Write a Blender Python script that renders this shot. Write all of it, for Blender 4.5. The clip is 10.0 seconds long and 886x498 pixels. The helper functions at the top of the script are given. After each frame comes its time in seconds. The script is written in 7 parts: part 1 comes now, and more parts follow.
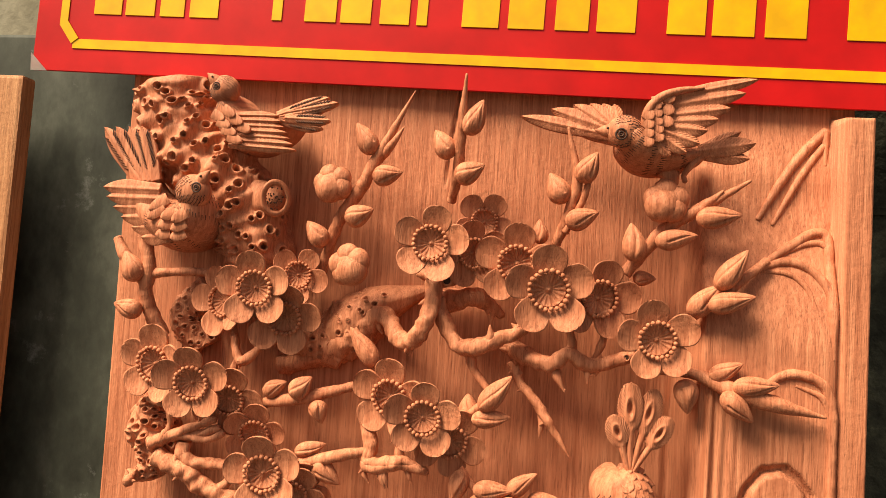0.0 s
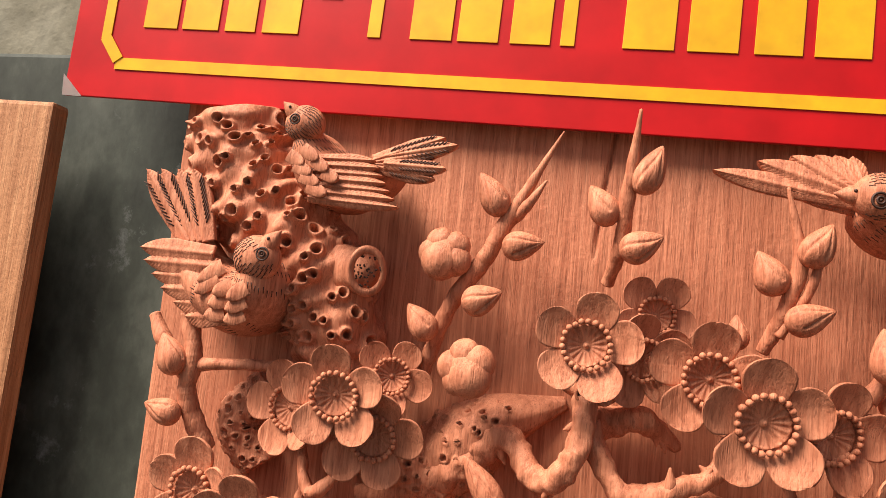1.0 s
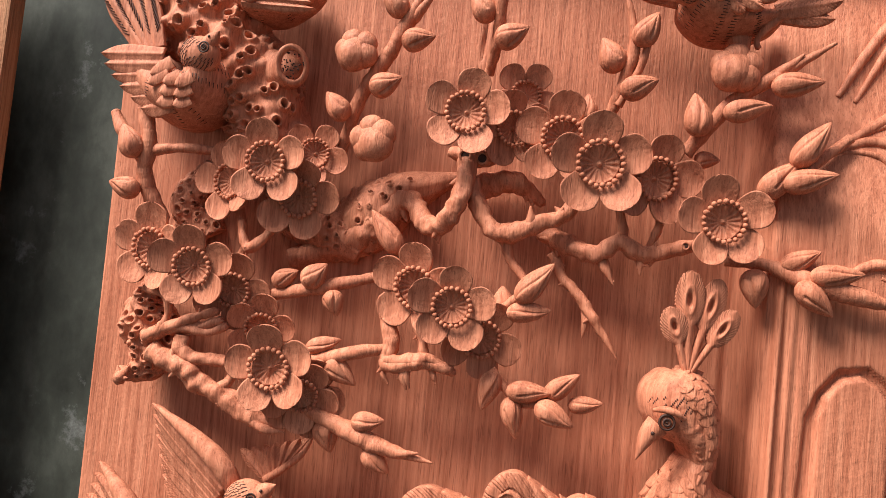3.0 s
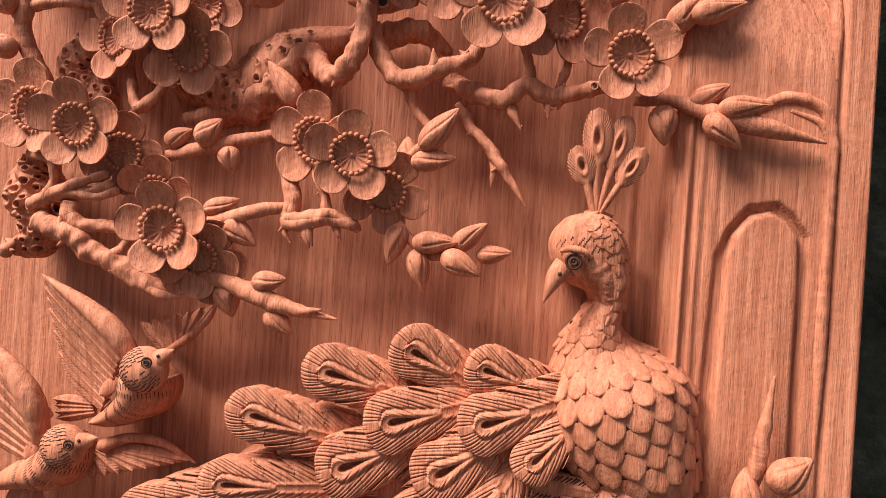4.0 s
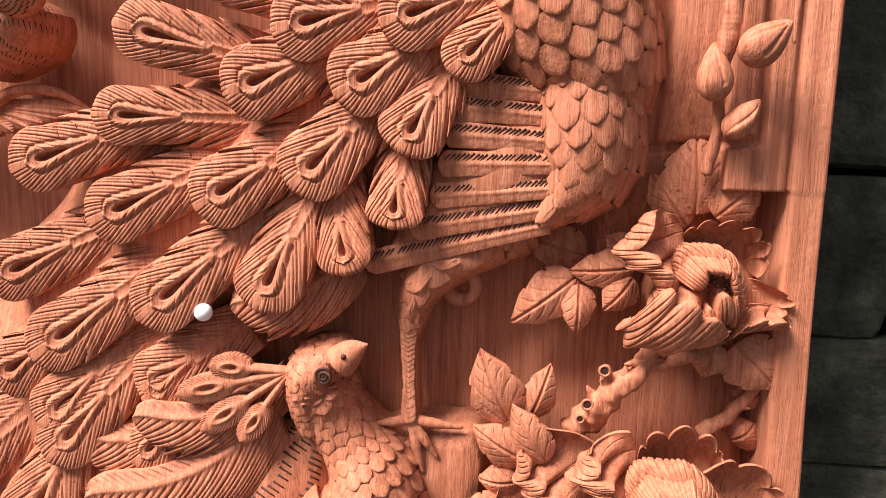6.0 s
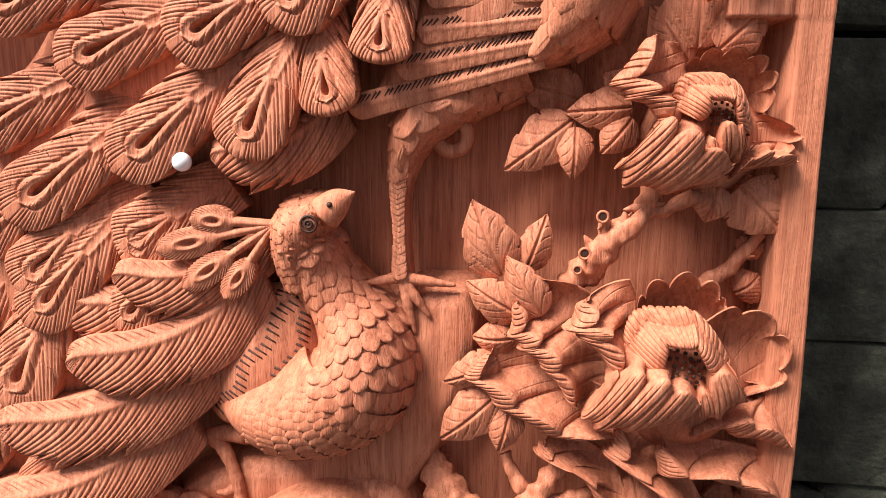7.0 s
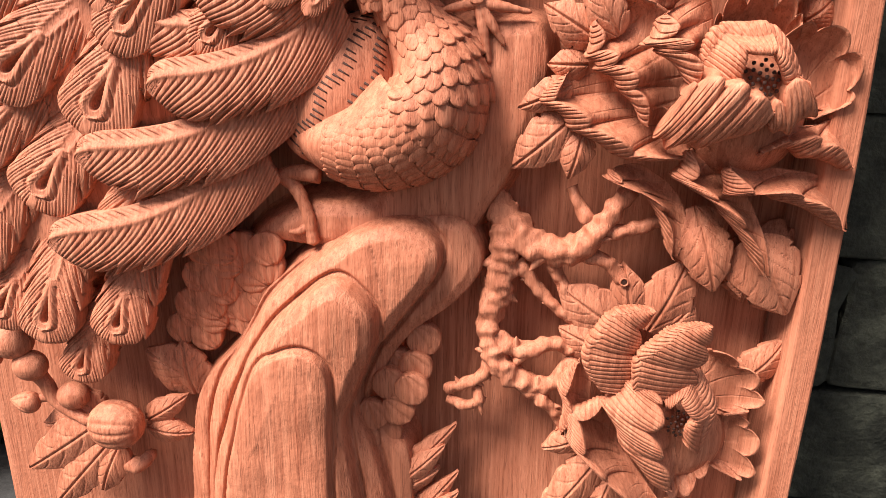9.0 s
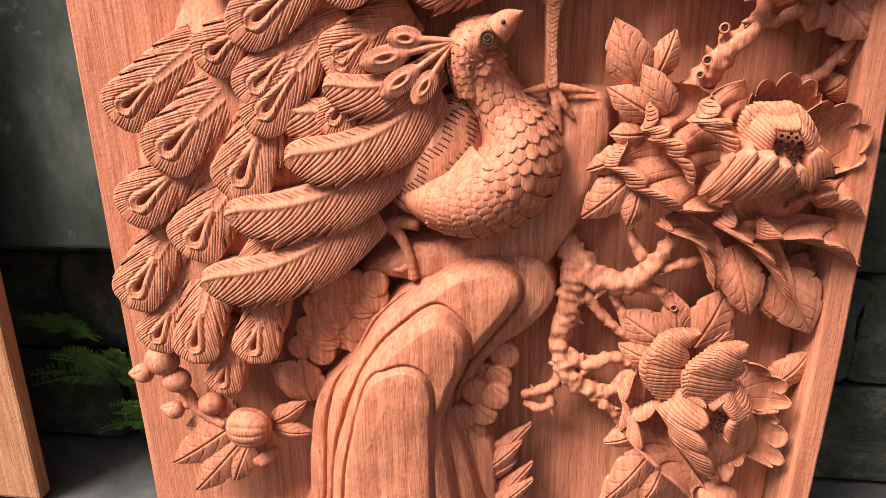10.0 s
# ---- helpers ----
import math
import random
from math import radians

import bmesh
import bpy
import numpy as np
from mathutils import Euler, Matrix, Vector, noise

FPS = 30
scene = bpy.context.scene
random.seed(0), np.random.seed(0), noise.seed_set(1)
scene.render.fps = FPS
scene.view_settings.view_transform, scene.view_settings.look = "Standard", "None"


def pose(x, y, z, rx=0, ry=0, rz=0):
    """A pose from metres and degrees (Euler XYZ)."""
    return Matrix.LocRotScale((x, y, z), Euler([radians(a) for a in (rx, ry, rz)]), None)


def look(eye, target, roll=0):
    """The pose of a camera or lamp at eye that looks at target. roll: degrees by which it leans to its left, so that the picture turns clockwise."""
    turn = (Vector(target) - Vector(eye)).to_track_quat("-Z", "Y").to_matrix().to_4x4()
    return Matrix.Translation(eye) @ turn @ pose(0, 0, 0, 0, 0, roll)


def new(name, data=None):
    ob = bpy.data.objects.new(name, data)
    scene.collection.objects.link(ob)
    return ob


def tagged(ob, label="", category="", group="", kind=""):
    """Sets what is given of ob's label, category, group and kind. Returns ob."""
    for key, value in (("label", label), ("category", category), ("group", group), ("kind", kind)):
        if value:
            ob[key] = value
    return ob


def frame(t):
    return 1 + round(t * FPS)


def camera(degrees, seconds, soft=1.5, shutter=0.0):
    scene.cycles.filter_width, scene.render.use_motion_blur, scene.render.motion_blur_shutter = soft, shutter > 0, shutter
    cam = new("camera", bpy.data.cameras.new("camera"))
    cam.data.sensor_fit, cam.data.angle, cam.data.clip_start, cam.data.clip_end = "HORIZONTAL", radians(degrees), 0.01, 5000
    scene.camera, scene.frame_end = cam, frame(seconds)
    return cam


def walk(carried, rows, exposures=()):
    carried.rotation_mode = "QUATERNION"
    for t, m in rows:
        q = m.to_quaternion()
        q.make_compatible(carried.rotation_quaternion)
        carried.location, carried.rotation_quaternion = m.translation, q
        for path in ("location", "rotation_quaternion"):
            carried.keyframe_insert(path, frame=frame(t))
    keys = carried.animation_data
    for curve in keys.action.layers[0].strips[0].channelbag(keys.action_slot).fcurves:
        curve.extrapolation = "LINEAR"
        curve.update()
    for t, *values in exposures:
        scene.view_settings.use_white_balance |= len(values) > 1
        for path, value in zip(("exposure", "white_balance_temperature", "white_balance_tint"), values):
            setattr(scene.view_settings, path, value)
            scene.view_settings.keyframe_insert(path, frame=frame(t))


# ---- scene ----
cam = camera(62.6, 10.0, 0.8)
# seconds, eye, turn
ROWS = [
    (0.0, 0.0665, -0.4702, 0.7267, 92.91, -3.44, 8.67),
    (0.5, 0.0178, -0.3822, 0.7441, 95.38, -4.28, 10.88),
    (1.0, -0.0043, -0.3574, 0.7531, 96.17, -5.67, 11.71),
    (1.5, 0.0042, -0.3578, 0.7441, 95.81, -5.33, 11.86),
    (2.0, 0.0207, -0.3919, 0.7204, 95.64, -5.18, 10.66),
    (2.5, 0.0311, -0.4196, 0.6892, 95.03, -5.41, 9.32),
    (2.7, 0.0382, -0.4201, 0.6777, 94.01, -5.43, 9.83),
    (3.8, 0.0759, -0.4017, 0.6171, 90.56, -3.86, 6.26),
    (4.0, 0.0818, -0.3953, 0.6059, 90.01, -3.58, 6.48),
    (4.5, 0.0971, -0.385, 0.572, 88.89, -2.55, 6.13),
    (5.0, 0.11, -0.3744, 0.5379, 86.8, -1.71, 6.12),
    (5.5, 0.1162, -0.3591, 0.5016, 83.66, -1.47, 6.44),
    (5.7, 0.1148, -0.3548, 0.4920, 81.86, -1.31, 6.45),
    (6.8, 0.1212, -0.3483, 0.4328, 79.58, -0.39, 6.35),
    (7.0, 0.1202, -0.3462, 0.4222, 78.23, -0.28, 6.29),
    (7.5, 0.1234, -0.3473, 0.4005, 76.15, -0.05, 6.11),
    (8.0, 0.1226, -0.3562, 0.3801, 74.41, -0.04, 5.58),
    (8.5, 0.1092, -0.3688, 0.3671, 73.0, -0.45, 5.12),
    (9.0, 0.0846, -0.3809, 0.3387, 71.66, -0.92, 5.6),
    (9.5, 0.0637, -0.4163, 0.3597, 69.43, -0.92, 6.94),
    (9.8, 0.074, -0.437, 0.383, 68.99, -0.28, 7.34),
    (10.0, 0.0555, -0.4471, 0.3991, 69.62, 0.85, 6.86),
]
EXPOSURES = [(0.0, 0.05, 8800, 9), (0.5, 0.07, 7900, 11), (1.0, 0.06, 7000, 12), (1.6, 0.06, 6500, 12), (2.5, 0.0, 6400, 12), (4.0, -0.12, 6400, 12), (4.7, -0.08, 6420, 13), (5.5, 0.05, 6430, 13), (7.0, 0.17, 6440, 14), (8.5, 0.18, 6450, 14), (10.0, 0.14, 6450, 14)]
walk(cam, [(row[0], pose(*row[1:])) for row in ROWS], EXPOSURES)

# ---- light: bright overcast sky, stronger from above and the left
world = bpy.data.worlds.new("overcast_sky")
scene.world = world
world.use_nodes = True
wn = world.node_tree
sky = wn.nodes.new("ShaderNodeTexSky")
sky.sky_type, sky.sun_disc = "NISHITA", False
sky.sun_elevation, sky.sun_rotation = radians(62), radians(205)
sky.air_density, sky.dust_density = 1.0, 4.0
wn.links.new(sky.outputs[0], wn.nodes["Background"].inputs[0])
wn.nodes["Background"].inputs[1].default_value = 0.092
sun = new("overcast_sun", bpy.data.lights.new("overcast_sun", "SUN"))
sun.data.energy, sun.data.angle, sun.data.color = 10.0, radians(28), (1.0, 0.96, 0.9)
sun.matrix_world = look((-1.75, -1.36, 2.9), (0, 0, 0))


# ---- materials
def material(name, base, rough=0.6, spec=0.3):
    m = bpy.data.materials.new(name)
    m.use_nodes = True
    b = m.node_tree.nodes["Principled BSDF"]
    b.inputs["Base Color"].default_value = (*base, 1)
    b.inputs["Roughness"].default_value = rough
    b.inputs["Specular IOR Level"].default_value = spec
    return m, m.node_tree, b


def node(nt, kind, **values):
    n = nt.nodes.new(kind)
    for key, value in values.items():
        n.inputs[key.replace("_", " ")].default_value = value
    return n


def ramp(nt, source, stops):
    r = nt.nodes.new("ShaderNodeValToRGB")
    while len(r.color_ramp.elements) < len(stops):
        r.color_ramp.elements.new(0.5)
    for e, (at, col) in zip(r.color_ramp.elements, stops):
        e.position, e.color = at, (*col, 1)
    nt.links.new(source, r.inputs[0])
    return r.outputs[0]


def mixed(nt, kind, a, b, fac):
    m = nt.nodes.new("ShaderNodeMix")
    m.data_type, m.blend_type = "RGBA", kind
    for socket, value in ((m.inputs[0], fac), (m.inputs[6], a), (m.inputs[7], b)):
        if isinstance(value, (int, float)):
            socket.default_value = value
        elif isinstance(value, tuple):
            socket.default_value = (*value, 1)
        else:
            nt.links.new(value, socket)
    return m.outputs[2]


def noise_at(nt, scale, detail=4.0, stretch=(1, 1, 1), rough=0.55):
    geo = nt.nodes.new("ShaderNodeNewGeometry")
    mp = nt.nodes.new("ShaderNodeMapping")
    mp.inputs["Scale"].default_value = stretch
    nt.links.new(geo.outputs["Position"], mp.inputs["Vector"])
    n = node(nt, "ShaderNodeTexNoise", Scale=scale, Detail=detail, Roughness=rough)
    nt.links.new(mp.outputs[0], n.inputs["Vector"])
    return n.outputs["Fac"]


def bump(nt, b, height, strength, distance):
    k = node(nt, "ShaderNodeBump", Strength=strength, Distance=distance)
    nt.links.new(height, k.inputs["Height"])
    nt.links.new(k.outputs[0], b.inputs["Normal"])
    return k


def wood(name, dark, mid, light, pores=0.55):
    m, nt, b = material(name, mid, 0.62, 0.25)
    bands = noise_at(nt, 1.0, 6, (330, 240, 9), 0.62)
    col = ramp(nt, bands, [(0.30, dark), (0.48, mid), (0.68, light)])
    streak = noise_at(nt, 1.0, 5, (85, 70, 2.6), 0.6)
    col = mixed(nt, "MULTIPLY", col, ramp(nt, streak, [(0.40, (1, 1, 1)), (0.475, (0.70, 0.62, 0.58)), (0.50, (1.04, 1.04, 1.04)), (0.57, (0.80, 0.74, 0.70)), (0.62, (1, 1, 1))]), 0.75)
    broad = noise_at(nt, 9.0, 3, (1, 1, 0.6))
    col = mixed(nt, "MULTIPLY", col, ramp(nt, broad, [(0.3, (0.86, 0.78, 0.74)), (0.65, (1.05, 1.04, 1.03))]), 0.8)
    fine = noise_at(nt, 1.0, 3, (1500, 1500, 70), 0.6)
    pore = ramp(nt, fine, [(0.32, (0.30, 0.24, 0.22)), (0.45, (1, 1, 1))])
    col = mixed(nt, "MULTIPLY", col, pore, pores)
    nt.links.new(col, b.inputs["Base Color"])
    tool = noise_at(nt, 240.0, 3)
    k = bump(nt, b, fine, 0.6, 0.0007)
    k2 = node(nt, "ShaderNodeBump", Strength=0.4, Distance=0.001)
    nt.links.new(tool, k2.inputs["Height"])
    nt.links.new(k2.outputs[0], k.inputs["Normal"])
    rr = nt.nodes.new("ShaderNodeMapRange")
    rr.inputs["To Min"].default_value, rr.inputs["To Max"].default_value = 0.5, 0.78
    nt.links.new(broad, rr.inputs["Value"])
    nt.links.new(rr.outputs[0], b.inputs["Roughness"])
    return m


WOOD = wood("carved_reddish_wood", (0.395, 0.132, 0.069), (0.515, 0.190, 0.104), (0.61, 0.247, 0.140))
WOOD_SIDE = wood("plain_wood_edge", (0.36, 0.16, 0.075), (0.47, 0.22, 0.11), (0.56, 0.29, 0.15))
MARK = material("dark_mark_wood", (0.06, 0.022, 0.013), 0.7)[0]
# near-black for eye rings, nostrils, dots, and painted shade inside holes
INK = material("dark_detail_wood", (0.045, 0.018, 0.011), 0.6)[0]


def blotched(name, a, b_, c, scale, rough, relief, spec=0.3):
    m, nt, b = material(name, a, rough, spec)
    n1, n2 = noise_at(nt, scale, 6, rough=0.65), noise_at(nt, scale * 7, 4)
    col = ramp(nt, n1, [(0.32, a), (0.52, b_), (0.72, c)])
    col = mixed(nt, "MULTIPLY", col, ramp(nt, n2, [(0.3, (0.7, 0.7, 0.7)), (0.7, (1.1, 1.1, 1.1))]), 0.7)
    nt.links.new(col, b.inputs["Base Color"])
    bump(nt, b, n2, 0.5, relief)
    return m


CONCRETE = blotched("weathered_concrete", (0.13, 0.115, 0.075), (0.2, 0.18, 0.13), (0.27, 0.25, 0.19), 9, 0.9, 0.003)
FLOOR = blotched("grey_concrete_floor", (0.03, 0.028, 0.026), (0.055, 0.052, 0.048), (0.09, 0.087, 0.08), 12, 0.85, 0.003)
STONE = blotched("dark_mossy_stone", (0.014, 0.0145, 0.010), (0.048, 0.049, 0.034), (0.130, 0.133, 0.090), 24, 0.9, 0.008)
MORTAR = blotched("black_damp_mortar", (0.004, 0.004, 0.003), (0.009, 0.009, 0.006), (0.018, 0.019, 0.012), 20, 0.95, 0.004)
RED = blotched("glossy_red_vinyl", (0.40, 0.004, 0.006), (0.45, 0.006, 0.008), (0.50, 0.009, 0.011), 5, 0.42, 0.0002, 0.22)
YELLOW = blotched("yellow_vinyl", (0.68, 0.34, 0.005), (0.72, 0.38, 0.008), (0.76, 0.42, 0.012), 8, 0.35, 0.0002, 0.5)
WHITE = material("white_backing", (0.75, 0.74, 0.7), 0.6)[0]
# white of the ball that stands in for a light spot
GLINT = material("white_glint", (0.8, 0.8, 0.8), 0.15, 0.6)[0]
FERN = blotched("fern_green", (0.045, 0.10, 0.018), (0.09, 0.19, 0.03), (0.13, 0.25, 0.05), 30, 0.6, 0.001)

board_mat, nt, b = material("dark_green_painted_board", (0.02, 0.024, 0.018), 0.7)
base = ramp(nt, noise_at(nt, 15, 8, (1, 1, 0.6), 0.68), [(0.34, (0.011, 0.012, 0.008)), (0.52, (0.036, 0.041, 0.031)), (0.70, (0.085, 0.092, 0.074))])
scuff = ramp(nt, noise_at(nt, 16, 9, (1, 1, 1), 0.75), [(0.585, (0, 0, 0)), (0.74, (1, 1, 1))])
nt.links.new(mixed(nt, "MIX", base, (0.2, 0.21, 0.2), scuff), b.inputs["Base Color"])
bump(nt, b, noise_at(nt, 120, 4, (1, 1, 0.3)), 0.4, 0.001)


# ---- mesh helpers: x to the right, z up, h out of the panel
class Build:
    def __init__(self):
        self.v, self.f, self.n, self.mi, self.kids, self.marks = [], [], 0, [], [], None

    def add(self, verts, faces, mi=0):
        verts = np.asarray(verts, float).reshape(-1, 3)
        self.v.append(verts)
        self.f.extend([tuple(int(i) + self.n for i in q) for q in faces])
        self.n += len(verts)
        self.mi.extend([mi] * len(faces))
        return self

    def mesh(self, name, mat, smooth=True):
        v = np.concatenate(self.v)
        me = bpy.data.meshes.new(name)
        me.from_pydata(np.stack([v[:, 0], -v[:, 2], v[:, 1]], 1).tolist(), [], self.f)
        for m in (mat if isinstance(mat, (list, tuple)) else [mat]):
            me.materials.append(m)
        me.polygons.foreach_set("use_smooth", [smooth] * len(me.polygons))
        me.polygons.foreach_set("material_index", self.mi)
        bm = bmesh.new()
        bm.from_mesh(me)
        bmesh.ops.recalc_face_normals(bm, faces=bm.faces)
        bm.to_mesh(me)
        bm.free()
        me.update()
        return me

    def done(self, name, mat, parent=None, label="", smooth=True):
        ob = new(name, self.mesh(name, mat, smooth))
        if parent:
            ob.parent = parent
        if label:
            ob["label"] = label
        main = mat[0] if isinstance(mat, (list, tuple)) else mat
        for kid_name, v, f in self.kids:
            Build().add(v, f).done(kid_name, main, ob)
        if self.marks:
            self.marks.done("hatching", MARK, ob, "thin dark hatched dashes")["kind"] = "stuff"
        return ob

    def kid(self, name, verts, faces):
        self.kids.append((name, verts, faces))


def quads(nu, nv, wrap=False):
    out = []
    for i in range(nu - 1):
        for j in range(nv if wrap else nv - 1):
            k = (j + 1) % nv
            out.append((i * nv + j, i * nv + k, (i + 1) * nv + k, (i + 1) * nv + j))
    return out


def shell(x, z, h, skirt=0.006, shrink=0.94):
    """A carved sheet over a grid, with side walls that go down into the block."""
    nu, nv = x.shape
    top = np.stack([x, z, h], -1).reshape(-1, 3)
    faces = quads(nu, nv)
    ring = [j for j in range(nv)] + [i * nv + nv - 1 for i in range(1, nu)] + [(nu - 1) * nv + j for j in range(nv - 2, -1, -1)] + [i * nv for i in range(nu - 2, 0, -1)]
    low = top[ring].copy()
    mid = top.mean(0)
    low[:, :2] = mid[:2] + (low[:, :2] - mid[:2]) * shrink
    low[:, 2] -= skirt
    n, m = len(top), len(ring)
    faces += [(ring[k], ring[(k + 1) % m], n + (k + 1) % m, n + k) for k in range(m)]
    return np.concatenate([top, low]), faces


def spline(rows, n):
    """Catmull-Rom through rows, n samples."""
    p = np.asarray(rows, float)
    p = np.concatenate([[2 * p[0] - p[1]], p, [2 * p[-1] - p[-2]]])
    s = np.linspace(0, len(p) - 3 - 1e-9, n)
    i = s.astype(int)
    t = (s - i)[:, None]
    a, b, c, d = p[i], p[i + 1], p[i + 2], p[i + 3]
    return 0.5 * (2 * b + (c - a) * t + (2 * a - 5 * b + 4 * c - d) * t**2 + (3 * b - a - 3 * c + d) * t**3)


def lumps(x, y, z, scale, seed=0.0):
    out = np.empty(len(x))
    for i in range(len(x)):
        out[i] = noise.noise((x[i] * scale + seed, y[i] * scale, z[i] * scale))
    return out


def tube(points, radii, seg=10, step=0.0022, rough=0.0, scale=180.0, flat=1.0, rings=0.0):
    """A round bar along points (x, z, h), with a radius at each point."""
    length = sum(math.dist(a, b) for a, b in zip(points, points[1:]))
    n = max(6, int(length / step))
    rows = spline([(*p, r) for p, r in zip(points, radii)], n)
    c, r = rows[:, :3], np.maximum(rows[:, 3], 0.0004)
    t = np.gradient(c, axis=0)
    t /= np.linalg.norm(t, axis=1)[:, None] + 1e-9
    side = np.cross(t, (0, 0, 1.0))
    side /= np.linalg.norm(side, axis=1)[:, None] + 1e-9
    up = np.cross(side, t)
    ang = np.linspace(0, 2 * np.pi, seg, endpoint=False)
    v = c[:, None] + r[:, None, None] * (np.cos(ang)[None, :, None] * side[:, None] + flat * np.sin(ang)[None, :, None] * up[:, None])
    if rings:
        v += (v - c[:, None]) * (rings * (np.sin(np.arange(n) * 1.9) + np.sin(np.arange(n) * 0.73 + 1)))[:, None, None]
    if rough:
        f = v.reshape(-1, 3)
        k = lumps(f[:, 0], f[:, 1], f[:, 2], scale) * rough
        f += (f - np.repeat(c, seg, 0)) * k[:, None]
        v = f.reshape(n, seg, 3)
    verts = np.concatenate([v.reshape(-1, 3), c[:1], c[-1:] + t[-1:] * r[-1] * 0.7])
    faces = quads(n, seg, True)
    k = n * seg
    faces += [(k, (j + 1) % seg, j) for j in range(seg)] + [(k + 1, (n - 1) * seg + j, (n - 1) * seg + (j + 1) % seg) for j in range(seg)]
    return verts, faces


def ball(p, r, seg=12, rings=8, stretch=(1, 1, 1)):
    v = [(p[0], p[1], p[2] + r * stretch[2])]
    for i in range(1, rings):
        a = math.pi * i / rings
        for j in range(seg):
            q = 2 * math.pi * j / seg
            v.append((p[0] + r * stretch[0] * math.sin(a) * math.cos(q), p[1] + r * stretch[1] * math.sin(a) * math.sin(q), p[2] + r * stretch[2] * math.cos(a)))
    v.append((p[0], p[1], p[2] - r * stretch[2]))
    f = [(0, 1 + j, 1 + (j + 1) % seg) for j in range(seg)]
    for i in range(rings - 2):
        for j in range(seg):
            k = (j + 1) % seg
            f.append((1 + i * seg + j, 1 + (i + 1) * seg + j, 1 + (i + 1) * seg + k, 1 + i * seg + k))
    last = 1 + (rings - 2) * seg
    f += [(len(v) - 1, last + (j + 1) % seg, last + j) for j in range(seg)]
    return v, f


def ring(p, r, thick, normal_tilt=(0, 0), seg=18, sub=6):
    a = np.linspace(0, 2 * np.pi, seg, endpoint=False)[:, None]
    b_ = np.linspace(0, 2 * np.pi, sub, endpoint=False)[None]
    x = (r + thick * np.cos(b_)) * np.cos(a)
    z = (r + thick * np.cos(b_)) * np.sin(a)
    h = thick * np.sin(b_) + x * normal_tilt[0] + z * normal_tilt[1]
    v = np.stack([p[0] + x, p[1] + z, p[2] + h], -1).reshape(-1, 3)
    f = quads(seg, sub, True) + [((seg - 1) * sub + j, (seg - 1) * sub + (j + 1) % sub, (j + 1) % sub, j) for j in range(sub)]
    return v, f


def local(p, angle, a, b_, c):
    """Along, across and out, from a place and an angle in the panel's face, to x, z, h."""
    ca, sa = math.cos(angle), math.sin(angle)
    return p[0] + a * ca - b_ * sa, p[1] + a * sa + b_ * ca, p[2] + c


def between(root, tip):
    return math.hypot(tip[0] - root[0], tip[1] - root[1]), math.atan2(tip[1] - root[1], tip[0] - root[0])


class Loft:
    """A carved body that stands out of the panel: rows of x, z, half width, base height, height."""

    def __init__(self, rows, n=90, m=44, wrap=1.15, power=1.0):
        r = spline(rows, n)
        self.c, self.w, self.hb, self.H = r[:, :2], np.maximum(r[:, 2], 0.0005), r[:, 3], np.maximum(r[:, 4], 0.0005)
        t = np.gradient(self.c, axis=0)
        self.t = t / (np.linalg.norm(t, axis=1)[:, None] + 1e-9)
        self.s = np.stack([-self.t[:, 1], self.t[:, 0]], 1)
        self.n, self.m, self.wrap, self.power = n, m, wrap, power
        self.len = np.concatenate([[0], np.cumsum(np.linalg.norm(np.diff(self.c, axis=0), axis=1))])

    def grid(self, fn=None):
        v = np.linspace(-1, 1, self.m)[None] * self.wrap * np.pi / 2
        sn, cs = np.sin(v), np.cos(v)
        k = np.ones((self.n, self.m))
        if fn is not None:
            k = 1 + fn(self.len[:, None] + 0 * v, v + 0 * self.len[:, None], self.w[:, None])
        off = self.w[:, None] * sn * k
        x = self.c[:, :1] + self.s[:, :1] * off
        z = self.c[:, 1:] + self.s[:, 1:] * off
        h = self.hb[:, None] + self.H[:, None] * cs * k
        return x, z, h

    def solid(self, fn=None):
        x, z, h = self.grid(fn)
        v = np.stack([x, z, h], -1).reshape(-1, 3)
        a, b_ = v[: self.m].mean(0), v[-self.m :].mean(0)
        k = len(v)
        f = quads(self.n, self.m) + [(k, j + 1, j) for j in range(self.m - 1)] + [(k + 1, (self.n - 1) * self.m + j, (self.n - 1) * self.m + j + 1) for j in range(self.m - 1)]
        return np.concatenate([v, [a, b_]]), f

    def point(self, u, v):
        q = min(max(u, 0.0), 1.0) * (self.n - 1)
        i = min(int(q), self.n - 2)
        k = q - i
        c, sd, w, hb, H = (arr[i] * (1 - k) + arr[i + 1] * k for arr in (self.c, self.s, self.w, self.hb, self.H))
        ph = v * np.pi / 2
        return np.array([*(c + sd * w * math.sin(ph)), hb + H * math.cos(ph)])

    def at(self, u, v):
        """Place, tangent along, outward normal at u in 0..1, v in -1..1."""
        e = 0.012
        t = self.point(u + e, v) - self.point(u - e, v)
        t /= np.linalg.norm(t) + 1e-12
        s = self.point(u, v + e) - self.point(u, v - e)
        nrm = np.cross(t, s)
        nrm /= np.linalg.norm(nrm) + 1e-12
        if nrm[2] < 0:
            nrm = -nrm
        return self.point(u, v), t, nrm


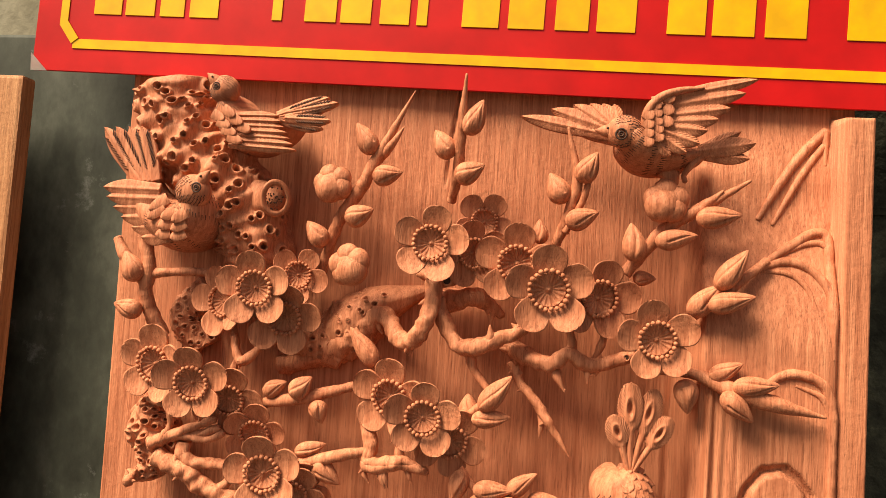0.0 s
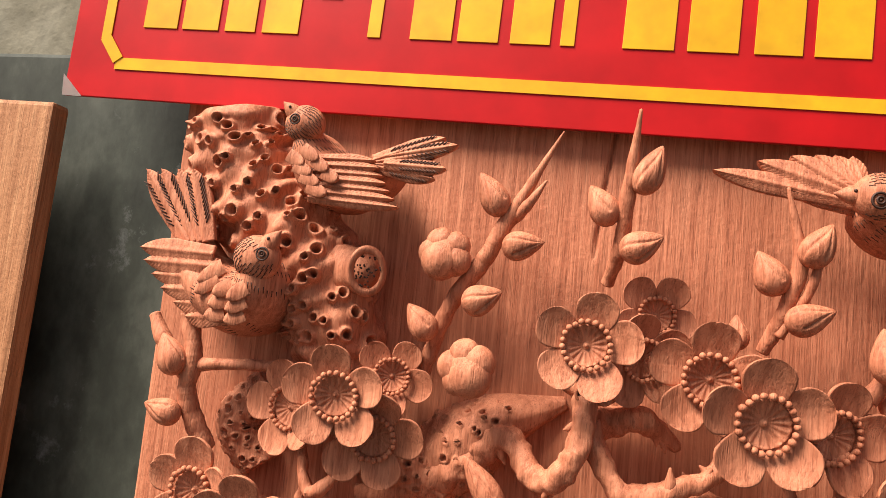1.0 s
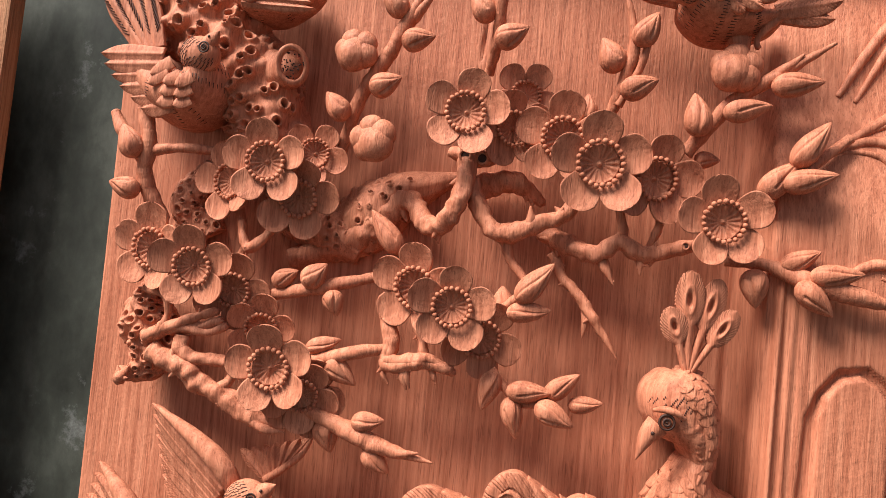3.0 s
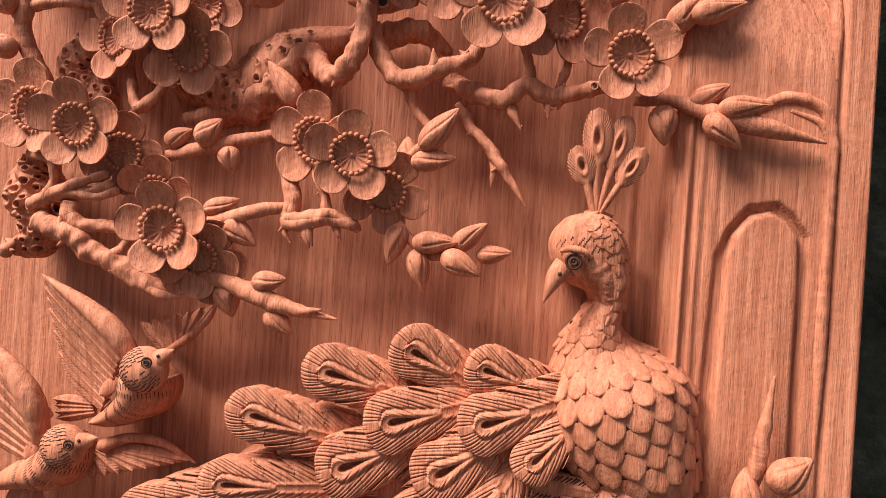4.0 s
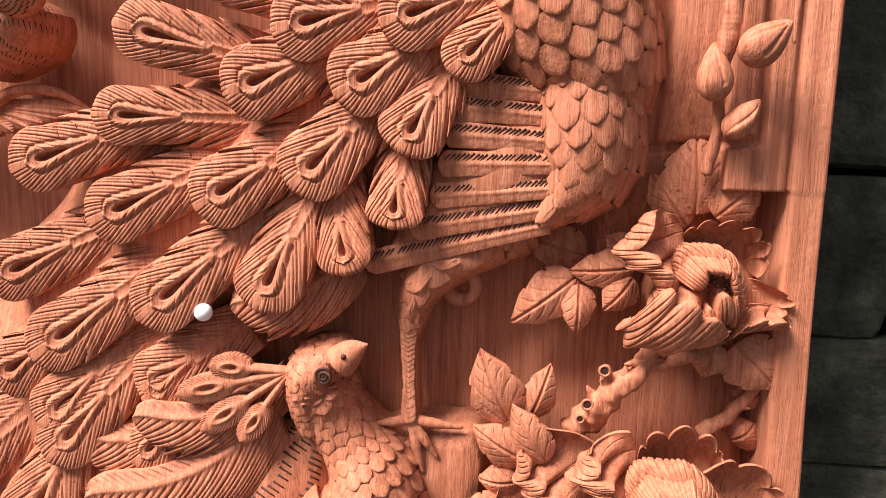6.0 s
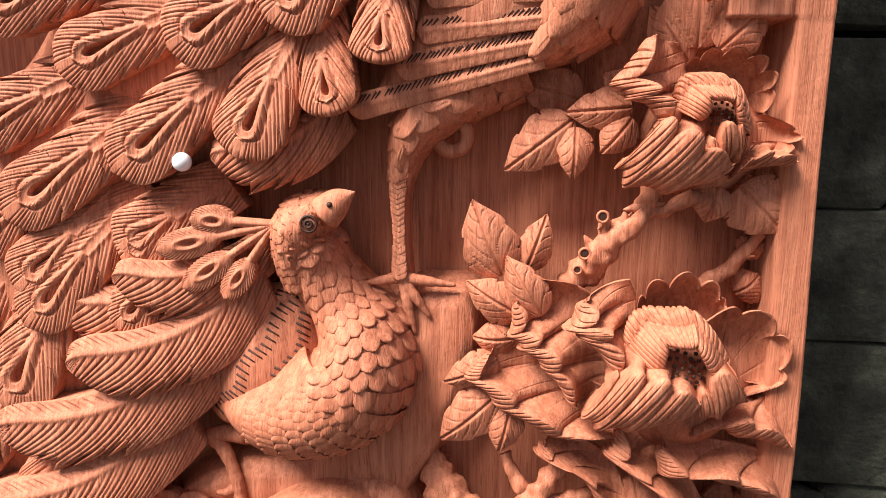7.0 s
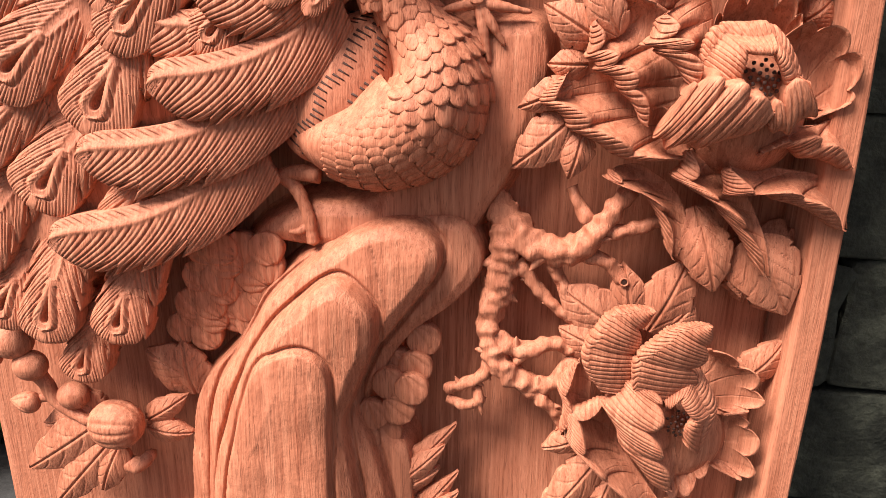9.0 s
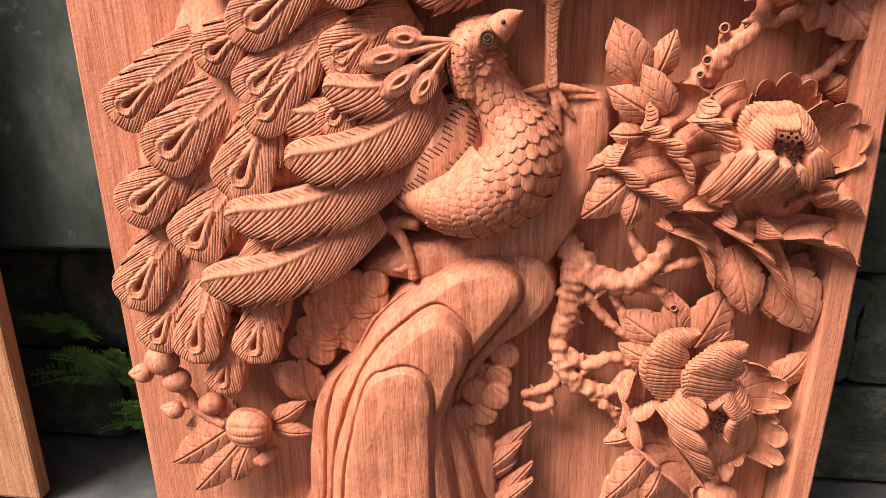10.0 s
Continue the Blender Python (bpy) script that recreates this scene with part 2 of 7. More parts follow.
def scale_piece(p, along, nrm, length, width, lift, n=8, point=0.0):
    """One scale: a rounded flap with a raised free end."""
    along = along - nrm * along.dot(nrm)
    along = along / (np.linalg.norm(along) + 1e-9)
    side = np.cross(nrm, along)
    u, v = np.meshgrid(np.sin(np.linspace(0, 1, n) * np.pi / 2), np.sin(np.linspace(-1, 1, n) * np.pi / 2), indexing="ij")
    prof = np.where(u < 0.40, 1.0, np.sqrt(np.clip(1 - ((u - 0.40) / 0.60) ** 2, 0.0, 1))) * (1 - point * u)
    a, b_ = length * (u - 0.35), width * 0.5 * v * prof
    c = lift * (0.15 + 0.85 * u) + 0.10 * width * (1 - v**2)
    top = p + along * a[..., None] + side * b_[..., None] + nrm * c[..., None]
    low = top[-1] - nrm * (lift * 1.6)
    edge = [(n - 1) * n + j for j in range(n)]
    verts = top.reshape(-1, 3)
    bl = top[:, 0] - nrm * lift * 1.6
    br = top[:, -1] - nrm * lift * 1.6
    f = quads(n, n)
    k = len(verts)
    f += [(i * n, (i + 1) * n, k + i + 1, k + i) for i in range(n - 1)]
    k2 = k + n
    f += [((i + 1) * n + n - 1, i * n + n - 1, k2 + i, k2 + i + 1) for i in range(n - 1)]
    return np.concatenate([verts, bl, br]), f


def scales_on(build, loft, u0, u1, rows, across, lift, grow=1.0, v0=-0.92, v1=0.92, fat=1.04, point=0.0, wide=0.0):
    for i in range(rows):
        u = u0 + (u1 - u0) * i / max(1, rows - 1)
        du = (u1 - u0) / rows * loft.len[-1]
        q = min(int(u * (loft.n - 1)), loft.n - 1)
        arc = (v1 - v0) / 2 * math.pi * 0.5 * (loft.w[q] + loft.H[q])
        for j in range(across + 1):
            v = v0 + (v1 - v0) * (j + (0.5 if i % 2 else 0.0)) / across
            if v > v1 + 0.01:
                continue
            p, t, nrm = loft.at(u, v + random.uniform(-0.012, 0.012))
            turn = random.uniform(-0.12, 0.12)
            side = np.cross(nrm, t)
            k = random.uniform(0.92, 1.08)
            build.kid("scale", *scale_piece(p, t + side * turn, nrm, du * 1.9 * k * grow, (loft.w[q] * wide if wide else arc / across * fat) * k, lift * random.uniform(0.8, 1.25), point=point))


# ---- kinds of carving
def vcut(phase, share=0.16):
    """Narrow V cuts, one for each whole number, as a parting tool leaves them."""
    d = np.abs(phase - np.round(phase))
    return -np.clip(1 - d / share, 0, 1)


def grooves(phase):
    """Narrow cuts once a turn."""
    return -((0.5 + 0.5 * np.cos(phase)) ** 2.5)


def feather_mesh(tip, root, width, eye=True, curl=0.0, dome=0.0026, drop=0.012, period=0.0046, tail=0.35, deep=0.00085, bow=0.0, stem=0.66, end=0.72, skirt=0.012, slits=(0.54, 0.22), fan=0.60):
    """A peacock feather: barbs fan from the shaft, a looped eye with a pit near the tip, slits in the vane. It goes on under its neighbours past the root."""
    L, ang = between(root, tip)
    nu, nv = 170, 91
    lin = np.linspace(0, 1, nu)
    u, v = np.meshgrid(-tail + (1 + tail) * (0.5 * lin + 0.5 * np.sin(lin * np.pi / 2)), np.linspace(-1, 1, nv), indexing="ij")
    seed = random.uniform(0, 9)
    prof = np.where(u < end, stem + (1 - stem) * np.sin(np.clip((u + tail) / (end + tail), 0, 1) * np.pi / 2), np.sqrt(np.clip(1 - ((u - end) / (1 - end)) ** 2, 0.0, 1)))
    side = np.where(v < 0, -1.0, 1.0)
    cuts = [(sg, uk + random.uniform(-0.06, 0.06)) for sg in ((-1.0, 1.0) if eye else (1.0,)) for uk in slits]
    notch = np.zeros(u.shape)
    for sg, uk in cuts:
        notch = np.maximum(notch, np.where((side == sg) & (u > uk), 0.40 * np.exp(-(u - uk) / 0.12), 0))
    half = width * 0.5 * prof * (1 - notch * np.abs(v) ** 3)
    a = L * u
    for sg, uk in cuts:
        a = a + np.where((side == sg) & (u <= uk), 0.30 * width * np.exp(-(uk - u) / 0.05) * np.abs(v) ** 3, 0)
    across = half * v
    b_ = across + bow * 4 * np.clip(u + tail, 0, 9) * (1 - u) / (1 + tail)
    mid = 0.0 if eye else -0.55
    off = np.abs(half * (v - mid)) * (1 + 0.5 * np.abs(v - mid)) / 1.5
    lean = math.radians(28 if eye else 33)
    start = a - off / math.tan(lean)
    hub = fan * L
    phi = np.arctan2(off, np.maximum(a - hub, 1e-5))
    phase = np.where(start < hub, start / period, hub / period + (lean - phi) * (0.4 * L / (period * 0.55)))
    wob = 0.35 * np.sin(phase * 1.7 + seed) + 0.25 * np.sin(phase * 0.61 + 2 * seed)
    barb = -((0.5 + 0.5 * np.cos(2 * np.pi * phase + wob * 2)) ** 5) * (0.75 + 0.35 * np.sin(phase * 2.3 + seed))
    fade = np.clip((np.abs(v - mid) - 0.08) / 0.14, 0, 1) * np.clip((1.06 - np.abs(v)) / 0.2, 0, 1)
    c = dome * (1 - np.abs(v) ** 2.4) + deep * barb * fade
    c -= 0.0012 * np.clip((u - 0.92) / 0.08, 0, 1) ** 2
    c -= drop * (1 - u) ** 2 * 0.55
    for sg, uk in cuts:
        d = start - (L * uk - 0.45 * width / math.tan(lean))
        wide = np.where(d > 0, 0.0007 + 0.0020 * np.abs(v), 0.0005)
        c -= np.where(side == sg, 0.0024 * np.exp(-((d / wide) ** 2)) * np.clip((np.abs(v) - 0.45) / 0.4, 0, 1), 0) * (deep / 0.00085)
        c += np.where(side == sg, 0.0007 * np.exp(-np.clip(-d, 0, 1) / 0.006) * (d < 0) * np.clip(np.abs(v) - 0.3, 0, 1), 0)
    fit = min(1.0, width / 0.03)
    if eye:
        s = np.clip((u - 0.30) / 0.52, 0, 1)
        e = 0.19 * width * np.sqrt(np.clip(s * (1 - s**8), 0, 1)) * (0.25 + 0.75 * s)
        d = np.abs(across) - e
        ridge = np.exp(-((d / (0.036 * width)) ** 2)) * 0.0009 * fit - np.exp(-(((d - 0.07 * width) / (0.022 * width)) ** 2)) * 0.0008 * fit
        inner = np.clip(-d / (0.05 * width), 0, 1)
        s2 = np.clip((u - 0.46) / 0.30, 0, 1)
        e2 = 0.105 * width * np.sqrt(np.clip(s2 * (1 - s2**4), 0, 1)) * (0.2 + 0.8 * s2)
        pit = np.clip((e2 - np.abs(across)) / (0.035 * width), 0, 1)
        on = (u > 0.28) & (u < 0.84)
        c -= np.where(on, deep * barb * fade * inner, 0)
        c += np.where(on, ridge, 0) - 0.0060 * fit * pit
        trail = np.exp(-(((np.abs(across) - 0.075 * width) / (0.03 * width)) ** 2)) * (u < 0.34)
        c += 0.0007 * fit * trail
    else:
        c += 0.0009 * np.exp(-(((v - mid) * 9) ** 2))
    x, z, h = local((root[0], root[1], tip[2]), ang, a, b_, c)
    return shell(x, z, h, skirt, 0.95)


def feather(panel, tip, root, width, eye=True, bow=0.0, dome=0.0026, drop=0.020, name="tail_feather"):
    if eye:
        high = min(0.045 + (tip[2] - 0.034) * 0.4, 0.050)
        k = (high - tip[2]) / 0.345
        tip, root = ((q[0] + (0.11 - q[0]) * k, q[1] + 0.04 * k, high) for q in (tip, root))
        return Build().add(*feather_mesh(tip, root, width * 1.2, True, 0.0, dome * 0.85, drop, 0.0036, bow=bow, deep=0.00105, stem=0.80, slits=(0.56, 0.34, 0.12))).done(name, WOOD, panel)
    return Build().add(*feather_mesh(tip, root, width, False, 0.0, dome, drop, 0.0042, bow=bow, deep=0.0014, stem=0.85, end=0.74, slits=(0.70, 0.5, 0.28), fan=0.85)).done(name, WOOD, panel)


def leaf(parent, root, tip, width, arch=0.004, fold=0.004, teeth=3, rise=0.0, twist=0.0, skirt=0.004, name="leaf", ret=False, saw=0.22):
    """A pointed leaf with a midrib, side veins and a lobed edge."""
    L, ang = between(root, tip)
    nu, nv = 90, 41
    u, v = np.meshgrid(np.linspace(0, 1, nu), np.linspace(-1, 1, nv), indexing="ij")
    prof = 2.68 * np.clip(u, 0, 1) ** 0.55 * np.clip(1 - u, 0, 1) ** 0.95
    prof = prof * (1 - saw * np.abs(((u * teeth + 0.15) % 1.0) - 0.25) * (u > 0.25) * np.abs(v))
    b_ = width * 0.5 * v * prof
    c = arch * np.sin(np.pi * u) - fold * np.abs(v) ** 1.3 * prof + rise * u + twist * v * u
    c -= 0.0016 * np.exp(-((v * width * 0.5 * prof / 0.0006) ** 2))
    vein = (L * u - np.abs(b_) * 1.5) / (L / (teeth * 1.1 + 1.0)) + 0.15 * np.sin(v * 5)
    c += 0.0008 * vcut(vein, 0.07) * np.clip(np.abs(v) * 4, 0, 1) * np.clip((0.92 - np.abs(v)) * 4, 0, 1)
    x, z, h = local(root, ang, L * u, b_, c)
    vv, ff = shell(x, z, h, skirt, 0.95)
    if ret:
        return vv, ff
    return Build().add(vv, ff).done(name, WOOD, parent)


def bud(panel, p, length, degrees, width, name="bud"):
    """A pointed bud wrapped by three scales with a cut seam."""
    nu, nv = 34, 72
    u = np.linspace(0, 1, nu)[:, None]
    f = np.linspace(0, 2 * np.pi, nv, endpoint=False)[None]
    seed = random.uniform(-0.5, 0.5)
    r = width * 0.5 * (np.sin(np.pi * np.clip(u, 0, 1) ** 0.72) ** 0.75 * (1 - 0.18 * u) + 0.02)
    seam = f - 0.9 * (u - 0.5) - seed
    g = np.exp(-((np.angle(np.exp(1j * (seam - 1.25))) / 0.12) ** 2)) + np.exp(-((np.angle(np.exp(1j * (f + 0.7 * (u - 0.4) - 2.2 - seed))) / 0.09) ** 2)) * (u > 0.25)
    step = 0.10 * np.tanh(np.angle(np.exp(1j * (seam - 1.25))) * 6) * np.exp(-(np.angle(np.exp(1j * (seam - 1.25))) ** 2))
    r = r * (1 - 0.20 * g * np.sin(np.pi * u) ** 0.5 + step) * (1 + 0.010 * np.sin(f * 26 + u * 6))
    a = length * (u - 0.5) + 0 * f
    x, z, h = local(p, radians(degrees), a, r * np.cos(f), r * np.sin(f) * 0.9)
    v = np.stack([x, z, h], -1).reshape(-1, 3)
    k = len(v)
    faces = quads(nu, nv, True) + [(0 * nv + j, 0 * nv + (j + 1) % nv, k) for j in range(nv)] + [((nu - 1) * nv + (j + 1) % nv, (nu - 1) * nv + j, k + 1) for j in range(nv)]
    return Build().add(np.concatenate([v, [v[:nv].mean(0), v[-nv:].mean(0)]]), faces).done(name, WOOD, panel)


def open_bud(panel, p, r, turn=0.0):
    """A half open blossom: rounded petals closed over one another."""
    core = Build().add(*ball((p[0], p[1], p[2]), r * 0.72, 18, 12)).done("half_open_blossom", WOOD, panel)
    for k, (a, d, s) in enumerate(((95, 0.46, 0.62), (20, 0.50, 0.58), (160, 0.48, 0.60), (225, 0.30, 0.80), (310, 0.44, 0.66))):
        t = radians(a + turn)
        v, f = ball((0, 0, 0), r * s, 18, 12, (1, 1, 0.8))
        v = np.array(v)
        ph = np.arctan2(v[:, 1], v[:, 0])
        v *= (1 + 0.012 * np.sin(ph * 14))[:, None]
        v += (p[0] + r * d * math.cos(t), p[1] + r * d * math.sin(t), p[2] + r * (0.05, 0.12, 0.1, 0.22, 0.16)[k])
        Build().add(v, f).done("petal", WOOD, core)
    return core


# plum blossom built once at unit radius, facing out
def blossom_meshes():
    u, f = np.meshgrid(np.linspace(0.0, 1, 12), np.linspace(0, 2 * np.pi, 72, endpoint=False), indexing="ij")
    r = 0.39 * u
    c = -0.13 + 0.10 * u**2 + 0.022 * np.sin(f * 16) * np.clip(u * 2.2 - 0.5, 0, 1) * (u < 0.97) + 0.075 * np.exp(-((u * 8) ** 4)) - 0.02 * np.exp(-(((u - 0.19) / 0.05) ** 2))
    v = np.stack([r * np.cos(f), r * np.sin(f), c], -1).reshape(-1, 3)
    low = np.stack([0.34 * np.cos(f[-1]), 0.34 * np.sin(f[-1]), np.full(72, -0.5)], -1)
    v = np.concatenate([v, low])
    faces = quads(12, 72, True) + [(11 * 72 + j, 11 * 72 + (j + 1) % 72, 12 * 72 + (j + 1) % 72, 12 * 72 + j) for j in range(72)]
    heart = Build().add(v, faces).mesh("blossom", WOOD)
    beads = Build()
    for k in range(22):
        a = 2 * math.pi * k / 22 + random.uniform(-0.02, 0.02)
        q = 0.43 + random.uniform(-0.012, 0.012)
        beads.add(*ball((q * math.cos(a), q * math.sin(a), 0.045), 0.060 * random.uniform(0.92, 1.08), 10, 7))
    petals = []
    for cup in (0.13, 0.17, 0.10):
        nu, nv = 16, 25
        s, t = np.meshgrid(np.sin(np.linspace(0, 1, nu) * np.pi / 2), np.linspace(-1, 1, nv), indexing="ij")
        rad = 0.34 + 0.68 * s
        half = 0.41 * np.where(s < 0.5, 0.70 + 0.28 * np.sin(s * np.pi), np.sqrt(np.clip(1 - ((s - 0.5) / 0.5) ** 2, 0.0, 1)))
        half = np.maximum(half, 0.0)
        cc = -0.05 + cup * s**1.6 * 1.5 + 0.07 * t**2 * np.sin(np.pi * np.clip(s, 0, 1)) + 0.0015 * np.sin(t * 15 + 3 * s) + 0.012 * np.sin(3 * t + cup * 50) * s
        petals.append(shell(rad, half * t, cc, 0.09, 0.97))
    return heart, beads.mesh("stamen_ring", WOOD), [Build().add(*p).mesh("petal", WOOD) for p in petals]


HEART, BEADS, PETALS = blossom_meshes()


def blossom(panel, p, r, turn=90, tilt=(0, 0), petals=5):
    """A five-petalled blossom of radius r at p; tilt leans it up and sideways, in degrees."""
    heart = new("blossom", HEART)
    heart.parent = panel
    heart.matrix_basis = pose(p[0], -p[2], p[1]) @ pose(0, 0, 0, tilt[0], 0, tilt[1]) @ pose(0, 0, 0, 0, -turn + 90, 0) @ Matrix.Diagonal((r, r, r, 1))
    ringo = new("stamen_ring", BEADS)
    ringo.parent = heart
    for k in range(petals):
        q = new("petal", PETALS[random.randrange(3)])
        q.parent = heart
        q.matrix_basis = pose(0, 0, 0, 0, -72 * k - 90 + random.uniform(-4, 4), 0) @ pose(0, 0, 0, random.uniform(-5, 5), 0, random.uniform(-4, 6)) @ Matrix.Diagonal((random.uniform(0.95, 1.05),) * 3 + (1,))
    return heart


def branch(panel, points, radii, rough=0.35, name="branch", rings=0.0, seg=18, slim=0.8):
    """A gnarled bar with small spurs and knobs along it."""
    b = Build().add(*tube(points, [q * slim for q in radii], seg, 0.0008, rough, 190.0, 1.0, rings or (0.010 if name == "branch" else 0.0)))
    if name == "branch":
        path = spline([(*p, q * slim) for p, q in zip(points, radii)], 40)
        for _ in range(max(2, int(math.dist(points[0], points[-1]) / 0.011))):
            x, z, h, r = path[random.randrange(4, 36)]
            a = random.uniform(0, 6.283)
            far = r * random.uniform(1.3, 2.0)
            e = (x + far * math.cos(a), z + far * math.sin(a), h + r * random.uniform(0.0, 0.7))
            b.add(*tube(((x, z, h), tuple(0.45 * i + 0.55 * j for i, j in zip((x, z, h), e)), e), (r * 0.75, r * 0.42, r * 0.08), 10, 0.0006, 0.2, 500))
    return b.done(name, WOOD, panel)


def pitted(n_pits, seed, depth=0.22, size=(0.0022, 0.0042), span=0.2, lump=0.12, lump_scale=55.0, rim=0.085):
    """Relief of a worm-eaten trunk: raised rims round pits, on a lumpy ground."""
    rnd = random.Random(seed)
    pits = [(0.003 + span * ((k * 0.7549 + 0.03 * rnd.random()) % 1), -1.4 + 2.8 * ((k * 0.5698 + 0.03 * rnd.random()) % 1), rnd.uniform(*size)) for k in range(n_pits)]

    def fn(a, ph, w):
        d = np.zeros(a.shape)
        flat = np.array([noise.noise((x * lump_scale, y * 1.7 + seed, seed)) for x, y in zip(a.ravel(), ph.ravel())]).reshape(a.shape)
        d += lump * flat
        for pa, pp, pr in pits:
            q = np.sqrt((a - pa) ** 2 + ((ph - pp) * w) ** 2) / pr
            d += rim * np.exp(-(((q - 1.2) / 0.5) ** 2)) - depth * np.exp(-((q / 0.72) ** 4))
        return d
    return fn


# ---- setting
def box(b, x0, x1, y0, y1, z0, z1, bevel=0.0):
    """A box in x, y, z with bevelled edges, added to a bmesh."""
    g = bmesh.ops.create_cube(b, size=1.0)
    for v in g["verts"]:
        v.co = Vector(((x0 + x1) / 2 + v.co.x * (x1 - x0), (y0 + y1) / 2 + v.co.y * (y1 - y0), (z0 + z1) / 2 + v.co.z * (z1 - z0)))
    if bevel:
        es = list({e for v in g["verts"] for e in v.link_edges})
        bmesh.ops.bevel(b, geom=es, offset=bevel, segments=2, affect="EDGES", profile=0.6)


def part(name, b, mat, parent=None, label="", smooth=False):
    me = bpy.data.meshes.new(name)
    b.to_mesh(me)
    b.free()
    me.materials.append(mat)
    me.polygons.foreach_set("use_smooth", [smooth] * len(me.polygons))
    ob = new(name, me)
    if parent:
        ob.parent = parent
    if label:
        ob["label"] = label
    return ob


def boxed(name, size, mat, parent=None, label="", bevel=0.0):
    b = bmesh.new()
    box(b, *size, bevel)
    return part(name, b, mat, parent, label)


# ground: one sheet that goes on to the distance
n = 60
gx = np.sign(np.linspace(-1, 1, n)) * np.abs(np.linspace(-1, 1, n)) ** 4 * 60
gv = [(x, y - 0.3, -0.004 + 0.002 * noise.noise((x * 9, y * 9, 0))) for x in gx for y in gx]
me = bpy.data.meshes.new("ground")
me.from_pydata(gv, [], quads(n, n))
me.materials.append(FLOOR)
tagged(new("ground", me), "worn grey concrete ground in front of the wall", "ground", kind="structure")

wall = tagged(boxed("wall_back", (-2.2, 2.2, 0.135, 0.335, -0.01, 2.6), CONCRETE), "weathered grey concrete wall behind the carved panels", "wall", kind="structure")
boxed("joint_bed", (-1.2, 1.3, 0.118, 0.134, 0.0, 0.58), MORTAR, wall)
boxed("joint_bed", (0.02, 1.3, 0.118, 0.134, 0.581, 1.08), MORTAR, wall)
stone_meshes = []
for k in range(6):
    b = bmesh.new()
    box(b, -0.5, 0.5, -0.5, 0.5, -0.5, 0.5, 0.06)
    bmesh.ops.subdivide_edges(b, edges=b.edges[:], cuts=2, use_grid_fill=True)
    for v in b.verts:
        v.co += Vector((noise.noise(v.co * 3 + Vector((k, 0, 0))), noise.noise(v.co * 3 + Vector((0, k, 5))), noise.noise(v.co * 3 + Vector((9, 0, k))))) * 0.05
    me = bpy.data.meshes.new("stone_block")
    b.to_mesh(me)
    b.free()
    me.materials.append(STONE)
    stone_meshes.append(me)
z, row = 0.0, 0
while z < 1.05:
    tall = z > 0.4
    hh = 0.34 if tall else random.uniform(0.075, 0.1)
    x = (-1.15 if z < 0.5 else 0.02) + (0.11 if row % 2 else 0.0)
    while x < 1.2:
        ww = random.uniform(0.55, 0.7) if tall else random.uniform(0.17, 0.26)
        s = new("stone_block", stone_meshes[random.randrange(6)])
        s.parent = wall
        s.matrix_basis = pose(x + ww / 2, 0.112, z + hh / 2, 0, random.uniform(-1, 1), 0) @ Matrix.Diagonal((ww - 0.003, 0.04 + random.uniform(-0.004, 0.005), hh - 0.003, 1))
        x += ww
    z += hh
    row += 1

dark_board = tagged(boxed("painted_board", (-0.62, 0.02, 0.0365, 0.050, 0.21, 0.905), board_mat, bevel=0.003), "dark green painted board with white scuffs behind the panel", "board")
boxed("foot", (-0.55, -0.50, 0.038, 0.060, -0.004, 0.2095), board_mat, dark_board)
boxed("foot", (-0.10, -0.05, 0.038, 0.060, -0.004, 0.2095), board_mat, dark_board)

# neighbouring panel beside the carved one
plank = new("wood_panel", None)
tagged(plank, "plain pale reddish wooden panel standing beside the carved one", "wood panel")
plank.matrix_basis = pose(-0.336, 0.0, 0.0, 0, 1.0, 0)
boxed("board", (-0.34, -0.002, 0.0, 0.014, 0.0, 0.862), WOOD_SIDE, plank, bevel=0.003)
boxed("back_batten", (-0.30, -0.24, 0.0145, 0.035, 0.05, 0.80), WOOD, plank, "rough batten at the back", bevel=0.002)

# ---- the carved panel: block with a cut-back ground, raised rock at its right side
panel = new("carved_panel", None)
tagged(panel, "reddish wooden panel deeply carved with peacocks, blossoms and rocks", "wood carving")

LEFT, RIGHT, TOP = -0.235, 0.2415, 0.905


def smooth(a, lo, hi):
    t = np.clip((a - lo) / (hi - lo), 0, 1)
    return t * t * (3 - 2 * t)


def within(x, z, poly):
    """Signed distance to a closed outline, positive inside."""
    best, odd = np.full(x.shape, 9.0), np.zeros(x.shape, bool)
    for (x0, z0, *_), (x1, z1, *_) in zip(poly, poly[1:] + poly[:1]):
        dx, dz = x1 - x0, z1 - z0
        t = np.clip(((x - x0) * dx + (z - z0) * dz) / (dx * dx + dz * dz + 1e-12), 0, 1)
        best = np.minimum(best, np.hypot(x - x0 - t * dx, z - z0 - t * dz))
        odd ^= ((z0 > z) != (z1 > z)) & (x < x0 + (z - z0) * dx / (dz if abs(dz) > 1e-9 else 1e-9))
    return np.where(odd, best, -best)


def cut(d, width, depth):
    return -depth * np.exp(-((d / width) ** 2))


